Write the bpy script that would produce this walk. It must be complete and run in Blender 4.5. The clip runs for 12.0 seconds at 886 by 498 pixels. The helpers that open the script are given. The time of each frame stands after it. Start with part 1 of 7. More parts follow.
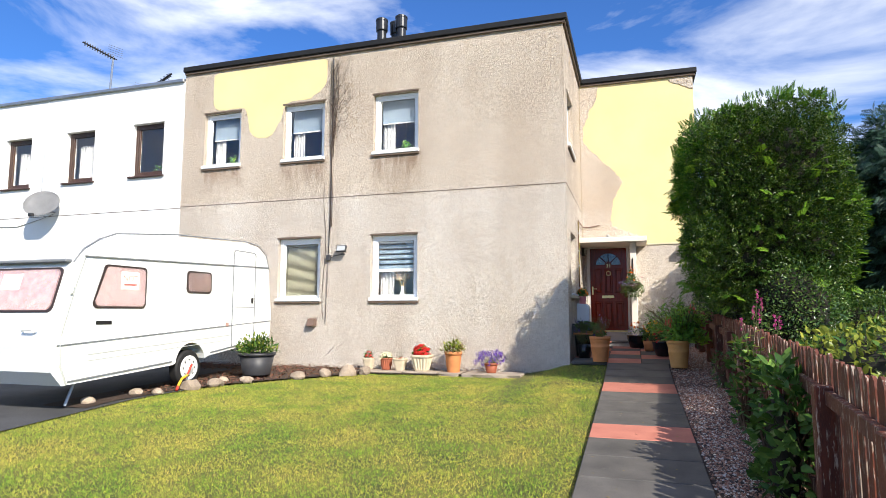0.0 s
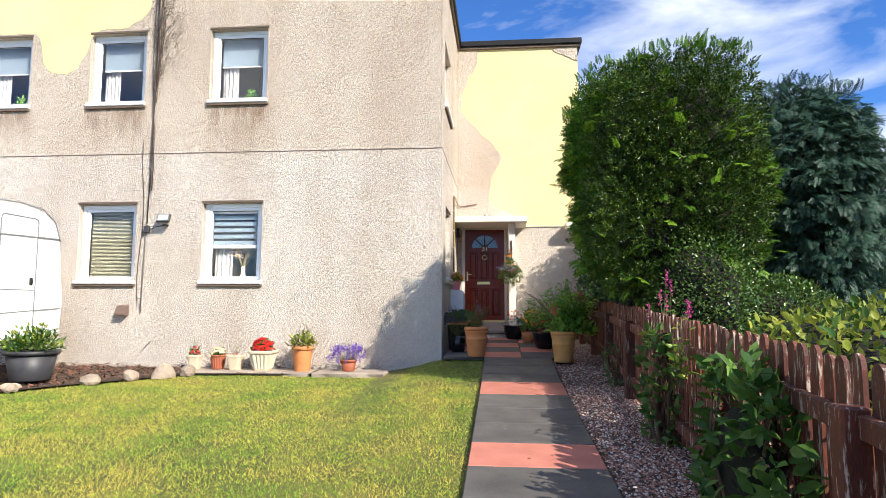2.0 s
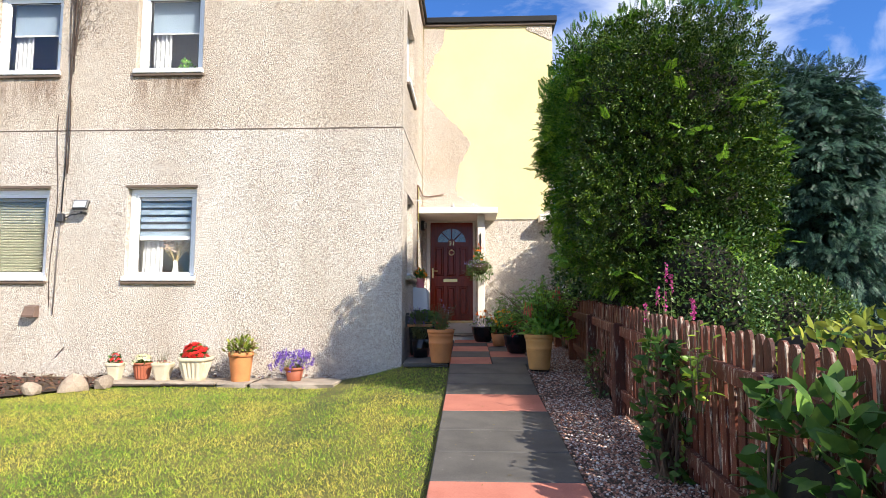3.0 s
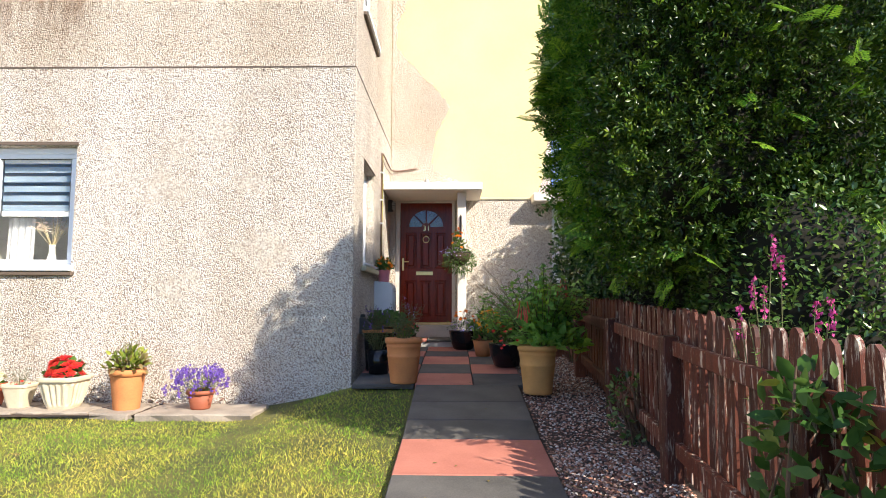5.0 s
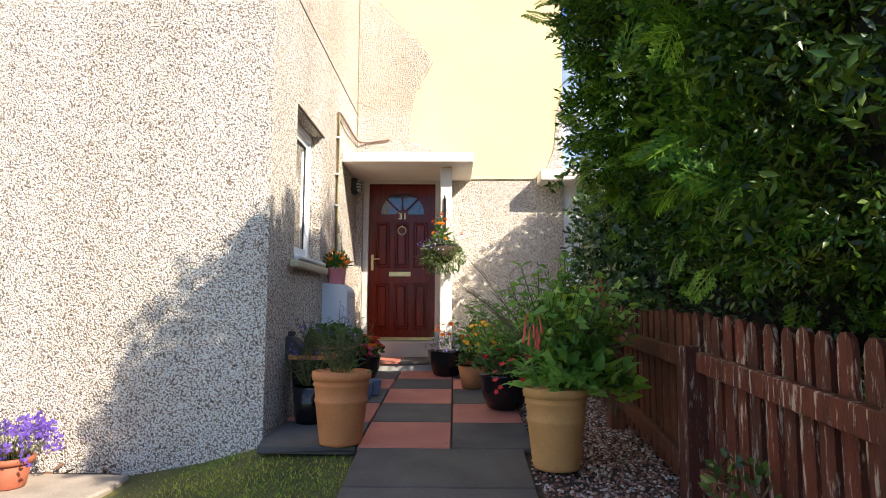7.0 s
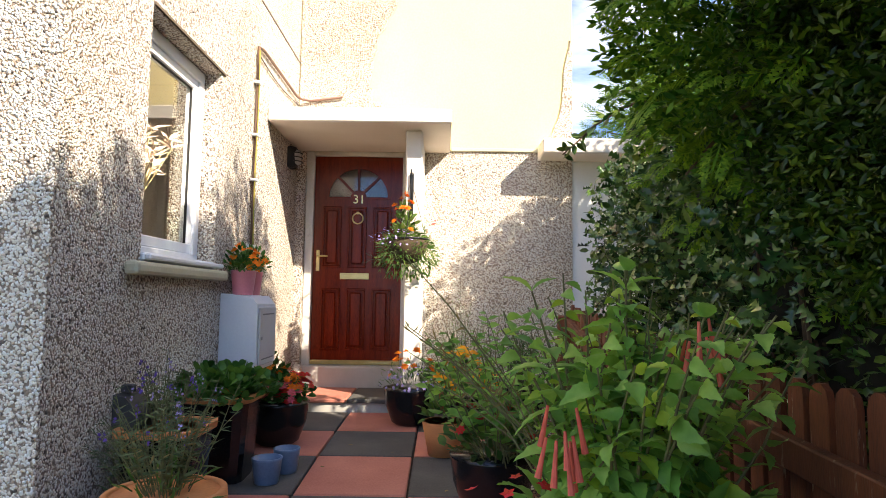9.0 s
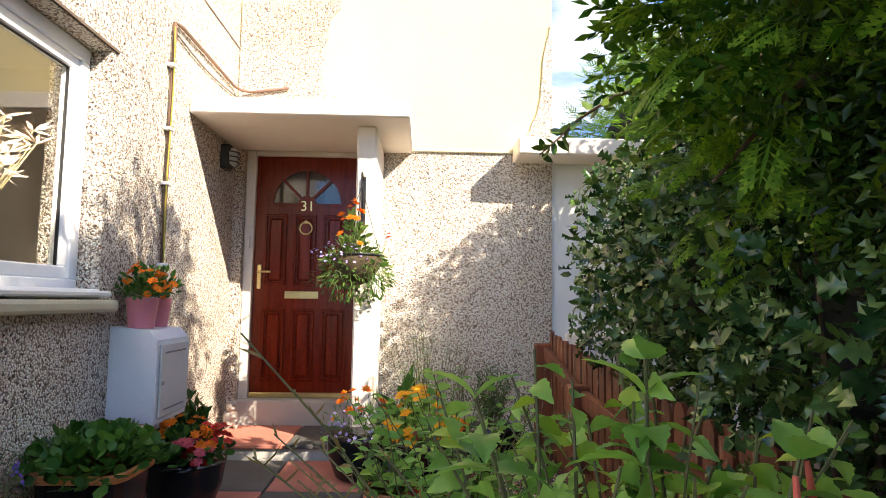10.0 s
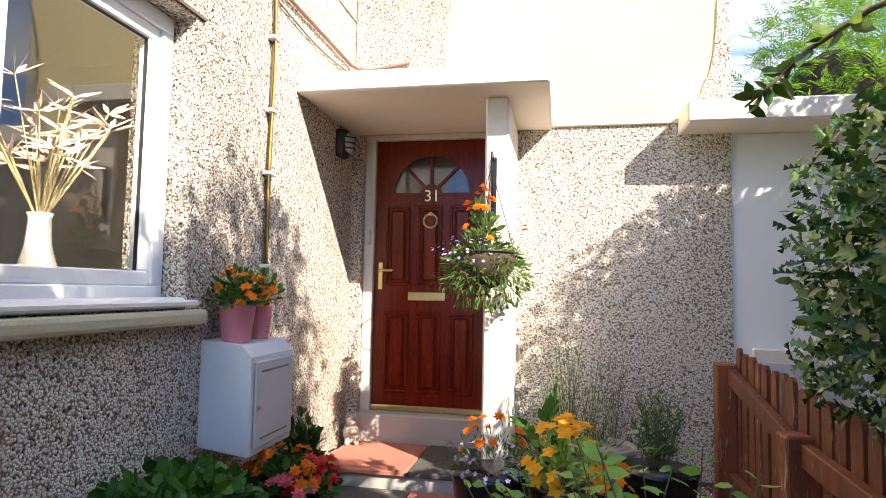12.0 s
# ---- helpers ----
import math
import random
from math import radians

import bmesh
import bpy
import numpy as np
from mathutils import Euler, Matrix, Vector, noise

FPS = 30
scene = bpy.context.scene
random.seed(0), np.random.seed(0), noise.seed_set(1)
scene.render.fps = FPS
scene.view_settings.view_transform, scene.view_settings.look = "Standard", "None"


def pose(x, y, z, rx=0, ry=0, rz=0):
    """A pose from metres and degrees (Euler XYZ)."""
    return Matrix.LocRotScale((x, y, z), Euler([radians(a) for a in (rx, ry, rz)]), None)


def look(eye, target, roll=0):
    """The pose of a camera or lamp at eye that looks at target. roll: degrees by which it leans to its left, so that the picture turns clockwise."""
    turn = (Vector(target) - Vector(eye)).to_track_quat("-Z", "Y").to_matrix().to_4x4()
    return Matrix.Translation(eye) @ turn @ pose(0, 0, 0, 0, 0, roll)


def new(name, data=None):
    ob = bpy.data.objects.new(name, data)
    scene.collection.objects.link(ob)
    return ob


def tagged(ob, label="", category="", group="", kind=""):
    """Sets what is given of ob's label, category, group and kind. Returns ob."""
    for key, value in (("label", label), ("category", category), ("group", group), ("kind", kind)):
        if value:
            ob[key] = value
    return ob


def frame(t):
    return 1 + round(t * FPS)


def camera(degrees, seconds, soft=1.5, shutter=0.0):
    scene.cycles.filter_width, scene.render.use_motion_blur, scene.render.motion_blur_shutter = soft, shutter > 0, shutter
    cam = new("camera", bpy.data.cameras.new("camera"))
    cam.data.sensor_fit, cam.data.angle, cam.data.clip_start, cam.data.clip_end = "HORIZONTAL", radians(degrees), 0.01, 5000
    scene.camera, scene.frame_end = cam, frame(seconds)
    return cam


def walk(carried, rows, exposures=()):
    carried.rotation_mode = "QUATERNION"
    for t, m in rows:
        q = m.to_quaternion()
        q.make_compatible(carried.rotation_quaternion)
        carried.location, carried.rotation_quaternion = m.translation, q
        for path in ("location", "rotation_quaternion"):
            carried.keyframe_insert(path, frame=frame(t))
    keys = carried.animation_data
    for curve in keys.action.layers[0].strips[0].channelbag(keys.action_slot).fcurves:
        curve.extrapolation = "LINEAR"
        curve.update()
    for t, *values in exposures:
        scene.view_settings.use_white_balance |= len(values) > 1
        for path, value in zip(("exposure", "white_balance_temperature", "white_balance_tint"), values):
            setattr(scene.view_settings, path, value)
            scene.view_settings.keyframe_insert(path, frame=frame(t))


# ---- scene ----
cam = camera(72.2, 12.0, 0.5)
PATH = [
    (0, (0.07, -0.341, 1.204), (-0.526, 1.556, 1.416), 0.0),
    (0.5, (-0.025, 0.046, 1.17), (-0.493, 1.98, 1.373), 0.1),
    (1, (-0.039, 0.488, 1.132), (-0.393, 2.446, 1.327), 0.2),
    (1.5, (-0.093, 0.998, 1.131), (-0.352, 2.972, 1.319), 0.1),
    (2, (-0.162, 1.491, 1.143), (-0.35, 3.474, 1.325), 0.2),
    (2.5, (-0.149, 2.034, 1.166), (-0.277, 4.022, 1.346), 0.2),
    (3, (-0.146, 2.587, 1.155), (-0.233, 4.577, 1.333), 0.1),
    (5, (-0.031, 4.74, 1.181), (-0.07, 6.732, 1.347), 0.2),
    (5.5, (0.035, 5.337, 1.199), (0.013, 7.33, 1.369), 0.2),
    (6, (0.051, 5.884, 1.189), (0.033, 7.876, 1.36), 0.4),
    (6.5, (0.11, 6.404, 1.203), (0.078, 8.396, 1.376), 0.4),
    (7, (0.163, 6.946, 1.214), (0.126, 8.937, 1.399), 0.3),
    (9, (0.31, 8.827, 1.41), (0.312, 10.82, 1.571), 0.8),
    (9.5, (0.401, 9.232, 1.454), (0.432, 11.224, 1.629), 0.8),
    (10, (0.471, 9.557, 1.571), (0.536, 11.549, 1.742), 0.8),
    (10.5, (0.517, 9.852, 1.627), (0.554, 11.844, 1.798), 0.7),
    (11, (0.536, 10.067, 1.675), (0.468, 12.059, 1.84), 0.9),
    (11.5, (0.501, 10.234, 1.686), (0.29, 12.218, 1.832), 1.0),
    (12, (0.43, 10.272, 1.656), (0.051, 12.231, 1.79), 1.1),
]
walk(
    cam,
    [(t, look(eye, target, roll)) for t, eye, target, roll in PATH],
    exposures=[(0, 0.42, 6950, 10), (2.0, 0.56, 6950, 10), (3.0, 0.62, 7000, 10), (5.0, 0.72, 7100, 10), (7.0, 0.84, 7250, 10), (9.0, 1.24, 7750, 11), (10.0, 1.33, 7700, 11), (11.0, 1.32, 7650, 12), (12.0, 1.32, 7350, 12)],
)
# ---- end of walk ----

# ---- light ----
SUN_TO = Vector((1.02, -0.91, 1.0)).normalized()
world = bpy.data.worlds.new("sky")
scene.world = world
world.use_nodes = True
wn, wl = world.node_tree.nodes, world.node_tree.links
sky = wn.new("ShaderNodeTexSky")
sky.sky_type, sky.sun_disc = "NISHITA", False
sky.sun_elevation = math.asin(SUN_TO.z)
sky.sun_rotation = math.atan2(SUN_TO.x, SUN_TO.y)
sky.air_density, sky.dust_density, sky.ozone_density = 1.0, 0.4, 3.0
co = wn.new("ShaderNodeTexCoord")
flat = wn.new("ShaderNodeMapping")
flat.inputs["Scale"].default_value = (1.0, 1.6, 3.6)
flat.inputs["Rotation"].default_value = (0.2, 0.35, 0.6)
cloud = wn.new("ShaderNodeTexNoise")
cloud.inputs["Scale"].default_value, cloud.inputs["Detail"].default_value = 2.3, 9.0
cloud.inputs["Roughness"].default_value, cloud.inputs["Distortion"].default_value = 0.55, 0.5
thin = wn.new("ShaderNodeValToRGB")
thin.color_ramp.elements[0].position, thin.color_ramp.elements[0].color = 0.455, (0, 0, 0, 1)
thin.color_ramp.elements[1].position, thin.color_ramp.elements[1].color = 0.74, (0.95, 0.95, 0.95, 1)
deep = wn.new("ShaderNodeMixRGB")
deep.blend_type, deep.inputs["Fac"].default_value = "MULTIPLY", 1.0
deep.inputs["Color2"].default_value = (0.50, 1.0, 1.75, 1)
mix = wn.new("ShaderNodeMixRGB")
mix.inputs["Color2"].default_value = (12.5, 13.2, 14.2, 1)
wl.new(co.outputs["Generated"], flat.inputs["Vector"])
wl.new(flat.outputs["Vector"], cloud.inputs["Vector"])
wl.new(cloud.outputs["Fac"], thin.inputs["Fac"])
wl.new(sky.outputs["Color"], deep.inputs["Color1"])
wl.new(thin.outputs["Color"], mix.inputs["Fac"])
wl.new(deep.outputs["Color"], mix.inputs["Color1"])
wl.new(mix.outputs["Color"], wn["Background"].inputs["Color"])
wn["Background"].inputs["Strength"].default_value = 0.087
sun = new("sun", bpy.data.lights.new("sun", "SUN"))
sun.data.energy, sun.data.angle, sun.data.color = 5.3, radians(0.53), (1.0, 0.955, 0.885)
sun.matrix_world = look(SUN_TO * 60, (0, 0, 0))


# ---- helpers for building ----
def thing(name, m=None, label="", category="", group="", kind=""):
    ob = new(name)
    ob.empty_display_size = 0.05
    if m is not None:
        ob.matrix_world = m
    return tagged(ob, label, category, group, kind)


def mesh_of(bm, name, smooth=False):
    me = bpy.data.meshes.new(name)
    bmesh.ops.recalc_face_normals(bm, faces=bm.faces)
    bm.to_mesh(me)
    bm.free()
    if smooth:
        for p in me.polygons:
            p.use_smooth = True
    return me


def put(name, me, material, parent=None, label="", m=None):
    ob = new(name, me)
    if material is not None and not me.materials:
        me.materials.append(material)
    if parent is not None:
        ob.parent = parent
    if m is not None:
        ob.matrix_basis = m
    if label:
        ob["label"] = label
    return ob


def part(name, bm, material, parent=None, label="", smooth=False, m=None):
    return put(name, mesh_of(bm, name, smooth), material, parent, label, m)


def box(bm, lo, hi, bevel=0.0, seg=1, m=None):
    r = bmesh.ops.create_cube(bm, size=1.0)
    vs = r["verts"]
    s = [b - a for a, b in zip(lo, hi)]
    c = [(a + b) / 2 for a, b in zip(lo, hi)]
    for v in vs:
        v.co = Vector((v.co[i] * s[i] + c[i] for i in range(3)))
    if bevel:
        es = list({e for v in vs for e in v.link_edges})
        out = bmesh.ops.bevel(bm, geom=es, offset=bevel, segments=seg, affect="EDGES", profile=0.5)
        vs = list({v for f in out["faces"] for v in f.verts} | {v for v in vs if v.is_valid})
    if m is not None:
        bmesh.ops.transform(bm, matrix=m, verts=[v for v in vs if v.is_valid])
    return bm


def boxed(lo, hi, bevel=0.0, seg=1):
    return box(bmesh.new(), lo, hi, bevel, seg)


def tube(bm, pts, r, sides=8, r_end=None):
    """A round bar along points."""
    pts = [Vector(p) for p in pts]
    rings = []
    for i, p in enumerate(pts):
        d = (pts[min(i + 1, len(pts) - 1)] - pts[max(i - 1, 0)]).normalized()
        a = d.orthogonal().normalized() if abs(d.z) < 0.99 else Vector((1, 0, 0))
        if abs(d.z) < 0.99:
            a = d.cross(Vector((0, 0, 1))).normalized()
        b = d.cross(a).normalized()
        rr = r if r_end is None else r + (r_end - r) * i / (len(pts) - 1)
        rings.append([bm.verts.new(p + rr * (math.cos(2 * math.pi * k / sides) * a + math.sin(2 * math.pi * k / sides) * b)) for k in range(sides)])
    for s, t in zip(rings, rings[1:]):
        for k in range(sides):
            bm.faces.new((s[k], s[(k + 1) % sides], t[(k + 1) % sides], t[k]))
    bm.faces.new(rings[0][::-1])
    bm.faces.new(rings[-1])
    return bm


def lathe(bm, prof, sides=28, square=0.0):
    """Turns (radius, height) pairs round z; square above 0 gives a rounded square plan."""
    rings = []
    for r, z in prof:
        ring = []
        for k in range(sides):
            a = 2 * math.pi * (k + 0.5) / sides
            c, s = math.cos(a), math.sin(a)
            q = 1.0 if not square else (abs(c) ** square + abs(s) ** square) ** (-1 / square)
            ring.append(bm.verts.new((r * q * c, r * q * s, z)))
        rings.append(ring)
    for s, t in zip(rings, rings[1:]):
        for k in range(sides):
            bm.faces.new((s[k], s[(k + 1) % sides], t[(k + 1) % sides], t[k]))
    bm.faces.new(rings[0][::-1])
    bm.faces.new(rings[-1])
    return bm


def prism(bm, outline, axis, lo, hi):
    """Sweeps a flat outline of (u, v) pairs along an axis from lo to hi."""
    def at(u, v, w):
        return {"x": (w, u, v), "y": (u, w, v), "z": (u, v, w)}[axis]
    a = [bm.verts.new(at(u, v, lo)) for u, v in outline]
    b = [bm.verts.new(at(u, v, hi)) for u, v in outline]
    n = len(outline)
    bm.faces.new(a)
    bm.faces.new(b[::-1])
    for k in range(n):
        bm.faces.new((a[k], b[k], b[(k + 1) % n], a[(k + 1) % n]))
    return bm


def interp(y, ys, zs):
    return float(np.interp(y, ys, zs))


def ground_z(x, y):
    right = interp(y, [-40, 2, 6.55, 9.2, 10.7, 12.6, 14, 40], [-0.32, -0.26, 0.0, 0.165, 0.335, 0.43, 0.455, 0.455])
    left = interp(y, [-40, 2, 6.55, 9.2, 10.97, 40], [-0.32, -0.26, 0.0, 0.08, 0.11, 0.11])
    s = min(max((x + 2.0) / 1.2, 0), 1)
    s = s * s * (3 - 2 * s)
    return left + (right - left) * s


# ---- materials ----
def shader(name):
    m = bpy.data.materials.new(name)
    m.use_nodes = True
    nt = m.node_tree
    return m, nt.nodes, nt.links, nt.nodes["Principled BSDF"]


def ramp(n, stops):
    r = n.new("ShaderNodeValToRGB")
    e = r.color_ramp.elements
    while len(e) < len(stops):
        e.new(0.5)
    for el, (p, c) in zip(e, stops):
        el.position, el.color = p, (*c, 1)
    return r


def surf(name, a, b=None, scale=6.0, fine=90.0, rough=0.6, metal=0.0, bump=0.15, dist=0.004, spec=0.5, stretch=(1, 1, 1), rnd=0.0, island=0.0, amount=(0.35, 0.65), coat=0.0, sub=0.0, worn=None):
    """A two-scale surface: large patches between two colours, fine grain in colour and relief."""
    b = b or tuple(min(1, c * 0.78) for c in a)
    m, n, l, p = shader(name)
    geo = n.new("ShaderNodeNewGeometry")
    mp = n.new("ShaderNodeMapping")
    mp.inputs["Scale"].default_value = stretch
    l.new(geo.outputs["Position"], mp.inputs["Vector"])
    big = n.new("ShaderNodeTexNoise")
    big.inputs["Scale"].default_value, big.inputs["Detail"].default_value = scale, 6
    small = n.new("ShaderNodeTexNoise")
    small.inputs["Scale"].default_value, small.inputs["Detail"].default_value = fine, 4
    l.new(mp.outputs["Vector"], big.inputs["Vector"])
    l.new(mp.outputs["Vector"], small.inputs["Vector"])
    add = n.new("ShaderNodeMath")
    add.operation = "MULTIPLY_ADD"
    add.inputs[1].default_value = 0.45
    l.new(small.outputs["Fac"], add.inputs[0])
    half = n.new("ShaderNodeMath")
    half.operation = "MULTIPLY"
    half.inputs[1].default_value = 0.55
    l.new(big.outputs["Fac"], half.inputs[0])
    l.new(half.outputs[0], add.inputs[2])
    r = ramp(n, [(amount[0], b), (amount[1], a)])
    l.new(add.outputs[0], r.inputs["Fac"])
    out = r.outputs["Color"]
    if worn:
        wn2 = n.new("ShaderNodeTexNoise")
        wn2.inputs["Scale"].default_value, wn2.inputs["Detail"].default_value, wn2.inputs["Roughness"].default_value = 9.0, 8, 0.7
        l.new(mp.outputs["Vector"], wn2.inputs["Vector"])
        wr = ramp(n, [(worn[1], (0, 0, 0)), (worn[1] + 0.06, (1, 1, 1))])
        l.new(wn2.outputs["Fac"], wr.inputs["Fac"])
        wm = n.new("ShaderNodeMixRGB")
        wm.inputs["Color2"].default_value = (*worn[0], 1)
        l.new(wr.outputs["Color"], wm.inputs["Fac"])
        l.new(out, wm.inputs["Color1"])
        out = wm.outputs["Color"]
    for on, source in ((rnd, "object"), (island, "island")):
        if on:
            hsv = n.new("ShaderNodeHueSaturation")
            mr = n.new("ShaderNodeMapRange")
            mr.inputs["To Min"].default_value, mr.inputs["To Max"].default_value = 1 - on, 1 + on
            if source == "object":
                oi = n.new("ShaderNodeObjectInfo")
                l.new(oi.outputs["Random"], mr.inputs["Value"])
            else:
                l.new(geo.outputs["Random Per Island"], mr.inputs["Value"])
                mh = n.new("ShaderNodeMapRange")
                mh.inputs["To Min"].default_value, mh.inputs["To Max"].default_value = 0.5 + on * 0.06, 0.5 - on * 0.06
                l.new(geo.outputs["Random Per Island"], mh.inputs["Value"])
                l.new(mh.outputs["Result"], hsv.inputs["Hue"])
            l.new(mr.outputs["Result"], hsv.inputs["Value"])
            l.new(out, hsv.inputs["Color"])
            out = hsv.outputs["Color"]
    l.new(out, p.inputs["Base Color"])
    p.inputs["Roughness"].default_value, p.inputs["Metallic"].default_value = rough, metal
    p.inputs["Specular IOR Level"].default_value = spec
    p.inputs["Coat Weight"].default_value = coat
    if bump:
        bp = n.new("ShaderNodeBump")
        bp.inputs["Strength"].default_value, bp.inputs["Distance"].default_value = bump, dist
        l.new(add.outputs[0], bp.inputs["Height"])
        l.new(bp.outputs["Normal"], p.inputs["Normal"])
    if sub:
        tr = n.new("ShaderNodeBsdfTranslucent")
        l.new(out, tr.inputs["Color"])
        mx = n.new("ShaderNodeMixShader")
        mx.inputs["Fac"].default_value = sub
        l.new(p.outputs["BSDF"], mx.inputs[1])
        l.new(tr.outputs["BSDF"], mx.inputs[2])
        l.new(mx.outputs["Shader"], n["Material Output"].inputs["Surface"])
    return m


SILL_STOPS = [(0.0, 0), (0.084, 0), (0.105, 1), (0.214, 1), (0.235, 0), (0.341, 0), (0.362, 1), (0.476, 1), (0.498, 0), (0.61, 0), (0.631, 1), (0.743, 1), (0.764, 0)]


def pebbledash(name, stones, lime, scale=62.0, relief=1.0):
    """Small stone chips thrown into lime render, with shadow painted into the gaps."""
    m, n, l, p = shader(name)
    geo = n.new("ShaderNodeNewGeometry")
    warp = n.new("ShaderNodeTexNoise")
    warp.inputs["Scale"].default_value = 45.0
    l.new(geo.outputs["Position"], warp.inputs["Vector"])
    va = n.new("ShaderNodeVectorMath")
    va.operation = "SCALE"
    va.inputs["Scale"].default_value = 0.016
    l.new(warp.outputs["Color"], va.inputs[0])
    vb = n.new("ShaderNodeVectorMath")
    l.new(geo.outputs["Position"], vb.inputs[0])
    l.new(va.outputs["Vector"], vb.inputs[1])
    v = n.new("ShaderNodeTexVoronoi")
    v.inputs["Scale"].default_value = scale
    l.new(vb.outputs["Vector"], v.inputs["Vector"])
    sep = n.new("ShaderNodeSeparateColor")
    l.new(v.outputs["Color"], sep.inputs["Color"])
    cols = ramp(n, stones)
    cols.color_ramp.interpolation = "CONSTANT"
    l.new(sep.outputs["Red"], cols.inputs["Fac"])
    gap = ramp(n, [(0.545, (0, 0, 0)), (0.70, (1, 1, 1))])
    l.new(v.outputs["Distance"], gap.inputs["Fac"])
    mx = n.new("ShaderNodeMixRGB")
    # gap colour: render darkened to carry the shadow between chips
    mx.inputs["Color2"].default_value = (*lime, 1)
    l.new(gap.outputs["Color"], mx.inputs["Fac"])
    l.new(cols.outputs["Color"], mx.inputs["Color1"])
    big = n.new("ShaderNodeTexNoise")
    big.inputs["Scale"].default_value, big.inputs["Detail"].default_value = 0.7, 7
    st = n.new("ShaderNodeMapping")
    st.inputs["Scale"].default_value = (1.6, 1.6, 0.45)
    l.new(geo.outputs["Position"], st.inputs["Vector"])
    l.new(st.outputs["Vector"], big.inputs["Vector"])
    tone = ramp(n, [(0.3, (0.80, 0.76, 0.72)), (0.62, (1.0, 1.0, 1.0))])
    l.new(big.outputs["Fac"], tone.inputs["Fac"])
    mul = n.new("ShaderNodeMixRGB")
    mul.blend_type, mul.inputs["Fac"].default_value = "MULTIPLY", 1.0
    l.new(mx.outputs["Color"], mul.inputs["Color1"])
    l.new(tone.outputs["Color"], mul.inputs["Color2"])
    # rain streaks below the upstairs sills
    pos = n.new("ShaderNodeSeparateXYZ")
    l.new(geo.outputs["Position"], pos.inputs["Vector"])
    mask = None
    for axis, lo, hi, stops in (("X", -10.0, -2.0, SILL_STOPS), ("Z", 3.6, 4.6, [(0.0, 0), (0.2, 0.1), (0.75, 1), (0.86, 1), (0.88, 0)])):
        span = n.new("ShaderNodeMapRange")
        span.inputs["From Min"].default_value, span.inputs["From Max"].default_value = lo, hi
        l.new(pos.outputs[axis], span.inputs["Value"])
        band = ramp(n, [(q, (w, w, w)) for q, w in stops])
        l.new(span.outputs["Result"], band.inputs["Fac"])
        if mask is None:
            mask = band.outputs["Color"]
        else:
            both = n.new("ShaderNodeMath")
            both.operation = "MULTIPLY"
            l.new(mask, both.inputs[0])
            l.new(band.outputs["Color"], both.inputs[1])
            mask = both.outputs[0]
    streak = n.new("ShaderNodeTexNoise")
    streak.inputs["Scale"].default_value, streak.inputs["Detail"].default_value = 3.0, 5
    sm = n.new("ShaderNodeMapping")
    sm.inputs["Scale"].default_value = (3.0, 3.0, 0.5)
    l.new(geo.outputs["Position"], sm.inputs["Vector"])
    l.new(sm.outputs["Vector"], streak.inputs["Vector"])
    sr = ramp(n, [(0.36, (0.1, 0.1, 0.1)), (0.62, (0.9, 0.9, 0.9))])
    l.new(streak.outputs["Fac"], sr.inputs["Fac"])
    amt = n.new("ShaderNodeMath")
    amt.operation = "MULTIPLY"
    l.new(mask, amt.inputs[0])
    l.new(sr.outputs["Color"], amt.inputs[1])
    dirt = n.new("ShaderNodeMixRGB")
    dirt.blend_type = "MULTIPLY"
    dirt.inputs["Color2"].default_value = (0.52, 0.42, 0.36, 1)
    l.new(amt.outputs[0], dirt.inputs["Fac"])
    l.new(mul.outputs["Color"], dirt.inputs["Color1"])
    # upper storey tanned by weather above the joint
    above = n.new("ShaderNodeMapRange")
    above.inputs["From Min"].default_value, above.inputs["From Max"].default_value = 3.55, 3.75
    l.new(pos.outputs["Z"], above.inputs["Value"])
    tan = n.new("ShaderNodeMixRGB")
    tan.blend_type = "MULTIPLY"
    tan.inputs["Color2"].default_value = (0.95, 0.905, 0.85, 1)
    l.new(above.outputs["Result"], tan.inputs["Fac"])
    l.new(dirt.outputs["Color"], tan.inputs["Color1"])
    l.new(tan.outputs["Color"], p.inputs["Base Color"])
    p.inputs["Roughness"].default_value = 0.85
    inv = n.new("ShaderNodeMath")
    inv.operation = "SUBTRACT"
    inv.inputs[0].default_value = 1.0
    l.new(v.outputs["Distance"], inv.inputs[1])
    bp = n.new("ShaderNodeBump")
    bp.inputs["Strength"].default_value, bp.inputs["Distance"].default_value = 0.9, 0.009 * relief
    l.new(inv.outputs[0], bp.inputs["Height"])
    l.new(bp.outputs["Normal"], p.inputs["Normal"])
    return m


STONES = [(0.0, (0.86, 0.77, 0.65)), (0.2, (0.93, 0.88, 0.79)), (0.42, (0.76, 0.63, 0.51)), (0.54, (0.95, 0.92, 0.86)), (0.78, (0.46, 0.35, 0.27)), (0.84, (0.89, 0.81, 0.71)), (0.95, (0.12, 0.09, 0.075))]
HARL = pebbledash("harling", STONES, (0.29, 0.22, 0.165), 98.0, 1.7)
YELLOW = surf("bare_yellow_render", (0.80, 0.67, 0.35), (0.73, 0.59, 0.29), scale=1.2, fine=60, rough=0.9, bump=0.25, dist=0.004)
WHITEWALL = surf("white_wall_paint", (0.86, 0.855, 0.83), (0.80, 0.795, 0.77), scale=1.5, fine=140, rough=0.85, bump=0.3, dist=0.004)
CREAMPAINT = surf("cream_masonry_paint", (0.84, 0.77, 0.68), (0.77, 0.69, 0.60), scale=2.5, fine=120, rough=0.8, bump=0.25, dist=0.003)
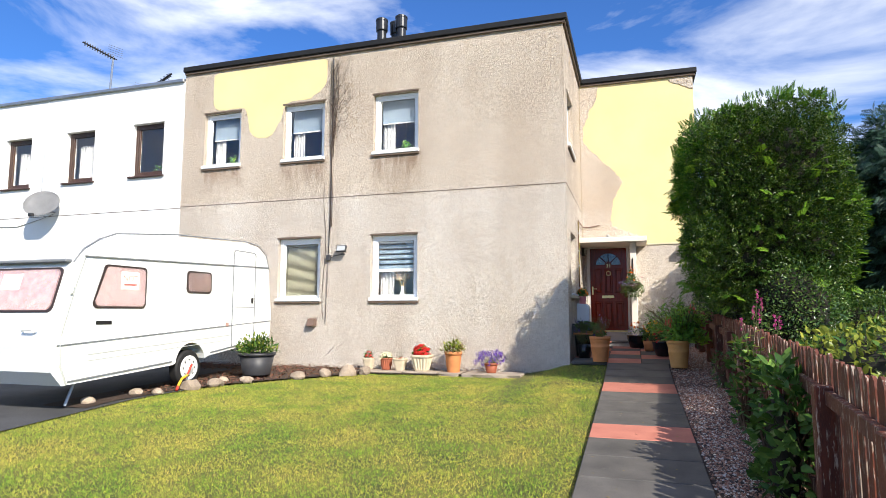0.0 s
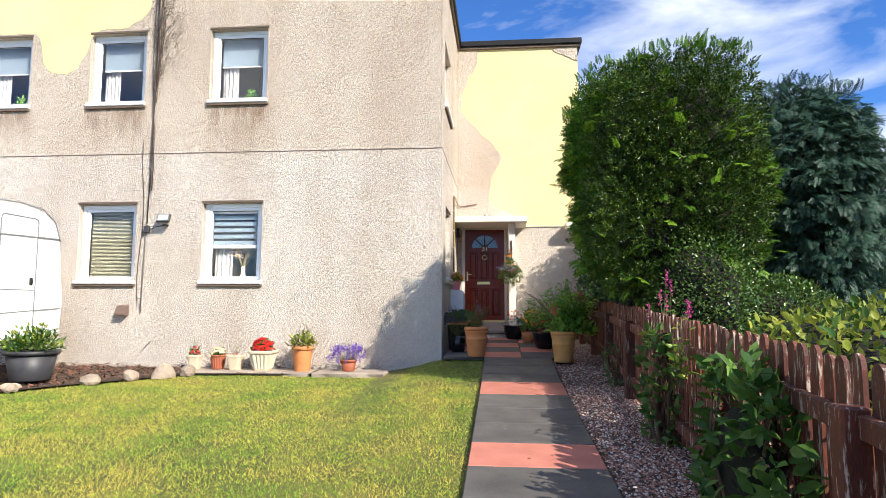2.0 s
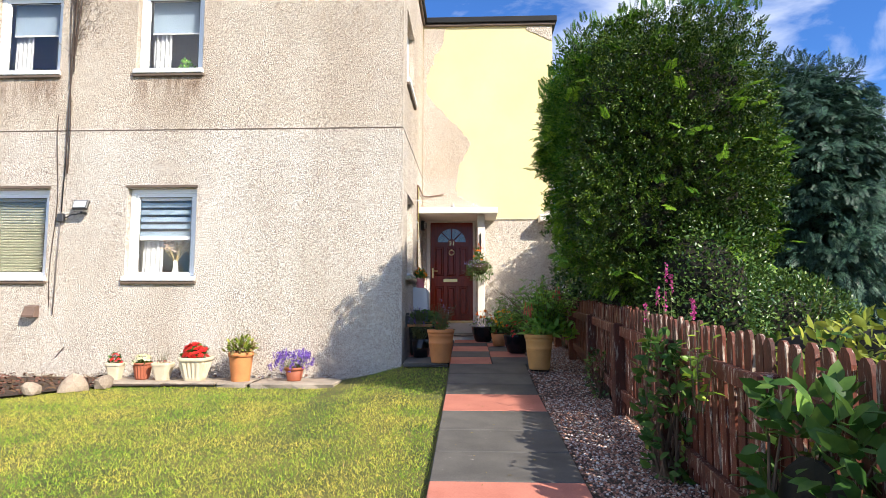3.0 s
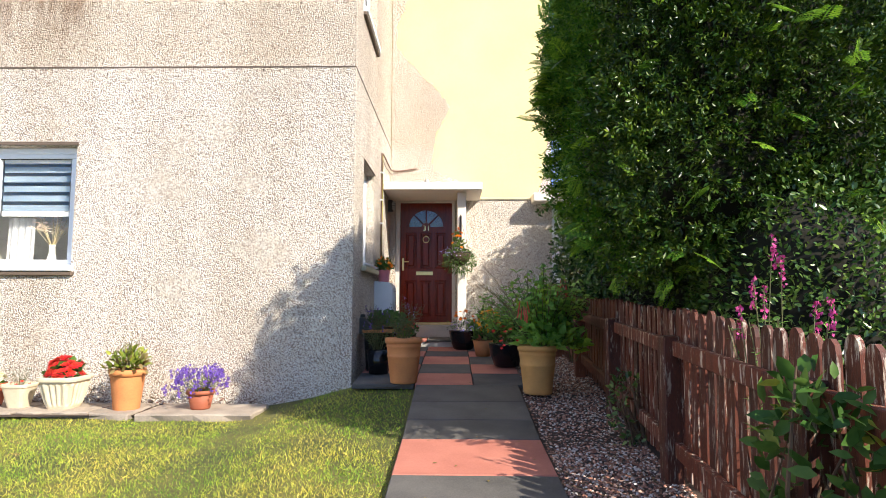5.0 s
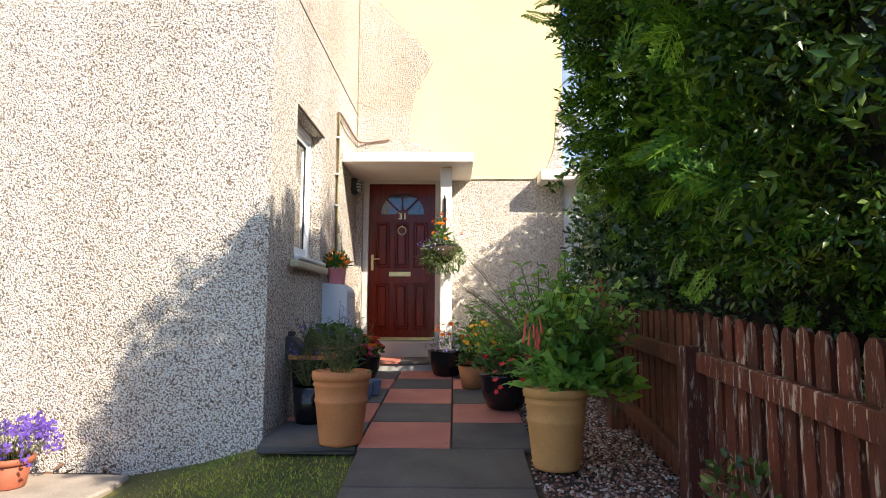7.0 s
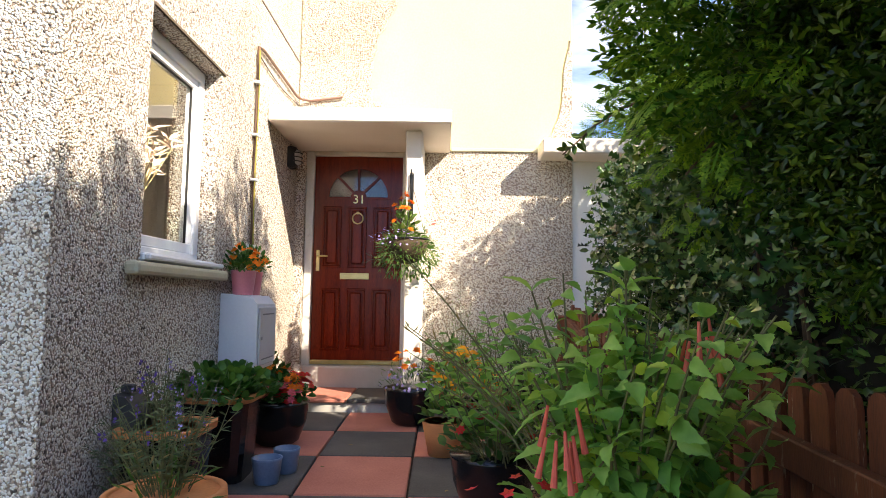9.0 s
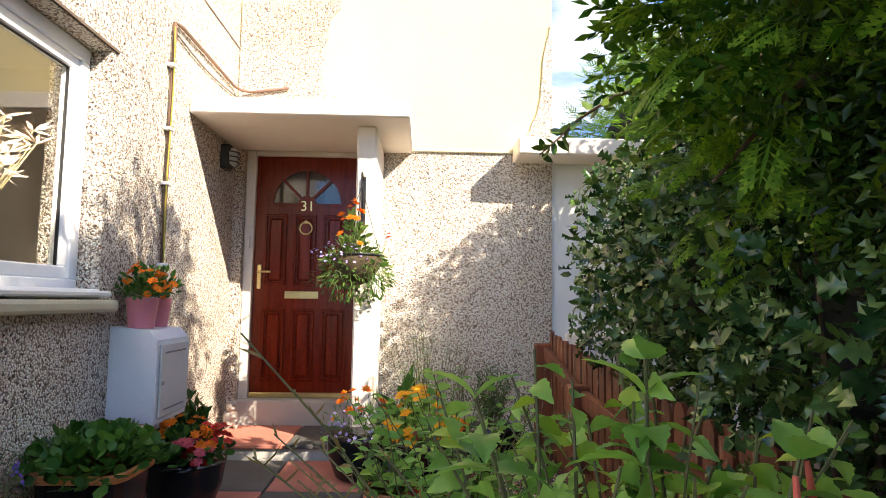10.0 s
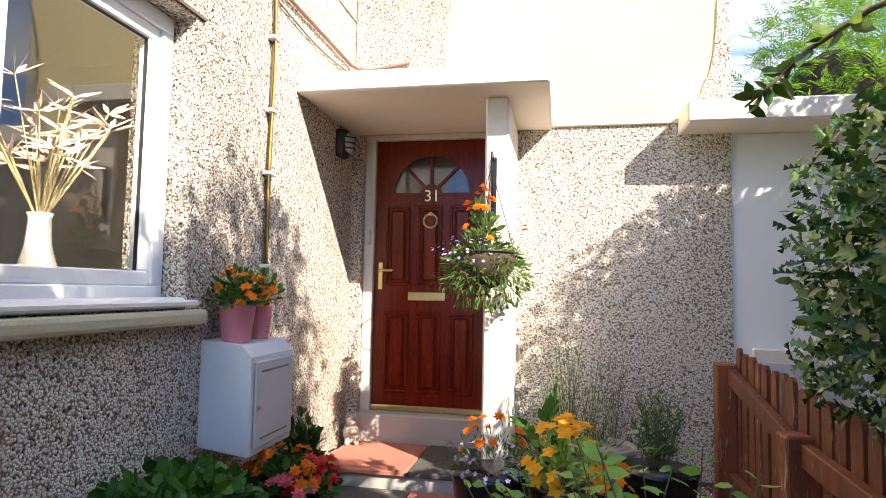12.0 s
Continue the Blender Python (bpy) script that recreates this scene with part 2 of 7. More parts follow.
FASCIA = surf("dark_roof_edge", (0.020, 0.020, 0.021), (0.012, 0.012, 0.013), scale=3, fine=60, rough=0.6, spec=0.25)
ROOFMAT = surf("roof_felt", (0.12, 0.12, 0.12), (0.07, 0.07, 0.07), scale=2, fine=200, rough=0.95)
UPVC = surf("white_plastic", (0.86, 0.87, 0.88), (0.82, 0.83, 0.84), scale=3, fine=50, rough=0.3, bump=0.02)
BROWNFRAME = surf("brown_window_frame", (0.075, 0.035, 0.022), (0.05, 0.024, 0.016), scale=6, fine=90, rough=0.4)
BROWNSILL = surf("brown_stained_sill", (0.16, 0.115, 0.085), (0.10, 0.07, 0.05), scale=8, fine=120, rough=0.8)
SILLPAINT = surf("olive_cream_sill_paint", (0.60, 0.56, 0.40), (0.50, 0.46, 0.31), scale=5, fine=90, rough=0.55, bump=0.15)
ROOMWALL = surf("room_wall_paint", (0.76, 0.72, 0.64), (0.68, 0.64, 0.56), scale=2, fine=60, rough=0.9)
BLIND = surf("pale_blind_cloth", (0.19, 0.25, 0.31), (0.16, 0.21, 0.27), scale=3, fine=300, rough=0.9)
CURTAIN = surf("white_curtain_cloth", (0.72, 0.73, 0.75), (0.62, 0.63, 0.66), scale=10, fine=300, rough=0.9)
VENETIAN = surf("beige_blind_slat", (0.33, 0.33, 0.25), (0.28, 0.28, 0.21), scale=8, fine=100, rough=0.5)
GRASSGROUND = surf("lawn_soil_and_thatch", (0.17, 0.15, 0.035), (0.035, 0.05, 0.011), scale=1.6, fine=45, rough=0.95, bump=0.6, dist=0.03)
TARMAC = surf("driveway_tarmac", (0.075, 0.075, 0.078), (0.04, 0.04, 0.042), scale=2, fine=160, rough=0.9, bump=0.5, dist=0.008)
EARTH = surf("dark_bed_earth", (0.075, 0.045, 0.03), (0.035, 0.022, 0.015), scale=5, fine=90, rough=0.95, bump=0.6, dist=0.02)
STEEL = surf("galvanised_steel", (0.45, 0.46, 0.47), (0.36, 0.37, 0.38), scale=8, fine=90, rough=0.42, metal=0.9)
BLACKMETAL = surf("black_metal", (0.02, 0.02, 0.021), (0.013, 0.013, 0.014), scale=8, fine=120, rough=0.35)

GLASS, gn, gl, gp = shader("window_glass")
gp.inputs["Base Color"].default_value = (0.97, 0.985, 0.98, 1)
gp.inputs["Roughness"].default_value, gp.inputs["IOR"].default_value = 0.01, 1.5
gp.inputs["Transmission Weight"].default_value = 1.0


# ---- structure ----
FY, SX, RX, BY = 10.97, -1.08, 1.53, 14.5   # front wall, side wall, annex edge, back wall of the entrance corner
PARTY = -9.8
TOP = 6.82


def wall_mesh(axis, front, thick, u0, u1, z0, z1, holes):
    """A wall in cells round its openings; front is the outer plane, thick points inward (signed)."""
    bm = bmesh.new()
    us = sorted({u0, u1, *[h for o in holes for h in o[:2]]})
    zs = sorted({z0, z1, *[h for o in holes for h in o[2:]]})
    f0, f1 = min(front, front + thick), max(front, front + thick)
    for ua, ub in zip(us, us[1:]):
        for za, zb in zip(zs, zs[1:]):
            cu, cz = (ua + ub) / 2, (za + zb) / 2
            if any(o[0] < cu < o[1] and o[2] < cz < o[3] for o in holes):
                continue
            if axis == "y":
                box(bm, (ua, f0, za), (ub, f1, zb))
            else:
                box(bm, (f0, ua, za), (f1, ub, zb))
    bmesh.ops.remove_doubles(bm, verts=bm.verts, dist=0.0005)
    bm.verts.index_update()
    seen = {}
    for f in bm.faces:
        seen.setdefault(tuple(sorted(v.index for v in f.verts)), []).append(f)
    doubles = [f for fs in seen.values() if len(fs) > 1 for f in fs]
    if doubles:
        bmesh.ops.delete(bm, geom=doubles, context="FACES")
    return bm


def structure(name, bm, material, label, category="wall"):
    return tagged(part(name, bm, material), label, category, "", "structure")


# openings: x or y range, z range
UP = [(-9.21, -8.24), (-7.15, -6.14), (-5.0, -4.01)]
LOW = [(-7.19, -6.18), (-5.03, -4.02)]
front_holes = [(a, b, 4.47, 5.75) for a, b in UP] + [(a, b, 1.46, 2.79) for a, b in LOW]
structure("wall_front", wall_mesh("y", FY, 0.3, PARTY, SX, -0.4, TOP, front_holes), HARL, "cream pebbledashed house wall, patched and weathered")
side_holes = [(11.62, 12.52, 1.56, 2.78), (11.45, 12.62, 4.47, 5.65)]
structure("wall_side", wall_mesh("x", SX, -0.3, FY + 0.3, 19.0, -0.4, TOP, side_holes), HARL, "pebbledashed side wall beside the entrance")
structure("wall_entrance", wall_mesh("y", BY, 0.3, SX, RX, -0.2, 2.80, [(-1.0, -0.02, 0.60, 2.80)]), HARL, "pebbledashed wall round the front door")
structure("wall_annex_upper", boxed((SX, BY + 0.004, 2.80), (RX, BY + 0.3, TOP)), YELLOW, "smooth yellow rendered upper wall with lost pebbledash")
structure("wall_annex_side", boxed((RX - 0.3, BY + 0.3, -0.2), (RX, 19.0, TOP)), HARL, "pebbledashed outer side wall of the annex")
structure("wall_rear", boxed((-16.5, 19.0, -0.4), (RX, 19.3, TOP)), HARL, "plain rear wall of the house")
nb_holes = [(-11.28, -10.36, 4.44, 5.72), (-13.34, -12.44, 4.42, 5.70), (-15.38, -14.50, 4.38, 5.68)]
structure("wall_neighbour_front", wall_mesh("y", FY, 0.3, -22.0, PARTY, -0.4, 6.62, nb_holes), WHITEWALL, "white painted front wall of the adjoining house")
structure("wall_neighbour_end", boxed((-22.0, FY + 0.3, -0.4), (-21.7, 19.0, 6.62)), WHITEWALL, "white painted end wall of the adjoining house")
structure("wall_party", boxed((PARTY - 0.15, FY + 0.3, -0.4), (PARTY, 19.0, TOP)), ROOMWALL, "plain wall between the two houses")

for nm, lo, hi, lab in (("roof_main", (PARTY, FY, TOP), (SX, 19.3, TOP + 0.1), "flat felt roof"), ("roof_annex", (SX, BY, TOP), (RX, 19.3, TOP + 0.1), "flat felt roof of the annex"), ("roof_neighbour", (-22.0, FY, 6.62), (PARTY, 19.3, 6.68), "flat felt roof of the white house")):
    structure(nm, boxed(lo, hi), ROOFMAT, lab, "roof")
bm = bmesh.new()
box(bm, (PARTY - 0.02, FY - 0.09, TOP - 0.01), (SX + 0.09, FY - 0.003, TOP + 0.11), 0.012)
box(bm, (SX + 0.003, FY - 0.003, TOP - 0.01), (SX + 0.09, BY - 0.09, TOP + 0.11), 0.012)
box(bm, (SX + 0.003, BY - 0.09, TOP - 0.01), (RX + 0.09, BY - 0.003, TOP + 0.11), 0.012)
box(bm, (RX + 0.003, BY - 0.003, TOP - 0.01), (RX + 0.09, 19.3, TOP + 0.11), 0.012)
structure("trim_roof_edge", bm, FASCIA, "dark metal edge trim along the flat roof", "trim")
bm = bmesh.new()
box(bm, (PARTY, FY - 0.05, TOP - 0.07), (SX + 0.05, FY - 0.003, TOP - 0.012), 0.01)
box(bm, (SX + 0.003, FY - 0.003, TOP - 0.07), (SX + 0.05, BY - 0.05, TOP - 0.012), 0.01)
box(bm, (SX + 0.05, BY - 0.05, TOP - 0.07), (RX + 0.05, BY - 0.003, TOP - 0.012), 0.01)
structure("trim_under_eaves", bm, BROWNSILL, "weathered board under the roof edge", "trim")
structure("trim_neighbour_coping", boxed((-22.05, FY - 0.06, 6.60), (PARTY - 0.03, FY + 0.2, 6.68), 0.01), STEEL, "thin grey coping on the white wall", "trim")
# movement joint between the storeys
bm = bmesh.new()
box(bm, (PARTY, FY - 0.005, 3.630), (SX - 0.002, FY + 0.0, 3.644))
box(bm, (-22.0, FY - 0.005, 3.604), (PARTY - 0.002, FY + 0.0, 3.616))
structure("trim_storey_joint", bm, BROWNSILL, "thin dark joint line between the storeys", "trim")
structure("trim_storey_joint_side", boxed((SX, FY + 0.002, 3.630), (SX + 0.005, BY, 3.644)), BROWNSILL, "thin dark joint line on the side wall", "trim")
structure("trim_drip_bead", boxed((0.38, BY - 0.022, 2.795), (RX - 0.3, BY + 0.003, 2.83), 0.006), SILLPAINT, "cream drip bead below the yellow wall", "trim")

# floors and rooms behind the windows
structure("floor_upper", boxed((PARTY, FY + 0.3, 3.3), (SX - 0.3, 19.0, 3.5)), ROOMWALL, "upper floor inside the house", "floor")
structure("floor_lower", boxed((PARTY, FY + 0.3, 0.3), (SX - 0.3, 19.0, 0.5)), ROOMWALL, "lower floor inside the house", "floor")
structure("wall_inner_back", boxed((PARTY, 14.2, 0.5), (SX - 0.3, 14.3, TOP)), ROOMWALL, "plain wall at the back of the rooms")
for k, x in enumerate((-7.7, -5.6)):
    structure("wall_inner_%d" % (k + 1), boxed((x, FY + 0.3, 0.5), (x + 0.1, 14.2, 3.3)), ROOMWALL, "plain wall between rooms")
    structure("wall_inner_%d" % (k + 3), boxed((x, FY + 0.3, 3.5), (x + 0.1, 14.2, TOP)), ROOMWALL, "plain wall between upstairs rooms")
structure("floor_neighbour", boxed((-21.7, FY + 0.3, 3.3), (PARTY - 0.15, 19.0, 3.5)), ROOMWALL, "upper floor inside the white house", "floor")
structure("wall_neighbour_inner", boxed((-21.7, 13.6, 3.5), (PARTY - 0.15, 13.7, 6.62)), ROOMWALL, "plain wall at the back of the neighbour's rooms")


def ragged(bm, pts, plane, thick, axis="y", rough=0.05, seed=1, steps=7):
    """A thin slab with a torn outline through a few corner points."""
    rng = random.Random(seed)
    out = []
    for k in range(len(pts)):
        a, b, c, d = (Vector(pts[(k + j) % len(pts)]) for j in (-1, 0, 1, 2))
        for s in range(steps):
            t = s / steps
            q = 0.5 * ((2 * b) + (c - a) * t + (2 * a - 5 * b + 4 * c - d) * t * t + (3 * b - a - 3 * c + d) * t ** 3)
            out.append((q.x + rng.uniform(-rough, rough) * 0.5, q.y + rng.uniform(-rough, rough) * 0.5))
    us, vs = [p[0] for p in pts], [p[1] for p in pts]
    out = [(min(max(u, min(us)), max(us)), min(max(v, min(vs)), max(vs))) for u, v in out]
    prism(bm, out, axis, plane, plane + thick)
    return bm


structure("wall_patch_front", ragged(bmesh.new(), [(-8.9, 6.70), (-9.0, 6.0), (-8.72, 5.80), (-8.15, 5.78), (-7.98, 5.2), (-7.55, 5.07), (-7.25, 5.4), (-7.05, 5.80), (-6.5, 5.86), (-6.1, 6.20), (-6.16, 6.70)], FY - 0.005, 0.02, rough=0.03, seed=3), YELLOW, "bare yellow patch where pebbledash has fallen away")
structure("wall_patch_annex", ragged(bmesh.new(), [(SX + 0.01, 6.72), (-0.62, 6.70), (-0.85, 6.05), (-1.0, 5.45), (-0.55, 4.85), (-0.14, 4.38), (-0.33, 3.82), (-0.36, 3.3), (0.12, 3.06), (0.2, 2.92), (SX + 0.01, 2.92)], BY - 0.012, 0.02, rough=0.06, seed=5), HARL, "torn remains of pebbledash on the yellow wall")
structure("wall_patch_corner", ragged(bmesh.new(), [(RX - 0.002, 3.9), (RX - 0.07, 3.6), (RX - 0.1, 3.25), (RX - 0.22, 2.86), (RX - 0.002, 2.86)], BY - 0.010, 0.02, rough=0.02, seed=8), HARL, "strip of pebbledash left at the wall corner")
structure("wall_patch_top", ragged(bmesh.new(), [(RX - 0.002, 6.74), (RX - 0.002, 6.44), (RX - 0.2, 6.53), (RX - 0.52, 6.68), (RX - 0.5, 6.74)], BY - 0.010, 0.02, rough=0.02, seed=9), HARL, "scrap of pebbledash under the roof edge")

# entrance canopy, pier, outhouse
structure("canopy", boxed((SX + 0.002, 13.5, 2.78), (0.37, BY - 0.002, 2.895), 0.01), CREAMPAINT, "cream painted concrete slab canopy over the door", "canopy")
structure("pier", boxed((0.0, 13.72, 0.40), (0.135, BY - 0.002, 2.779), 0.012), CREAMPAINT, "cream painted pier beside the door", "pier")
structure("wall_outhouse", boxed((RX + 0.002, BY + 0.02, -0.2), (6.6, BY + 0.22, 2.72)), WHITEWALL, "white painted wall of the neighbouring outhouse")
structure("wall_outhouse_end", boxed((6.4, BY + 0.22, -0.2), (6.6, 19.0, 2.72)), WHITEWALL, "white end wall of the outhouse")
structure("roof_outhouse", boxed((1.2, 14.18, 2.722), (6.7, 19.0, 2.86), 0.012), CREAMPAINT, "cream concrete slab roof of the outhouse", "roof")

# ground
xs = [-300, -80, -30, -12] + [-9 + 0.5 * i for i in range(27)] + [5.5, 8, 14, 30, 80, 300]
ys = [-300, -80, -30, -10, -4] + [-2 + 0.5 * i for i in range(34)] + [15.5, 20, 40, 100, 300]
bm = bmesh.new()
vg = [[bm.verts.new((x, y, ground_z(x, y) - 0.02)) for x in xs] for y in ys]
for i in range(len(ys) - 1):
    for j in range(len(xs) - 1):
        bm.faces.new((vg[i][j], vg[i][j + 1], vg[i + 1][j + 1], vg[i + 1][j]))
structure("ground", bm, GRASSGROUND, "short dry lawn grass over soil", "lawn")


def sheet(outline, lift, n=24):
    """A thin sheet that follows the ground inside a convex-ish outline given by two x-edges per y row."""
    bm = bmesh.new()
    rows = []
    for y, xa, xb in outline:
        rows.append([bm.verts.new((xa + (xb - xa) * k / n, y, ground_z(xa + (xb - xa) * k / n, y) + lift)) for k in range(n + 1)])
    for a, b in zip(rows, rows[1:]):
        for k in range(n):
            bm.faces.new((a[k], a[k + 1], b[k + 1], b[k]))
    return bm


def bed_edge(y):
    """Where the lawn ends towards the house, as x by y."""
    return interp(y, [4.0, 5.5, 6.5, 7.4, 8.2, 8.85, 9.4, 9.9, 10.3], [-6.7, -6.8, -6.85, -6.72, -6.38, -5.92, -5.4, -5.0, -4.7])


structure("driveway", sheet([(y, -15.0, -6.72) for y in np.arange(-2.0, 7.01, 0.5)] + [(y, -15.0, -6.6) for y in np.arange(7.5, 11.0, 0.5)], 0.0), TARMAC, "dark tarmac drive under the caravan", "driveway")
structure("bed_earth", sheet([(y, -7.6, bed_edge(y)) for y in np.arange(6.0, 10.31, 0.15)] + [(y, -9.0, -2.0) for y in np.arange(10.45, 10.96, 0.1)], 0.012), EARTH, "dark earth of the flower bed along the wall", "soil")
structure("bed_gravel_base", sheet([(y, 0.58, 1.36) for y in np.arange(-1.0, 9.01, 0.5)] + [(y, 0.58, 1.62) for y in np.arange(9.5, 14.51, 0.5)], 0.004, 6), EARTH, "dark earth under the gravel strip", "soil")
structure("bed_hedge", sheet([(y, 1.37, 8.0) for y in np.arange(-1.0, 14.6, 0.5)], 0.006, 12), EARTH, "dark soil under the shrubs behind the fence", "soil")


# ---- more materials ----
RED_DOOR = surf("mahogany_door", (0.20, 0.022, 0.006), (0.085, 0.008, 0.003), scale=5, fine=40, rough=0.22, bump=0.06, stretch=(6, 6, 0.6), spec=0.25)
BRASS = surf("brass", (0.78, 0.62, 0.30), (0.66, 0.50, 0.22), scale=10, fine=100, rough=0.3, metal=0.85, bump=0.02)
FRAMEPAINT = surf("grey_cream_frame_paint", (0.70, 0.67, 0.62), (0.58, 0.55, 0.50), scale=8, fine=80, rough=0.5)
CONCRETE = surf("pale_concrete_step", (0.50, 0.48, 0.44), (0.38, 0.36, 0.33), scale=4, fine=150, rough=0.9, bump=0.3)
WHITEBOX = surf("white_enamel_box", (0.80, 0.82, 0.85), (0.74, 0.76, 0.79), scale=4, fine=70, rough=0.35, bump=0.03)
GREYDOOR = surf("pale_grey_plastic", (0.62, 0.63, 0.62), (0.56, 0.57, 0.56), scale=5, fine=90, rough=0.45, bump=0.05)
PINK = surf("pink_plastic", (0.72, 0.25, 0.30), (0.64, 0.21, 0.26), scale=7, fine=90, rough=0.38, bump=0.04)
BLUEPOT = surf("blue_glazed_pot", (0.16, 0.25, 0.38), (0.12, 0.19, 0.30), scale=9, fine=90, rough=0.3)
BLACKPOT = surf("black_glazed_pot", (0.012, 0.012, 0.014), (0.006, 0.006, 0.007), scale=9, fine=90, rough=0.2)
DARKPLASTIC = surf("dark_grey_plastic", (0.045, 0.045, 0.05), (0.03, 0.03, 0.034), scale=9, fine=90, rough=0.5)
TERRA = surf("terracotta", (0.70, 0.27, 0.095), (0.55, 0.20, 0.07), scale=7, fine=110, rough=0.8, bump=0.12)
TERRA_DEEP = surf("red_terracotta", (0.42, 0.12, 0.06), (0.32, 0.09, 0.045), scale=8, fine=110, rough=0.7, bump=0.12)
TERRA_PALE = surf("pale_sandy_terracotta", (0.70, 0.37, 0.125), (0.55, 0.28, 0.09), scale=6, fine=110, rough=0.85, bump=0.15)
CREAMPOT = surf("cream_pot", (0.72, 0.63, 0.46), (0.58, 0.49, 0.34), scale=9, fine=110, rough=0.75, bump=0.15)
STONEPOT = surf("weathered_stone_pot", (0.40, 0.37, 0.31), (0.25, 0.23, 0.19), scale=9, fine=120, rough=0.9, bump=0.3)
POTSOIL = surf("potting_soil", (0.05, 0.033, 0.022), (0.025, 0.017, 0.012), scale=20, fine=150, rough=1.0, bump=0.7, dist=0.01)
VANWHITE = surf("caravan_white_panel", (0.80, 0.81, 0.79), (0.75, 0.76, 0.73), scale=1.6, fine=40, rough=0.28, bump=0.03, coat=0.2)
VANTRIM = surf("caravan_grey_trim", (0.22, 0.235, 0.24), (0.17, 0.18, 0.185), scale=8, fine=90, rough=0.5)
VANSTRIPE = surf("caravan_pale_stripe", (0.56, 0.57, 0.52), (0.50, 0.51, 0.47), scale=6, fine=60, rough=0.4)
VANSEAL = surf("brown_black_window_seal", (0.05, 0.03, 0.026), (0.03, 0.02, 0.018), scale=20, fine=120, rough=0.5)
RUBBER = surf("black_rubber", (0.018, 0.017, 0.017), (0.011, 0.011, 0.011), scale=20, fine=150, rough=0.75)
PINKCLOTH = surf("pale_pink_curtain", (0.42, 0.29, 0.30), (0.24, 0.16, 0.17), scale=12, fine=200, rough=0.95)
PAPER = surf("white_paper", (0.62, 0.58, 0.57), (0.56, 0.52, 0.51), scale=10, fine=100, rough=0.8)
INKRED = surf("faded_red_ink", (0.30, 0.07, 0.06), rough=0.8)
LOCKRED = surf("red_lock_paint", (0.62, 0.06, 0.035), rough=0.4)
LOCKYELLOW = surf("yellow_lock_paint", (0.80, 0.50, 0.04), rough=0.4)
COPPERPIPE = surf("brown_painted_pipe", (0.20, 0.105, 0.07), (0.13, 0.07, 0.045), scale=20, fine=90, rough=0.5)
CABLEYELLOW = surf("green_yellow_cable", (0.46, 0.36, 0.04), (0.20, 0.24, 0.04), scale=14, fine=60, rough=0.5)
GREYPIPE = surf("grey_brown_cable_conduit", (0.20, 0.165, 0.14), (0.13, 0.105, 0.09), scale=14, fine=80, rough=0.7)
CREEPER = surf("bare_creeper_stems", (0.085, 0.055, 0.04), (0.05, 0.033, 0.025), scale=20, fine=90, rough=0.9)
DISH = surf("pale_grey_dish", (0.42, 0.42, 0.42), (0.34, 0.34, 0.34), scale=5, fine=60, rough=0.5)
FLUE = surf("dark_flue_metal", (0.05, 0.052, 0.056), (0.03, 0.032, 0.035), scale=5, fine=60, rough=0.35, metal=0.6)
FENCEWOOD = surf("worn_red_brown_fence_stain", (0.155, 0.033, 0.013), (0.05, 0.011, 0.006), scale=5, fine=60, rough=0.65, bump=0.6, dist=0.006, stretch=(4, 4, 0.6), rnd=0.35, worn=((0.42, 0.34, 0.27), 0.55))
FENCENEW = surf("red_brown_fence_stain", (0.20, 0.055, 0.02), (0.085, 0.022, 0.009), scale=5, fine=60, rough=0.65, bump=0.5, dist=0.005, stretch=(4, 4, 0.5), rnd=0.25, worn=((0.34, 0.25, 0.18), 0.60))
CARDBROWN = surf("brown_vent_plastic", (0.20, 0.13, 0.10), (0.14, 0.09, 0.07), scale=9, fine=90, rough=0.6)
BONE = surf("grey_white_figurine", (0.58, 0.54, 0.49), (0.26, 0.22, 0.19), scale=22, fine=120, rough=0.7, amount=(0.42, 0.55))
VASE = surf("white_ceramic", (0.84, 0.82, 0.78), rough=0.2, bump=0.02)


def words(text, size, depth, name):
    """A mesh of letters in Blender's own font, upright in the x-z plane, facing -y, centred."""
    cu = bpy.data.curves.new(name, "FONT")
    cu.body, cu.size, cu.extrude, cu.align_x, cu.align_y = text, size, depth, "CENTER", "CENTER"
    cu.resolution_u = 3
    ob = bpy.data.objects.new(name, cu)
    scene.collection.objects.link(ob)
    dg = bpy.context.evaluated_depsgraph_get()
    me = bpy.data.meshes.new_from_object(ob.evaluated_get(dg))
    bpy.data.objects.remove(ob)
    bpy.data.curves.remove(cu)
    me.materials.clear()
    me.transform(Matrix.Rotation(radians(90), 4, "X"))
    return me


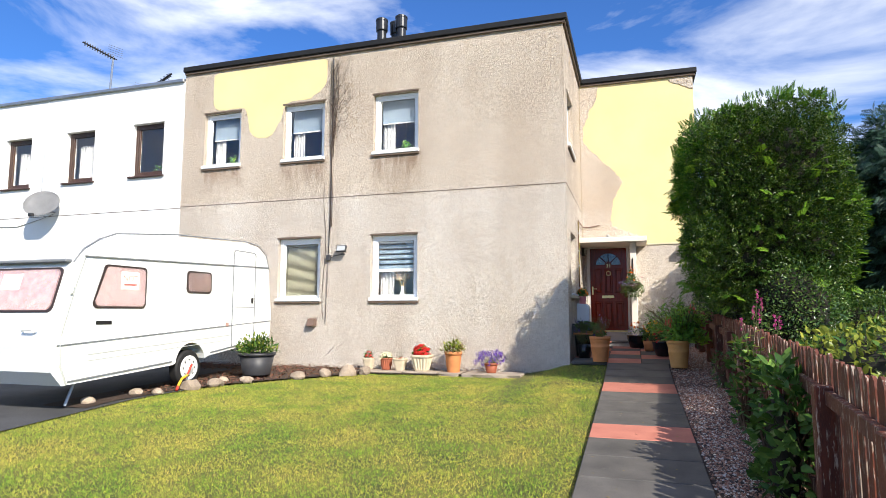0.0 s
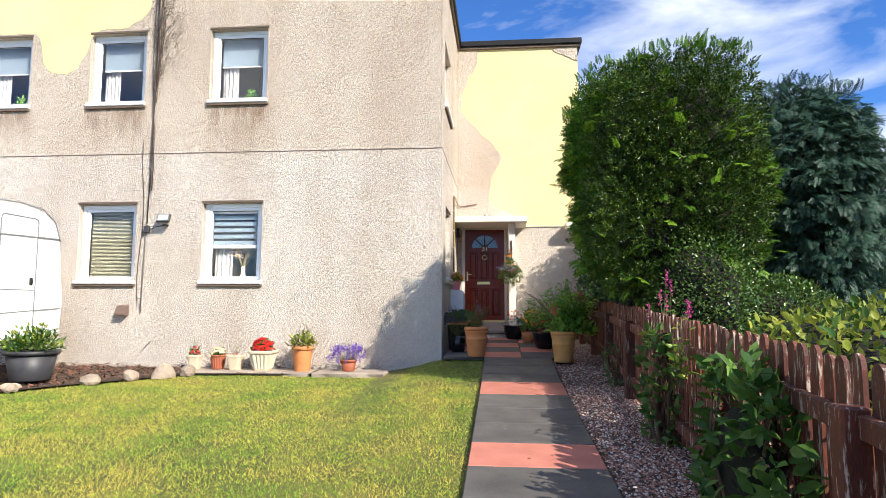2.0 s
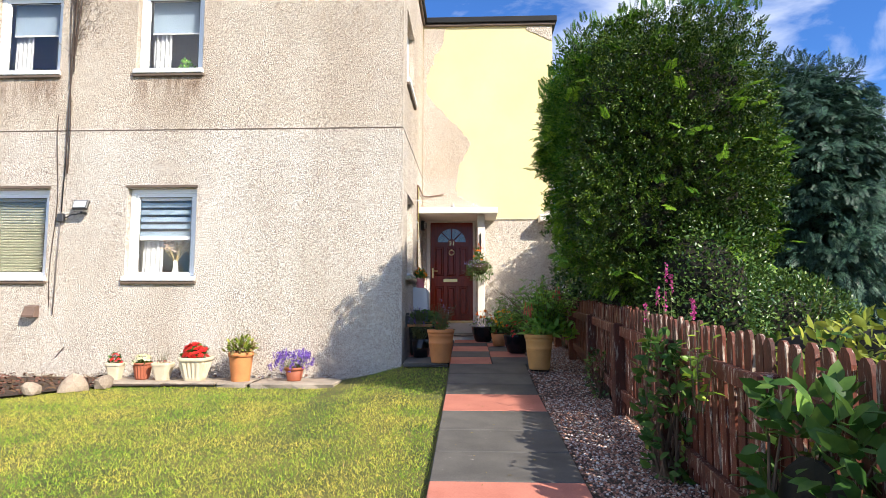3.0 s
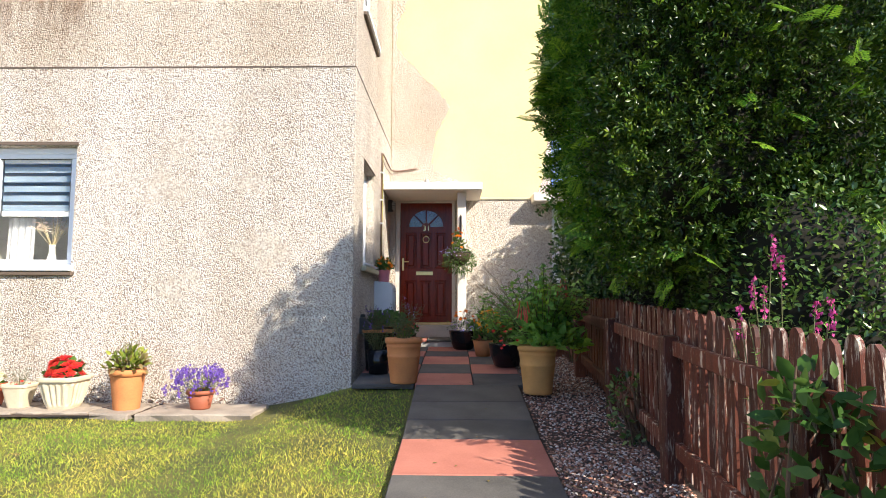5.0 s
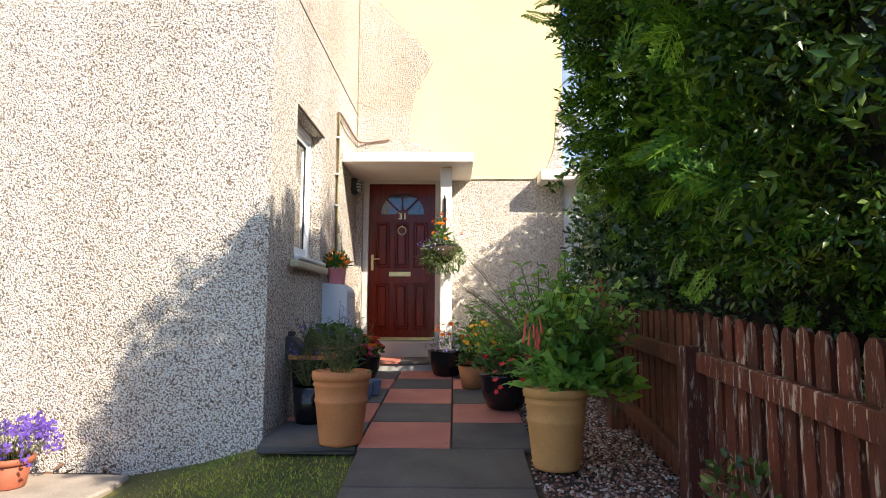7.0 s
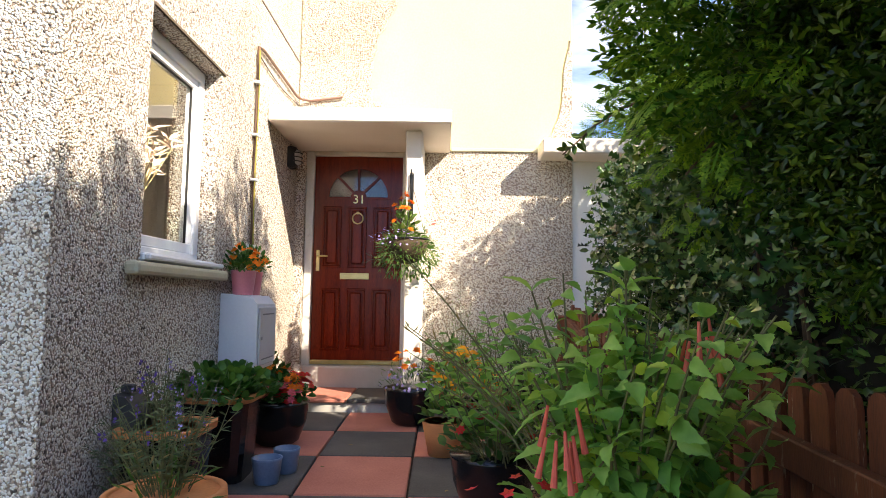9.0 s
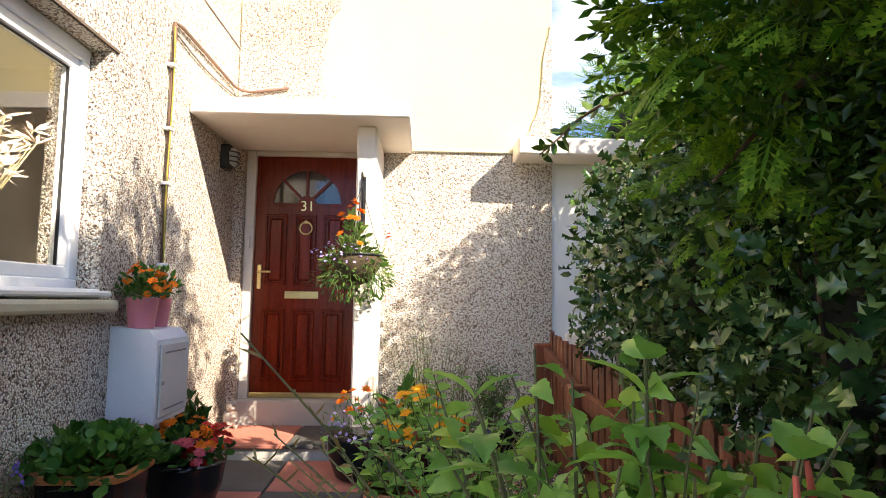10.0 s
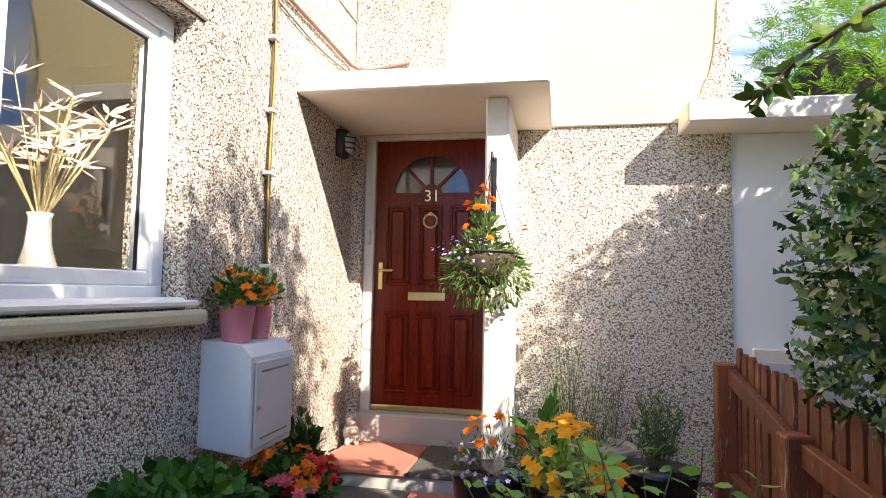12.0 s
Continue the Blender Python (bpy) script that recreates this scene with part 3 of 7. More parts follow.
# ---- windows ----
def window(name, m, w, h, frame_mat, label, depth=0.09, bar=0.065, sash=0.05, sill="brown", stone=None):
    win = tagged(thing(name, m), label, "window", "", "structure")
    d0, d1 = depth, depth + 0.07

    def ring(nm, x0, z0, x1, z1, t, y0, y1, bottom=None):
        bt = bottom or t
        for lo, hi in (((x0, y0, z0), (x1, y1, z0 + bt)), ((x0, y0, z1 - t), (x1, y1, z1)), ((x0, y0, z0 + bt), (x0 + t, y1, z1 - t)), ((x1 - t, y0, z0 + bt), (x1, y1, z1 - t))):
            part(nm, boxed(lo, hi, 0.006), frame_mat, win)
    ring("frame_bar", 0.003, 0.003, w - 0.003, h - 0.003, bar, d0, d1, bar * 1.15)
    i = bar + 0.002
    ring("sash_bar", i, i + bar * 0.15, w - i, h - i, sash, d0 + 0.012, d1 - 0.004)
    j = i + sash
    pane = part("pane", boxed((j - 0.006, d0 + 0.035, j - 0.006), (w - j + 0.006, d0 + 0.041, h - j + 0.006)), GLASS, win)
    pane.visible_shadow = False
    part("bead", boxed((j, d0 + 0.02, h - j - 0.006), (w - j, d0 + 0.034, h - j - 0.001)), RUBBER, win)
    part("bead", boxed((w - j - 0.006, d0 + 0.02, j), (w - j - 0.001, d0 + 0.034, h - j - 0.007)), RUBBER, win)
    if sill == "brown":
        part("window_sill", boxed((-0.03, -0.04, -0.045), (w + 0.03, d0 - 0.002, -0.002), 0.008), BROWNSILL, win)
        part("sill_board", boxed((-0.02, -0.055, 0.0), (w + 0.02, d0 - 0.002, 0.065), 0.008), frame_mat, win)
    elif sill == "dark":
        part("window_sill", boxed((-0.05, -0.06, -0.045), (w + 0.05, d0 - 0.002, -0.002), 0.008), frame_mat, win)
    else:
        part("sill_board", boxed((0.004, -0.02, 0.0), (w - 0.004, d0 - 0.002, 0.045), 0.012), frame_mat, win)
        part("sill_lip", boxed((-0.01, -0.055, 0.008), (w + 0.03, -0.021, 0.036), 0.008), frame_mat, win)
        part("window_sill", boxed((-0.15, -0.07, -0.066), (w + 0.08, -0.001, -0.004), 0.018, 2), stone, win)
    return win


def folds(x0, x1, y, z0, z1, waves, amp, seed=0):
    rng = random.Random(seed)
    bm = bmesh.new()
    n = waves * 8
    cols = []
    for k in range(n + 1):
        t = k / n
        x = x0 + (x1 - x0) * t
        dy = amp * math.sin(t * waves * 2 * math.pi + rng.uniform(-0.3, 0.3))
        cols.append((bm.verts.new((x, y + dy, z0)), bm.verts.new((x + 0.01, y + dy * 0.7, z1))))
    for a, b in zip(cols, cols[1:]):
        bm.faces.new((a[0], b[0], b[1], a[1]))
    bmesh.ops.solidify(bm, geom=bm.faces[:], thickness=0.004)
    return bm


for k, (a, b) in enumerate(UP):
    window("window_%d" % (k + 1), pose(a, FY, 4.47), b - a, 1.28, UPVC, "white plastic casement window with a brown sill upstairs")
    bl = thing("roller_blind", pose(a + 0.11, FY + 0.24, 4.47), "pale grey-blue roller blind half drawn in a window", "blind", "upstairs blinds")
    part("cloth", boxed((0, 0, 0.72), (b - a - 0.22, 0.006, 1.2)), BLIND, bl)
    part("bottom_bar", boxed((0, -0.006, 0.70), (b - a - 0.22, 0.012, 0.72), 0.003), UPVC, bl)
    cu = thing("curtain", pose(a + 0.1, FY + 0.30, 4.47), "white folded curtain drawn to one side of the window", "curtain", "upstairs curtains")
    part("cloth", folds(0.0, 0.27, 0.0, 0.03, 1.15, 4, 0.02, k), CURTAIN, cu, smooth=True)
for k, (a, b) in enumerate(LOW):
    window("window_%d" % (k + 4), pose(a, FY, 1.46), b - a, 1.33, UPVC, "white plastic casement window with a brown sill downstairs")
# slatted blind
a, b = LOW[0]
vb = thing("venetian_blind", pose(a + 0.1, FY + 0.22, 1.46), "beige slatted blind closed in a downstairs window", "blind")
part("head_rail", boxed((0, -0.015, 1.18), (b - a - 0.2, 0.02, 1.22), 0.004), VENETIAN, vb)
slat = mesh_of(box(bmesh.new(), (0, -0.012, -0.001), (b - a - 0.2, 0.012, 0.001), m=pose(0, 0, 0, 42)), "slat")
for k in range(46):
    put("slat", slat, VENETIAN, vb, m=pose(0, 0, 0.09 + k * 0.0235))
# striped blind
a, b = LOW[1]
zb = thing("striped_blind", pose(a + 0.1, FY + 0.2, 1.46), "roller blind with clear and pale stripes in a downstairs window", "blind")
part("head_rail", boxed((0, -0.02, 1.18), (b - a - 0.2, 0.03, 1.24), 0.008), UPVC, zb)
for k in range(5):
    part("band", boxed((0, 0, 0.66 + k * 0.105), (b - a - 0.2, 0.004, 0.725 + k * 0.105)), BLIND, zb)
part("bottom_bar", boxed((0, -0.008, 0.60), (b - a - 0.2, 0.012, 0.655), 0.006), UPVC, zb)
cu = thing("net_curtain", pose(a + 0.1, FY + 0.3, 1.46), "white net curtain gathered in the lower window corner", "curtain")
part("cloth", folds(0.0, 0.3, 0.0, 0.05, 0.6, 4, 0.02, 12), CURTAIN, cu, smooth=True)
for k, (a, b, z0, z1) in enumerate(nb_holes):
    window("window_%d" % (k + 6), pose(a, FY, z0), b - a, z1 - z0, BROWNFRAME, "dark brown framed window in the white house", depth=0.11, bar=0.07, sash=0.045, sill="dark")
    if k:
        cu = thing("curtain", pose(a + 0.14, FY + 0.3, z0), "white curtain in a brown framed window", "curtain", "neighbour's curtains")
        part("cloth", folds(0.0, 0.55, 0.0, 0.05, 1.0, 6, 0.02, 20 + k), CURTAIN, cu, smooth=True)
(y0, y1, z0, z1) = side_holes[0]
window("window_9", pose(SX, y0, z0, 0, 0, 90), y1 - y0, z1 - z0, UPVC, "large white plastic window with an olive cream stone sill", depth=0.1, bar=0.075, sash=0.06, sill="stone", stone=SILLPAINT)
(y0, y1, z0, z1) = side_holes[1]
window("window_10", pose(SX, y0, z0, 0, 0, 90), y1 - y0, z1 - z0, UPVC, "white plastic window high on the side wall", depth=0.1)
structure("trim_lintel", boxed((SX - 0.095, side_holes[0][0], 2.786), (SX + 0.012, side_holes[0][1] + 0.05, 2.80)), BROWNSILL, "brown weathered underside of the window lintel", "trim")
# one narrow brown strip above each front window
bm = bmesh.new()
for a, b in UP:
    box(bm, (a - 0.02, FY - 0.014, 5.752), (b + 0.02, FY - 0.001, 5.79), 0.004)
for a, b in LOW:
    box(bm, (a - 0.02, FY - 0.014, 2.792), (b + 0.02, FY - 0.001, 2.83), 0.004)
structure("trim_window_heads", bm, BROWNSILL, "thin brown bands over the windows", "trim")


def vase_with_dried_flowers(m, label):
    v = thing("vase", m, label, "vase")
    part("body", lathe(bmesh.new(), [(0.05, 0.0), (0.062, 0.01), (0.058, 0.05), (0.035, 0.14), (0.03, 0.22), (0.036, 0.235)], 20), VASE, v, smooth=True)
    rng = random.Random(4)
    st, pe = bmesh.new(), bmesh.new()
    for k in range(26):
        a, r = rng.uniform(0, 6.28), rng.uniform(0.06, 0.24)
        top = Vector((r * math.cos(a), r * math.sin(a) * 0.7, rng.uniform(0.38, 0.62)))
        tube(st, [(0, 0, 0.2), top * 0.5 + Vector((0, 0, 0.1)), top], 0.0025, 4)
        for j in range(8):
            d = Vector((rng.uniform(-1, 1), rng.uniform(-1, 1), rng.uniform(-0.2, 0.8))).normalized()
            s = d.orthogonal().normalized() * 0.008
            q = [pe.verts.new(c) for c in (top, top + d * 0.035 + s, top + d * 0.085, top + d * 0.035 - s)]
            pe.faces.new(q)
    part("stems", st, surf("dried_stem", (0.5, 0.4, 0.2), rough=0.9), v)
    part("petals", pe, surf("pale_petals", (0.62, 0.55, 0.40), (0.55, 0.36, 0.30), scale=14, rough=0.8, island=0.2), v)
    return v


vase_with_dried_flowers(pose(-1.40, 12.12, 1.62, 0, 0, 90) @ Matrix.Scale(1.2, 4), "white vase of pale dried flowers on the window ledge")
vase_with_dried_flowers(pose(-4.47, 11.34, 1.53), "white vase of pale flowers behind the downstairs window")
structure("shelf_window_ledge", boxed((-1.62, 11.3, 1.57), (SX - 0.18, 12.62, 1.618), 0.006), UPVC, "white window ledge inside the room", "ledge")
structure("shelf_window_ledge_front", boxed((-5.1, FY + 0.18, 1.48), (-3.95, FY + 0.45, 1.528), 0.006), UPVC, "white window ledge inside the front room", "ledge")

# ---- front door ----
DY = 14.60
door = tagged(thing("door_1", pose(-0.92, DY, 0.79)), "glossy mahogany panelled front door with a fanlight, closed", "door", "", "structure")
W, Hh = 0.84, 1.965


# leaf with a half-round light cut out
cx, cz, rad = 0.42, 2.36 - 0.79, 0.295
bm = bmesh.new()
arc = [(cx + rad * math.cos(math.pi * k / 18), cz + rad * 0.98 * math.sin(math.pi * k / 18)) for k in range(19)]
prism(bm, [(W, cz), (W, Hh), (cx, Hh), (cx, cz + rad * 0.98)] + arc[8::-1], "y", 0.0, 0.045)
prism(bm, [(cx, Hh), (0.0, Hh), (0.0, cz)] + arc[18:8:-1], "y", 0.0, 0.045)
box(bm, (0, 0, 0), (W, 0.045, cz))
part("leaf", bm, RED_DOOR, door)
for x0, x1, z0, z1 in [(0.085 + 0.24 * k, 0.085 + 0.24 * k + 0.18, 0.895, 1.48) for k in range(3)] + [(0.085 + 0.24 * k, 0.085 + 0.24 * k + 0.18, 0.12, 0.70) for k in range(3)]:
    bm = bmesh.new()
    t = 0.02
    for lo, hi in (((x0, -0.017, z0), (x1, 0.002, z0 + t)), ((x0, -0.017, z1 - t), (x1, 0.002, z1)), ((x0, -0.017, z0 + t), (x0 + t, 0.002, z1 - t)), ((x1 - t, -0.017, z0 + t), (x1, 0.002, z1 - t))):
        box(bm, lo, hi, 0.006)
    box(bm, (x0 + 0.034, -0.016, z0 + 0.034), (x1 - 0.034, 0.002, z1 - 0.034), 0.0155)
    part("panel", bm, RED_DOOR, door)
bars = bmesh.new()
for ang in (45, 90, 135):
    a = radians(ang)
    box(bars, (-0.011, -0.008, 0.06), (0.011, 0.03, rad), 0.003, m=Matrix.Translation((cx, 0, cz)) @ Matrix.Rotation(a - math.pi / 2, 4, "Y").inverted())
for k in range(18):
    a0, a1 = math.pi * k / 18, math.pi * (k + 1) / 18
    prism(bars, [(cx + r * math.cos(a), cz + r * 0.98 * math.sin(a)) for r, a in ((rad - 0.014, a0), (rad + 0.012, a0), (rad + 0.012, a1), (rad - 0.014, a1))], "y", -0.009, -0.001)
box(bars, (cx - rad - 0.012, -0.009, cz - 0.016), (cx + rad + 0.012, -0.001, cz + 0.004), 0.002)
prism(bars, [(cx + 0.075 * math.cos(math.pi * k / 10), cz + 0.07 * math.sin(math.pi * k / 10)) for k in range(11)], "y", -0.010, 0.03)
part("glazing_bars", bars, RED_DOOR, door)
for k in range(4):
    a0, a1 = math.pi * k / 4, math.pi * (k + 1) / 4
    pts = [(cx, cz)] + [(cx + rad * math.cos(a0 + (a1 - a0) * j / 5), cz + rad * 0.98 * math.sin(a0 + (a1 - a0) * j / 5)) for j in range(6)]
    pane = part("pane", prism(bmesh.new(), pts, "y", 0.016, 0.021), GLASS, door)
    pane.visible_shadow = False
put("house_number", words("31", 0.12, 0.004, "number"), BRASS, door, "brass number 31", m=pose(cx + 0.005, -0.008, cz - 0.022))
bm = bmesh.new()
tube(bm, [(cx + 0.05 * math.cos(a), -0.022, 1.365 + 0.05 * math.sin(a)) for a in np.linspace(0, 2 * math.pi, 25)], 0.007, 8)
box(bm, (cx - 0.014, -0.03, 1.405), (cx + 0.014, 0.0, 1.43), 0.004)
part("knocker", bm, BRASS, door, "round brass ring knocker", smooth=True)
bm = bmesh.new()
box(bm, (0.26, -0.008, 0.785), (0.535, 0.001, 0.845), 0.003)
box(bm, (0.285, -0.012, 0.798), (0.51, -0.008, 0.832), 0.003)
part("letter_flap", bm, BRASS, door, "brass letter plate")
bm = bmesh.new()
box(bm, (0.03, -0.010, 0.86), (0.065, 0.0, 1.06), 0.004)
tube(bm, [(0.047, -0.01, 1.0), (0.047, -0.05, 1.0), (0.065, -0.055, 1.0), (0.15, -0.055, 1.0)], 0.009, 8)
part("door_handle", bm, BRASS, door, "brass lever handle on a back plate")
part("weather_bar", boxed((0.0, -0.03, -0.012), (W, 0.0, 0.028), 0.008), BRASS, door, "gold coloured bar at the foot of the door")
fr = tagged(thing("door_frame", pose(0, 0, 0)), "grey cream painted timber frame round the front door", "door frame", "", "structure")
part("jamb", boxed((-0.998, BY + 0.06, 0.74), (-0.922, BY + 0.17, 2.798), 0.006), FRAMEPAINT, fr)
part("jamb", boxed((-0.078, BY + 0.06, 0.74), (-0.022, BY + 0.17, 2.798), 0.006), FRAMEPAINT, fr)
part("head", boxed((-0.922, BY + 0.06, 2.757), (-0.078, BY + 0.17, 2.798), 0.006), FRAMEPAINT, fr)
part("hinge", boxed((-0.985, BY + 0.035, 1.98), (-0.945, BY + 0.06, 2.08), 0.004), FRAMEPAINT, fr)
structure("threshold", boxed((-0.998, 14.46, 0.40), (-0.002, 14.76, 0.775), 0.012), CONCRETE, "pale concrete threshold step below the door", "step")
bl = thing("bulkhead_lamp", pose(SX + 0.002, 14.22, 2.65) @ Matrix.Scale(1.25, 4), "black oval wall lamp with a ribbed clear glass beside the door", "wall lamp")
part("backplate", lathe(bmesh.new(), [(0.05, -0.075), (0.062, -0.06), (0.062, 0.06), (0.05, 0.075)], 16), BLACKMETAL, bl)
lens = part("lens", lathe(bmesh.new(), [(0.02, -0.055), (0.038, -0.045), (0.042, 0.03), (0.03, 0.055)], 14), surf("milky_lamp_glass", (0.6, 0.62, 0.62), rough=0.15), bl, "pale ribbed glass", smooth=True, m=pose(0.045, 0, 0))
for z in (-0.03, 0.0, 0.03):
    part("guard_bar", tube(bmesh.new(), [(0.03 + 0.062 * math.cos(a), 0.055 * math.sin(a), z) for a in np.linspace(-1.4, 1.4, 9)], 0.004, 6), BLACKMETAL, bl)

# ---- fixtures on the side wall ----
mb = thing("meter_box", pose(SX, 12.66, 0.97), "white metal meter box with a grey door hung on the wall", "meter box")
part("body", prism(bmesh.new(), [(0.0, 0.0), (0.235, -0.03), (0.235, 0.385), (0.19, 0.435), (0.0, 0.45)], "y", 0.0, 0.40), WHITEBOX, mb)
part("door", boxed((0.237, 0.025, -0.005), (0.249, 0.385, 0.365), 0.006), GREYDOOR, mb, "pale grey door of the meter box")
for z in (0.03, 0.315):
    part("louvre", boxed((0.2495, 0.07, z), (0.252, 0.33, z + 0.009), 0.001), VANTRIM, mb)
part("lock", lathe(bmesh.new(), [(0.011, 0), (0.011, 0.008)], 12), STEEL, mb, m=pose(0.249, 0.05, 0.17, 0, 90))
cable = thing("wall_conduit", pose(0, 0, 0), "brown pipe and yellow cable clipped up the side wall", "pipe")
part("pipe", tube(bmesh.new(), [(SX + 0.02, 13.17, 1.3), (SX + 0.02, 13.17, 2.2), (SX + 0.02, 13.18, 3.24), (SX + 0.02, 13.3, 3.26), (SX + 0.02, 14.35, 3.26), (SX + 0.05, 14.44, 3.26), (-0.95, BY - 0.03, 3.26), (-0.66, BY - 0.03, 3.30)], 0.012, 8), COPPERPIPE, cable, smooth=True)
part("cable", tube(bmesh.new(), [(SX + 0.035, 13.15 + 0.012 * math.sin(z * 5), z) for z in np.linspace(1.35, 3.2, 14)], 0.0045, 6), CABLEYELLOW, cable, "green and yellow earth cable", smooth=True)
part("cable", tube(bmesh.new(), [(SX + 0.012, y, 3.18 + 0.02 * math.sin(y * 4)) for y in np.linspace(13.2, 14.4, 10)], 0.006, 6), GREYPIPE, cable, smooth=True)
for z in (1.75, 2.23, 2.56, 2.95):
    part("clip", boxed((SX + 0.001, 13.13, z), (SX + 0.045, 13.2, z + 0.02), 0.004), UPVC, cable)
pl = thing("porch_fitting", pose(-0.46, 13.85, 2.895), "small grey lamp fitting lying on top of the canopy", "fitting")
part("base", boxed((-0.06, -0.05, 0), (0.06, 0.05, 0.03), 0.008), DARKPLASTIC, pl)
part("head", lathe(bmesh.new(), [(0.03, 0.03), (0.042, 0.05), (0.04, 0.085), (0.02, 0.1)], 14), STEEL, pl, smooth=True)
fv = thing("flue_vent", pose(SX, 11.45, 0.80), "dark angled flue vent cowl on the side wall", "vent")
part("cowl", prism(bmesh.new(), [(0, 0), (0.10, 0.02), (0.12, 0.10), (0.05, 0.17), (0.0, 0.18)], "y", 0.0, 0.16), DARKPLASTIC, fv)
part("cap", boxed((0.0, 0.06, 0.18), (0.05, 0.1, 0.215), 0.005), DARKPLASTIC, fv)

# ---- fixtures on the front wall ----
fv = thing("wall_vent", pose(-6.32, FY, 1.0), "brown plastic vent cowl on the front wall", "vent")
part("cowl", prism(bmesh.new(), [(0, 0.12), (-0.07, 0.10), (-0.12, -0.02), (-0.12, -0.05), (0, -0.05)], "x", -0.08, 0.09), CARDBROWN, fv)
dp = thing("cable_run", pose(0, 0, 0), "dark conduit and cables running down the front wall", "cable")
part("conduit", tube(bmesh.new(), [(-5.93, FY - 0.03, 6.7), (-5.94, FY - 0.03, 3.66), (-5.97, FY - 0.03, 2.45)], 0.008, 8), BLACKMETAL, dp, smooth=True)
part("conduit", tube(bmesh.new(), [(-5.975, FY - 0.025, 2.45), (-6.0, FY - 0.025, 1.7), (-6.02, FY - 0.025, 1.0)], 0.008, 8), GREYPIPE, dp, smooth=True)
part("junction_box", boxed((-6.01, FY - 0.07, 2.30), (-5.92, FY - 0.002, 2.42), 0.01), DARKPLASTIC, dp)
part("cable", tube(bmesh.new(), [(-6.08 + 0.03 * math.sin(z * 3), FY - 0.012, z) for z in np.linspace(1.1, 3.9, 18)], 0.006, 6), CREEPER, dp, smooth=True)
part("cable", tube(bmesh.new(), [(-5.95, FY - 0.03, 2.34), (-5.8, FY - 0.06, 2.40), (-5.66, FY - 0.05, 2.42)], 0.008, 6), BLACKMETAL, dp, smooth=True)
fl = thing("floodlight", pose(-5.63, FY, 2.50), "small black floodlight on a bracket on the front wall", "floodlight")
part("bracket", boxed((-0.02, -0.11, -0.09), (0.02, -0.001, -0.06), 0.004), BLACKMETAL, fl)
part("housing", box(bmesh.new(), (-0.11, -0.025, -0.075), (0.11, 0.025, 0.075), 0.012, m=pose(0, -0.12, 0.03, -22)), BLACKMETAL, fl)
part("lens", box(bmesh.new(), (-0.09, -0.03, -0.055), (0.09, -0.026, 0.055), 0.002, m=pose(0, -0.12, 0.03, -22)), surf("lamp_glass", (0.5, 0.52, 0.53), rough=0.12), fl, "pale glass of the floodlight")
cr = thing("creeper", pose(0, 0, 0), "bare dark creeper stems climbing the front wall", "creeper")
rng = random.Random(11)
bm = bmesh.new()
for k in range(46):
    z = rng.uniform(4.6, 6.3)
    x = -5.9 + rng.uniform(-0.04, 0.06)
    pts = []
    for j in range(9):
        pts.append((x, FY - 0.02 - 0.03 * rng.random(), z))
        x += rng.uniform(-0.09, 0.11) + 0.03 * math.sin(k)
        z += rng.uniform(-0.02, 0.13)
        if z > 6.7:
            break
    if len(pts) > 2:
        tube(bm, pts, rng.uniform(0.0025, 0.0045), 5, 0.002)
for k in range(9):
    cx, cz, q = -5.66 + rng.uniform(-0.14, 0.12), rng.uniform(5.0, 6.4), rng.uniform(0.08, 0.2)
    tube(bm, [(cx + q * math.cos(a) * 0.8, FY - 0.03 - 0.02 * math.sin(a * 2), cz + q * math.sin(a) * 1.3) for a in np.linspace(2.2 + k, 7.2 + k, 14)], 0.0035, 5, 0.002)
part("twig_mass", bm, CREEPER, cr)["kind"] = "stuff"
bm = bmesh.new()
for k in range(6):
    tube(bm, [(-5.93 + 0.016 * (z - 3.7) * (k - 1.5) + 0.02 * math.sin(z * (2.1 + 0.4 * k) + k * 1.9), FY - 0.03 - 0.006 * k, z) for z in np.linspace(3.0 if k < 2 else 3.9 + 0.2 * k, 6.62, 22)], 0.009, 6, 0.004)
    part("stem", bm, CREEPER, cr)
    bm = bmesh.new()
bm.free()
tw = thing("wall_twig", pose(-5.86, FY, 0.45), "short dark stub of cable on the front wall", "cable")
part("stub", tube(bmesh.new(), [(-0.09, -0.01, -0.06), (-0.03, -0.03, 0.0), (0.05, -0.03, 0.09)], 0.008, 6), CREEPER, tw)

# ---- roofs: flues, aerials, dish ----
for x in (-5.50, -5.24, -5.0):
    fl = thing("roof_flue", pose(x, 12.5 + (0.25 if x == -5.24 else 0), TOP + 0.1), "dark metal flue with a banded cowl on the flat roof", "chimney", "roof flues")
    part("pipe", lathe(bmesh.new(), [(0.11, 0), (0.11, 1.0)], 20), FLUE, fl, smooth=False)
    part("cowl", lathe(bmesh.new(), [(0.135, 1.0), (0.14, 1.02), (0.14, 1.28), (0.12, 1.31)], 20), FLUE, fl)
    part("band", lathe(bmesh.new(), [(0.148, 1.25), (0.148, 1.29)], 20), FLUE, fl)


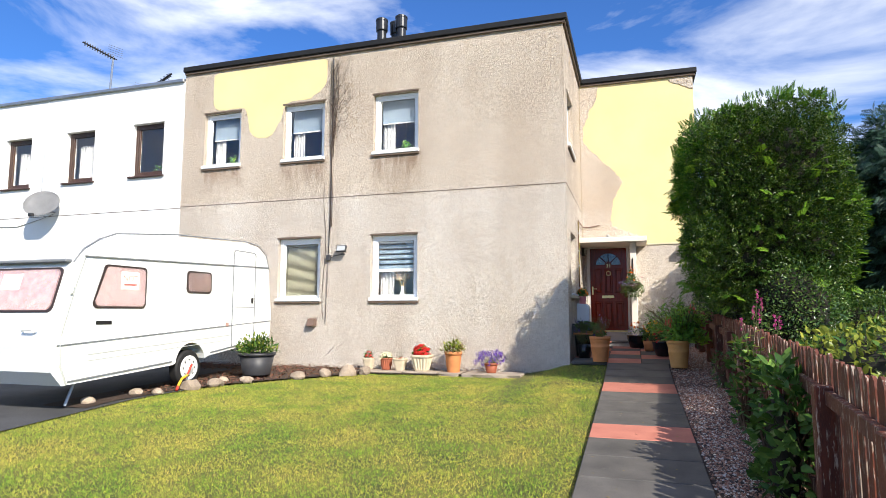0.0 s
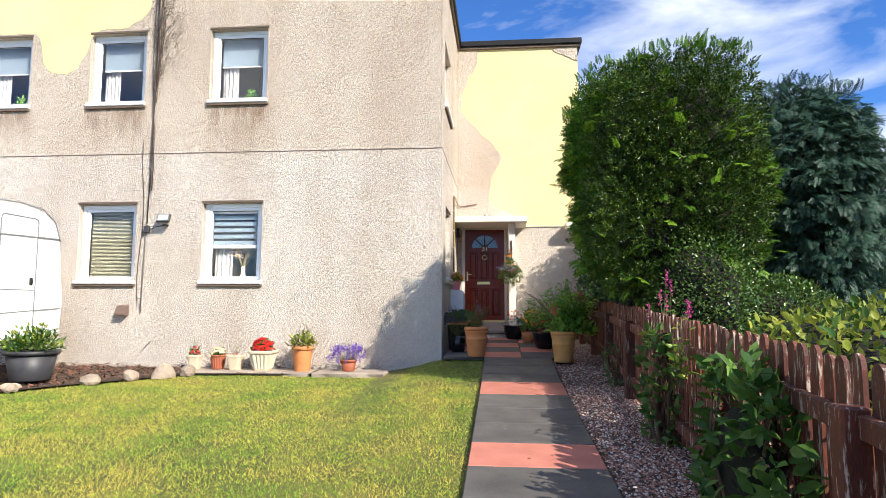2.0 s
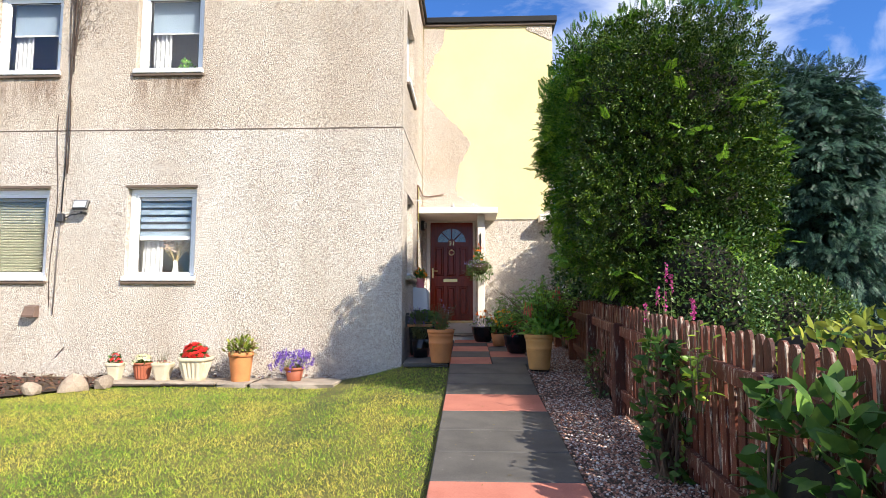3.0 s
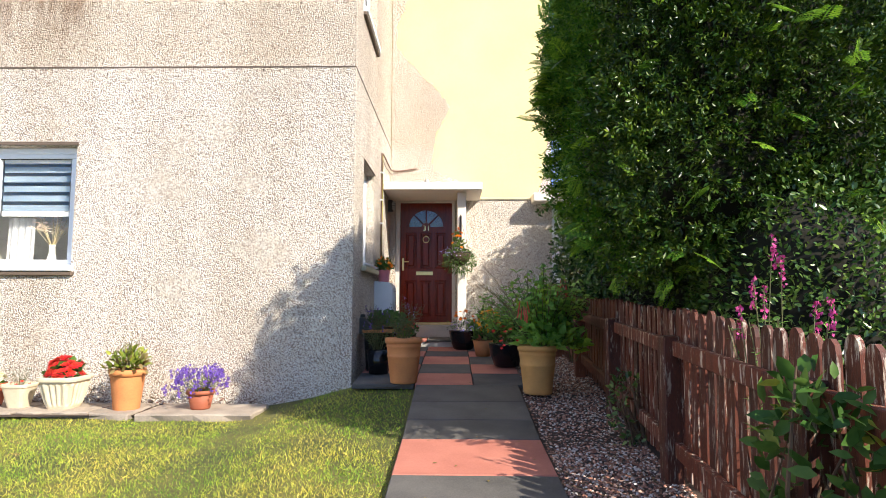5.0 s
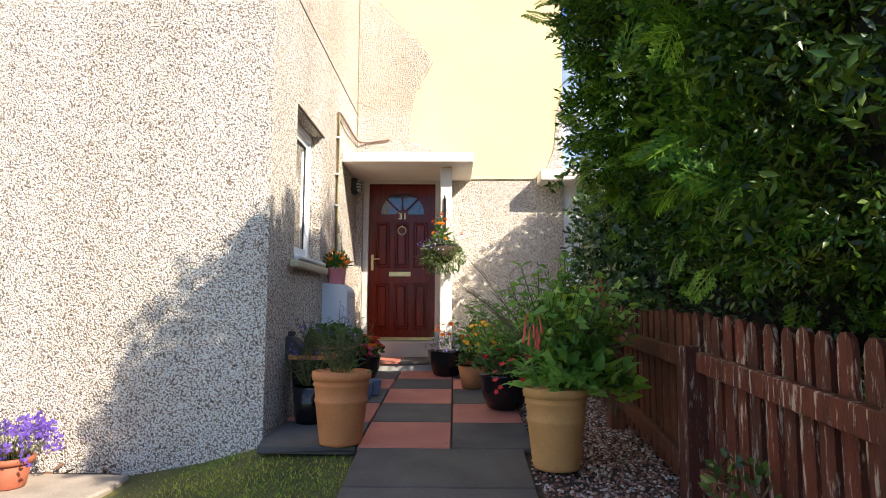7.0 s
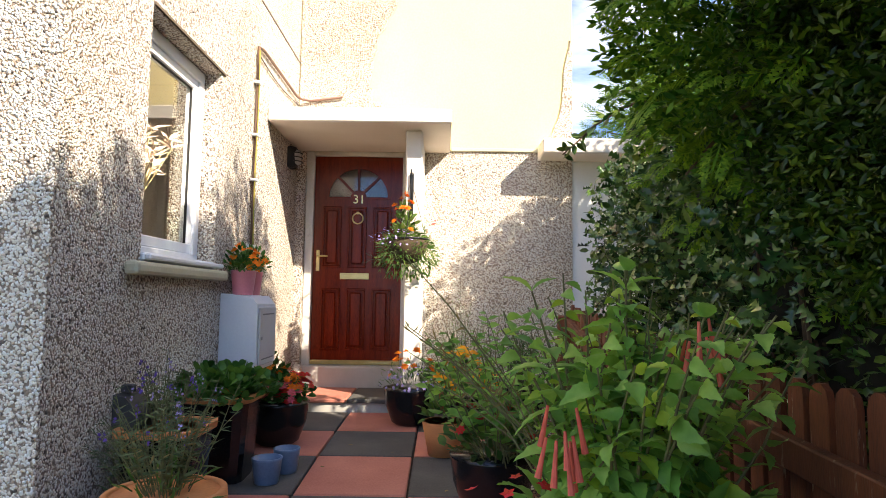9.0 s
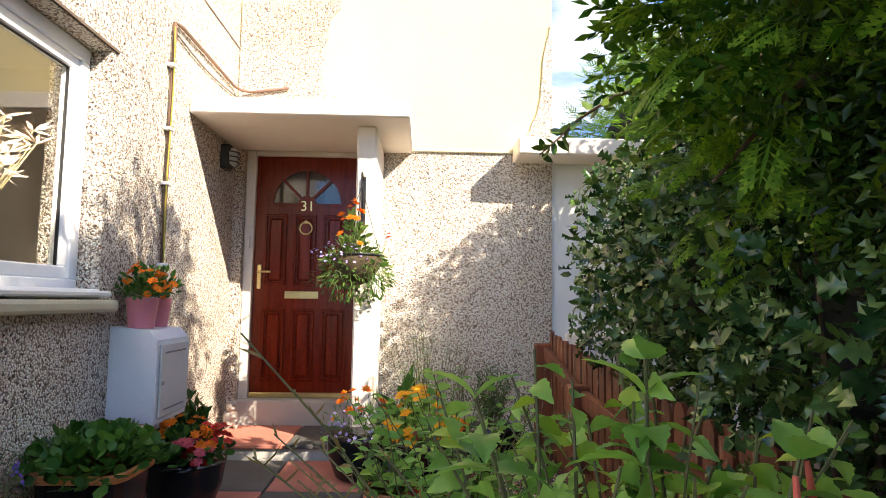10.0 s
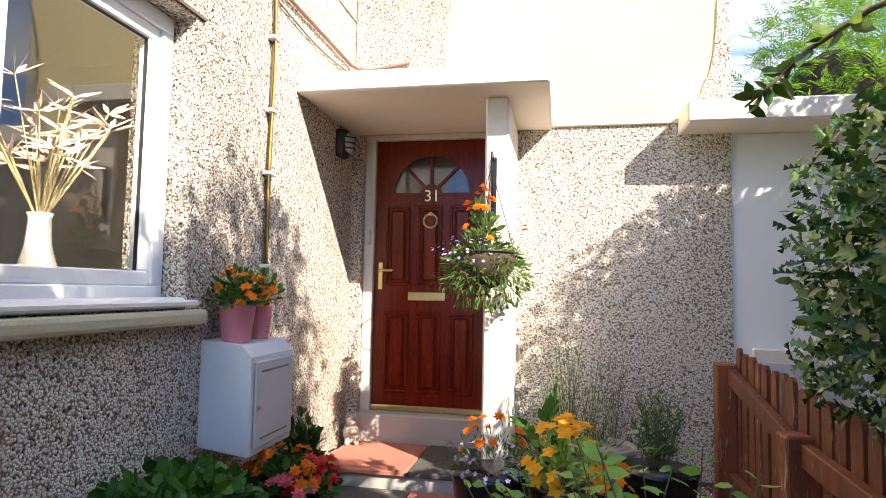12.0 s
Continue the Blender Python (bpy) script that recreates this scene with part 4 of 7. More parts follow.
def aerial(m, label, boom, elements, mast):
    a = thing("tv_aerial", m, label, "aerial")
    part("mast", tube(bmesh.new(), [(0, 0, 0), (0.03, 0, mast * 0.5), (0.1, 0, mast)], 0.032, 8), STEEL, a)
    part("boom", tube(bmesh.new(), [(0.15, 0, mast - 0.05), (-boom * 0.86, 0, mast + boom * 0.5)], 0.028, 6), BLACKMETAL, a)
    for k in range(elements):
        t = k / elements
        x, z = 0.1 - boom * 0.96 * t, mast - 0.02 + boom * 0.52 * t
        e = bmesh.new()
        tube(e, [(x, -0.14 + 0.05 * t, z), (x, 0.14 - 0.05 * t, z)], 0.018, 5)
        tube(e, [(x, 0, z - 0.07), (x, 0, z + 0.07)], 0.018, 5)
        part("element", e, BLACKMETAL, a)
    r = bmesh.new()
    for k in range(5):
        tube(r, [(0.12, -0.22, mast + 0.05 + k * 0.07), (0.24, 0.22, mast + 0.05 + k * 0.07)], 0.005, 5)
    part("reflector", r, STEEL, a)
    return a


aerial(pose(-15.35, 14.0, 6.68), "tall leaning television aerial on the white house roof", 1.35, 12, 2.5)
aerial(pose(-14.2, 14.3, 6.68, 0, 0, 180), "low television aerial on the white house roof", 1.1, 10, 1.3)
sk = thing("roof_hatch", pose(-14.4, 14.0, 6.68), "low dark roof hatch on the white house", "roof hatch")
part("body", boxed((-0.9, 0, 0), (0.6, 1.0, 0.95), 0.03), FLUE, sk)
sd = thing("satellite_dish", pose(-13.62, FY - 0.02, 3.80), "grey oval satellite dish on the white wall", "satellite dish")
bm = bmesh.new()
n = 24
rings = [[bm.verts.new((0.42 * r * math.cos(2 * math.pi * k / n), -0.1 * (1 - r * r) + 0.06, 0.36 * r * math.sin(2 * math.pi * k / n))) for k in range(n)] for r in (0.05, 0.35, 0.7, 1.0)]
for s, t in zip(rings, rings[1:]):
    for k in range(n):
        bm.faces.new((s[k], s[(k + 1) % n], t[(k + 1) % n], t[k]))
bm.faces.new(rings[0])
for v in bm.verts:
    v.co.y = -v.co.y
bmesh.ops.solidify(bm, geom=bm.faces[:], thickness=0.008)
part("reflector", bm, DISH, sd, smooth=True, m=pose(0.0, -0.28, 0.05, -24, 0, 22))
part("mount", tube(bmesh.new(), [(0.05, 0.02, -0.1), (0.05, -0.16, -0.1), (0.02, -0.25, 0.0)], 0.022, 8), STEEL, sd)
part("arm", tube(bmesh.new(), [(0.03, -0.28, -0.25), (0.12, -0.6, -0.28)], 0.014, 6), STEEL, sd)
part("receiver", boxed((0.06, -0.7, -0.31), (0.18, -0.6, -0.22), 0.02), BLACKMETAL, sd)
nc = thing("wall_cable", pose(0, 0, 0), "thin cables running over the white wall", "cable")
part("cable", tube(bmesh.new(), [(-13.98, FY - 0.012, 6.6), (-14.02, FY - 0.012, 5.2), (-14.05, FY - 0.012, 4.0)], 0.008, 5), STEEL, nc)
part("cable", tube(bmesh.new(), [(-15.8, FY - 0.012, 3.42), (-14.8, FY - 0.012, 3.38), (-14.0, FY - 0.012, 3.55), (-13.6, FY - 0.012, 3.66)], 0.008, 5), STEEL, nc)

# ---- caravan ----
VX, VB = -6.82, -8.95     # near and far side
van = thing("caravan", pose(0, 0, 0), "white touring caravan parked beside the house on a drive", "caravan")
prof = [(5.62, 0.30), (5.46, 0.48), (5.42, 0.80), (5.50, 1.2), (5.67, 1.84), (5.80, 2.02), (6.05, 2.19), (6.35, 2.29), (7.5, 2.42), (9.3, 2.52), (9.75, 2.48), (10.0, 2.33), (10.12, 2.05), (10.2, 1.2), (10.2, 0.72), (9.2, 0.60), (8.36, 0.50)]
arch = [(7.95 + 0.34 * math.cos(a), 0.42 + 0.32 * math.sin(a)) for a in np.linspace(0.15, math.pi - 0.05, 12)]
bm = bmesh.new()
prism(bm, prof + arch + [(7.55, 0.41)], "x", VB, VX)
side = [e for e in bm.edges if abs(e.verts[0].co.x - e.verts[1].co.x) < 1e-4 and max(v.co.z for v in e.verts) > 0.85]
bmesh.ops.bevel(bm, geom=side, offset=0.06, segments=3, affect="EDGES", profile=0.6)
part("body", bm, VANWHITE, van)


def rail(name, ya, yb, za, zb, h, mat, proud=0.012):
    bm = bmesh.new()
    prism(bm, [(ya, za), (yb, zb), (yb, zb + h), (ya, za + h)], "x", VX - 0.002, VX + proud)
    return part(name, bm, mat, van)


rail("awning_rail", 5.84, 10.08, 1.955, 2.10, 0.014, VANTRIM, 0.02)
rail("side_trim", 5.52, 10.16, 0.80, 1.06, 0.013, VANTRIM)
rail("skirt_trim", 5.70, 7.52, 0.335, 0.455, 0.02, VANTRIM)
rail("skirt_trim", 8.42, 10.15, 0.545, 0.75, 0.018, VANTRIM)
rail("pale_stripe", 5.9, 9.1, 0.66, 0.83, 0.012, VANSTRIPE, 0.004)
rail("pale_stripe", 5.9, 9.1, 0.58, 0.75, 0.008, VANSTRIPE, 0.004)
roof_rail = bmesh.new()
tube(roof_rail, [(VX - 0.015, y, z + 0.012) for y, z in ((5.70, 1.86), (5.84, 2.05), (6.07, 2.2), (6.35, 2.31), (7.5, 2.44), (9.3, 2.535), (9.74, 2.495), (9.99, 2.345), (10.11, 2.06))], 0.010, 6)
part("roof_trim", roof_rail, VANTRIM, van)
part("front_trim", tube(bmesh.new(), [(VX + 0.004, y, z) for y, z in ((5.86, 1.98), (5.74, 1.6), (5.62, 1.15), (5.56, 0.85), (5.58, 0.55), (5.68, 0.32))], 0.012, 6), VANSTRIPE, van)


def rounded(y0, y1, z0, z1, lean0=0.0, r=0.07, n=5):
    """Outline with round corners; lean0 shifts the low front corner."""
    out = []
    for cy, cz, a0 in ((y1 - r, z1 - r, 0), (y0 + r, z1 - r, 90), (y0 + r - lean0, z0 + r, 180), (y1 - r, z0 + r, 270)):
        for k in range(n):
            a = radians(a0 + 90 * k / (n - 1))
            out.append((cy + r * math.cos(a), cz + r * math.sin(a)))
    return out


def van_window(y0, y1, z0, z1, lean, label, sign=False):
    w = part("window", prism(bmesh.new(), rounded(y0, y1, z0, z1, lean), "x", VX - 0.001, VX + 0.012), VANSEAL, van, label)
    part("curtain", prism(bmesh.new(), rounded(y0 + 0.03, y1 - 0.03, z0 + 0.03, z1 - 0.03, lean), "x", VX + 0.0125, VX + 0.0145), PINKCLOTH if sign else surf("dim_caravan_curtain", (0.22, 0.15, 0.14), (0.12, 0.08, 0.075), scale=9, rough=0.9), w)
    p = part("pane", prism(bmesh.new(), rounded(y0 + 0.022, y1 - 0.022, z0 + 0.022, z1 - 0.022, lean), "x", VX + 0.0165, VX + 0.0195), GLASS, w)
    p.visible_shadow = False
    return w


w = van_window(6.16, 6.93, 1.28, 1.88, 0.15, "curtained caravan window with a paper sign", True)
part("sign", boxed((VX + 0.0147, 6.45, 1.55), (VX + 0.0155, 6.78, 1.80)), PAPER, w, "white paper sign reading NOT above smaller bars")
me = words("NOT", 0.12, 0.0003, "sign_words")
put("sign_words", me, INKRED, w, m=pose(VX + 0.0159, 6.615, 1.70, 0, 0, 90))
part("sign_bar", boxed((VX + 0.0156, 6.50, 1.60), (VX + 0.0162, 6.73, 1.63)), INKRED, w)
van_window(7.78, 8.38, 1.54, 1.90, 0.0, "small dark caravan side window")
# front window, laid on the sloping nose
fw = part("window", bmesh.new(), RUBBER, van, "wide front caravan window with pink curtains")
lean = math.degrees(math.atan2(0.17, 0.64))
mfront = Matrix.Translation((VX - 0.1, 5.505, 1.22)) @ Matrix.Rotation(radians(-lean), 4, "X")
for nm, inset, y0, y1, mat, par in (("seal", 0.0, -0.014, -0.001, VANSEAL, fw), ("curtain", 0.028, -0.017, -0.0145, PINKCLOTH, fw), ("pane", 0.035, -0.023, -0.019, GLASS, fw)):
    bm = bmesh.new()
    prism(bm, [(u, v) for u, v in rounded(-1.93 + inset, -0.0 - inset, 0.0 + inset, 0.60 - inset, 0, 0.08)], "y", y0, y1)
    bmesh.ops.transform(bm, matrix=mfront, verts=bm.verts)
    o = part(nm, bm, mat, par)
    if nm == "pane":
        o.visible_shadow = False
bm = bmesh.new()
box(bm, (-1.0, -0.016 - 0.002, 0.30), (-0.66, -0.0172, 0.52))
bmesh.ops.transform(bm, matrix=mfront, verts=bm.verts)
part("sign", bm, PAPER, fw, "faded white paper sign")
part("front_gutter", boxed((VB + 0.1, 5.60, 1.86), (VX - 0.03, 5.70, 1.91), 0.015), VANTRIM, van)
part("grab_handle", tube(bmesh.new(), [(VX - 0.25, 5.44, 0.98), (VX - 0.27, 5.40, 1.0), (VX - 0.45, 5.40, 1.0), (VX - 0.47, 5.44, 0.98)], 0.014, 6), VANWHITE, van)
part("grab_handle", tube(bmesh.new(), [(VX, 5.66, 1.45), (VX + 0.035, 5.66, 1.47), (VX + 0.035, 5.68, 1.56), (VX, 5.69, 1.58)], 0.012, 6), VANWHITE, van)
part("nameplate", boxed((VX, 6.08, 1.06), (VX + 0.008, 6.34, 1.11), 0.002), BLACKMETAL, van, "dark maker's badge")
part("locker_door", prism(bmesh.new(), rounded(5.62, 5.98, 0.40, 0.76), "x", VX - 0.001, VX + 0.005), VANWHITE, van)
dr = part("door", prism(bmesh.new(), rounded(8.98, 9.62, 0.62, 2.34, 0, 0.06), "x", VX - 0.001, VX + 0.008), VANWHITE, van, "white caravan door")
part("seal", tube(bmesh.new(), [(VX + 0.008, y, z) for y, z in rounded(8.97, 9.63, 0.62, 2.35, 0, 0.06) + [(9.63, 2.29)]], 0.008, 5), VANTRIM, dr)
part("handle", boxed((VX + 0.008, 9.51, 1.40), (VX + 0.03, 9.57, 1.50), 0.01), RUBBER, dr)
part("split", boxed((VX + 0.008, 8.99, 1.32), (VX + 0.011, 9.61, 1.332)), VANTRIM, dr)
part("marker_lamp", boxed((VX, 8.80, 0.98), (VX + 0.02, 8.87, 1.05), 0.006), surf("orange_lens", (0.5, 0.30, 0.24), rough=0.3), van)
whl = part("wheel", lathe(bmesh.new(), [(0.17, -0.085), (0.262, -0.08), (0.285, -0.055), (0.285, 0.055), (0.262, 0.08), (0.18, 0.085)], 32), RUBBER, van, "black tyre on a white steel rim", m=pose(VX - 0.11, 7.95, 0.335, 0, 90))
part("rim", lathe(bmesh.new(), [(0.2, 0.075), (0.195, 0.095), (0.175, 0.098), (0.16, 0.088), (0.09, 0.09), (0.07, 0.11), (0.03, 0.115)], 28), VANWHITE, whl, smooth=True)
for k in range(8):
    part("rim_slot", box(bmesh.new(), (-0.010, -0.016, 0.0), (0.010, 0.016, 0.004), 0.003, m=pose(0.128 * math.cos(k * math.pi / 4), 0.128 * math.sin(k * math.pi / 4), 0.088, 0, 0, 45 * k)), RUBBER, whl)
part("axle_box", boxed((VB + 0.3, 7.7, 0.40), (VX - 0.25, 8.2, 0.75)), VANTRIM, van)
part("steady", tube(bmesh.new(), [(VX - 0.25, 9.6, 0.62), (VX - 0.2, 9.75, 0.14)], 0.018, 6), STEEL, van)
part("steady_foot", boxed((VX - 0.26, 9.69, 0.115), (VX - 0.14, 9.81, 0.145), 0.006), STEEL, van)
part("front_steady", tube(bmesh.new(), [(VX - 0.3, 6.1, 0.36), (VX - 0.3, 5.95, 0.0)], 0.02, 6), STEEL, van)
lk = thing("wheel_clamp", pose(VX + 0.03, 7.95, 0.3), "red and yellow wheel clamp fixed to the caravan wheel", "wheel clamp")
part("arm", tube(bmesh.new(), [(0.03, -0.04, 0.10), (0.05, -0.13, -0.02), (0.09, -0.26, -0.10)], 0.016, 8), LOCKRED, lk, "red arm")
part("bar", tube(bmesh.new(), [(0.07, -0.18, -0.06), (0.12, -0.36, -0.10), (0.14, -0.46, -0.2)], 0.02, 8), LOCKYELLOW, lk, "yellow bar")
part("grip", tube(bmesh.new(), [(0.14, -0.46, -0.2), (0.16, -0.51, -0.255)], 0.02, 8), LOCKRED, lk)


# ---- leaves and scattering ----
RNG = np.random.default_rng(7)

T_LEAF = (np.array([(0, 0, 0), (.24, .3, .05), (.2, .68, .04), (0, 1, -.06), (-.2, .68, .04), (-.24, .3, .05), (0, .32, -.02), (0, .7, -.01)]),
          [(0, 1, 6), (1, 2, 7, 6), (2, 3, 7), (0, 6, 5), (6, 7, 4, 5), (7, 3, 4)])


def toothed_template(side, wide, fold, droop):
    """A broad pointed leaf with a toothed edge, folded along its midrib and bending down to the tip."""
    v, f = [], []
    n = side * 2
    for k in range(n + 1):
        t = k / n
        z = 0.06 * math.sin(math.pi * t) - droop * t * t
        w = wide * math.sin(math.pi * min(1.0, 0.06 + 0.94 * t ** 0.72)) * (1.0 if k % 2 else 0.86)
        for q in (-1.0, -0.5, 0.0, 0.5, 1.0):
            v.append((q * w, t + 0.03 * abs(q) * (k % 2), z + fold * abs(q) * w - 0.10 * w * (abs(q) == 1.0)))
    for k in range(n):
        for j in range(4):
            a = 5 * k + j
            f.append((a, a + 1, a + 6, a + 5))
    return np.array(v, float), f


T_TOOTHED = toothed_template(5, 0.29, 0.35, 0.22)
T_ROUND = (np.array([(0, 0, 0), (.36, .2, .08), (.46, .6, .06), (.2, .95, .0), (-.2, .95, .0), (-.46, .6, .06), (-.36, .2, .08), (0, .5, -.06)]),
           [(0, 1, 7), (1, 2, 7), (2, 3, 7), (3, 4, 7), (4, 5, 7), (5, 6, 7), (6, 0, 7)])
T_HOLLY = (np.array([(0, 0, 0), (0, .34, -.02), (0, .68, -.02), (0, 1.05, -.12), (.36, .22, .2), (.14, .34, .02), (.42, .52, .24), (.13, .66, .02), (.33, .9, .18), (-.36, .22, .2), (-.14, .34, .02), (-.42, .52, .24), (-.13, .66, .02), (-.33, .9, .18)]),
           [(0, 4, 5, 1), (1, 5, 6), (1, 6, 7, 2), (2, 7, 8), (2, 8, 3), (0, 1, 10, 9), (1, 11, 10), (1, 2, 12, 11), (2, 13, 12), (2, 3, 13)])
T_NARROW = (np.array([(-.05, 0, 0), (.05, 0, 0), (.07, .5, .05), (-.07, .5, .05), (0, 1, -.04)]), [(0, 1, 2, 3), (3, 2, 4)])
T_BLADE = (np.array([(-.095, 0, 0), (.095, 0, 0), (0, 1, .15)]), [(0, 1, 2)])
T_CHIP = (np.array([(-.5, -.2, 0), (.5, -.15, 0), (.45, .2, 0), (-.5, .15, 0), (0, 0, .16)]), [(0, 1, 4), (1, 2, 4), (2, 3, 4), (3, 0, 4)])


def spray_template(pairs, curl, wide):
    v, f = [], []
    for k in range(pairs):
        t = k / pairs
        z = -curl * t * t
        for s in (-1, 1):
            i = len(v)
            w = wide * (1 - 0.65 * t)
            v += [(0, t, z), (s * w * 0.5, t + 0.085, z + 0.02), (s * w, t + 0.26, z - curl * 0.2), (s * w * 0.38, t + 0.15, z)]
            f.append((i, i + 1, i + 2, i + 3))
    i = len(v)
    v += [(-.03, .82, -curl * .7), (.03, .82, -curl * .7), (0, 1.12, -curl * 1.2)]
    f.append((i, i + 1, i + 2))
    return np.array(v, float), f


T_SPRAY = spray_template(6, 0.28, 0.42)


def frond_template(pairs, curl):
    """A flat fern-like spray: side branchlets, each with a few scale-leaf fingers."""
    v, f = [], []

    def finger(b, e, w):
        dx, dy = e[0] - b[0], e[1] - b[1]
        q = math.hypot(dx, dy)
        px, py = -dy / q * w, dx / q * w
        m = (b[0] + dx * 0.6, b[1] + dy * 0.6)
        i = len(v)
        for a in ((b[0], b[1]), (m[0] + px, m[1] + py), e, (m[0] - px, m[1] - py)):
            v.append((a[0], a[1], -curl * (a[1] ** 2) - 0.3 * abs(a[0]) ** 1.5))
        f.append((i, i + 1, i + 2, i + 3))

    finger((0, 0), (0, 1.0), 0.03)
    for k in range(pairs):
        t = 0.12 + 0.8 * k / pairs
        for s in (-1, 1):
            q = 0.36 * (1 - 0.65 * t) + 0.06
            b, e = (0, t), (s * q, t + q * 0.95)
            finger(b, e, 0.03)
            for u in (0.35, 0.65):
                c = (b[0] + (e[0] - b[0]) * u, b[1] + (e[1] - b[1]) * u)
                r = 0.15 * (1 - 0.45 * u)
                finger(c, (c[0] + s * r, c[1] + r * 0.2), 0.028)
                finger(c, (c[0] + s * r * 0.1, c[1] + r), 0.028)
    return np.array(v, float), f


def sprig_template(leaves, length, wide):
    """A short twig carrying small pointed leaves in a spiral."""
    v, f = [], []
    for k in range(leaves):
        t = 0.1 + 0.85 * k / leaves
        a = 2.4 * k
        d = np.array([math.cos(a) * 0.8, 0.75, math.sin(a) * 0.8]) if k < leaves - 1 else np.array([0, 1.0, 0])
        d /= np.linalg.norm(d)
        side = np.cross(d, [math.sin(a), 0.3, -math.cos(a)])
        side /= np.linalg.norm(side)
        b = np.array([0, t, 0])
        up = np.cross(side, d) * wide * 0.35
        i = len(v)
        v += [b, b + d * length * 0.5 + side * wide - up, b + d * length, b + d * length * 0.5 - side * wide - up, b + d * length * 0.5]
        f += [(i, i + 1, i + 4), (i + 1, i + 2, i + 4), (i, i + 4, i + 3), (i + 4, i + 2, i + 3)]
    return np.array(v, float), f


T_FROND = frond_template(6, 0.22)
T_SPRIG = sprig_template(9, 0.44, 0.085)
T_DROOPFROND = frond_template(5, 0.55)


def flower_template(petals, layers, cup):
    v, f = [], []
    for q in range(layers):
        r, h = 1 - 0.28 * q, 0.16 * q
        for k in range(petals):
            a = 2 * math.pi * (k + 0.5 * q) / petals
            d = 2 * math.pi / petals * 0.48
            i = len(v)
            v += [(0, 0, h), (r * .6 * math.cos(a - d), r * .6 * math.sin(a - d), h + cup * .5), (r * math.cos(a), r * math.sin(a), h + cup), (r * .6 * math.cos(a + d), r * .6 * math.sin(a + d), h + cup * .5)]
            f.append((i, i + 1, i + 2, i + 3))
    return np.array([(x, z, y) for x, y, z in v], float), f


T_DAISY = flower_template(5, 1, 0.15)
T_POMPOM = flower_template(7, 4, 0.22)
T_PANSY = flower_template(5, 2, 0.1)


def unit(a):
    return a / np.maximum(np.linalg.norm(a, axis=1, keepdims=True), 1e-9)


def scatter(name, tmpl, pos, axis, size, material, parent=None, label="", normal=None, smooth=False):
    """One mesh of many copies of a small template: y of the template along axis, z near normal."""
    tv, tf = tmpl
    n, k = len(pos), len(tv)
    y = unit(np.asarray(axis, float))
    nn = RNG.normal(size=(n, 3)) if normal is None else np.asarray(normal, float)
    x = unit(np.cross(y, nn) + 1e-6)
    z = np.cross(x, y)
    s = np.broadcast_to(np.asarray(size, float).reshape(-1, 1, 1), (n, 1, 1))
    co = np.asarray(pos)[:, None, :] + s * (tv[None, :, 0:1] * x[:, None] + tv[None, :, 1:2] * y[:, None] + tv[None, :, 2:3] * z[:, None])
    me = bpy.data.meshes.new(name)
    idx = np.concatenate([np.array(f) for f in tf])
    tot = np.array([len(f) for f in tf])
    loops = (idx[None] + (np.arange(n) * k)[:, None]).ravel()
    totals = np.tile(tot, n)
    me.vertices.add(n * k)
    me.vertices.foreach_set("co", co.astype(np.float32).ravel())
    me.loops.add(len(loops))
    me.loops.foreach_set("vertex_index", loops.astype(np.int32))
    me.polygons.add(len(totals))
    me.polygons.foreach_set("loop_start", (np.cumsum(totals) - totals).astype(np.int32))
    if smooth:
        me.polygons.foreach_set("use_smooth", np.ones(len(totals), bool))
    me.update(calc_edges=True)
    me.validate()
    ob = put(name, me, material, parent, label)
    if n > 40:
        ob["kind"] = "stuff"
    return ob


LUMPS = RNG.normal(size=(14, 3)) * 2.2
PHASE = RNG.uniform(0, 6.28, 14)


def lump(d, f=1.0):
    return np.sin(d @ (LUMPS * f).T + PHASE).sum(1) / 5.0


def crown_points(n, c, r, square=2.0, rough=0.12, depth=(0.8, 1.03), seed_shift=0.0, low=-1.0):
    """Points on the lumpy outside of a rounded block, with outward directions."""
    d = unit(RNG.normal(size=(int(n * 1.6), 3)))
    d = d[d[:, 2] > low][:n]
    q = (np.abs(d) ** square).sum(1) ** (-1 / square)
    p = d * q[:, None]
    k = (1 + rough * lump(p + seed_shift, 1.0) + 0.4 * rough * lump(p + seed_shift, 2.7)) * RNG.uniform(*depth, len(p))
    return np.asarray(c) + p * k[:, None] * np.asarray(r), unit(d / np.asarray(r))


# Solid dark filler that stands in for the shade deep inside a crown.
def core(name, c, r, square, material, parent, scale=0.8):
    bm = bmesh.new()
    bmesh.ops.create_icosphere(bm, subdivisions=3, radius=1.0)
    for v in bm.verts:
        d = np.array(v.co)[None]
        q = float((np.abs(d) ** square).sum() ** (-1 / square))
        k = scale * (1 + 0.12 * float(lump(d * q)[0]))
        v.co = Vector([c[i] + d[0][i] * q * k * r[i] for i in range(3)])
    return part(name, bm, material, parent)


def leafmat(name, a, b, rough=0.45, island=0.3, sub=0.25, scale=3.0, spec=0.2):
    return surf(name, a, b, scale=scale, fine=30, rough=rough, bump=0.0, island=island, sub=sub, spec=spec)


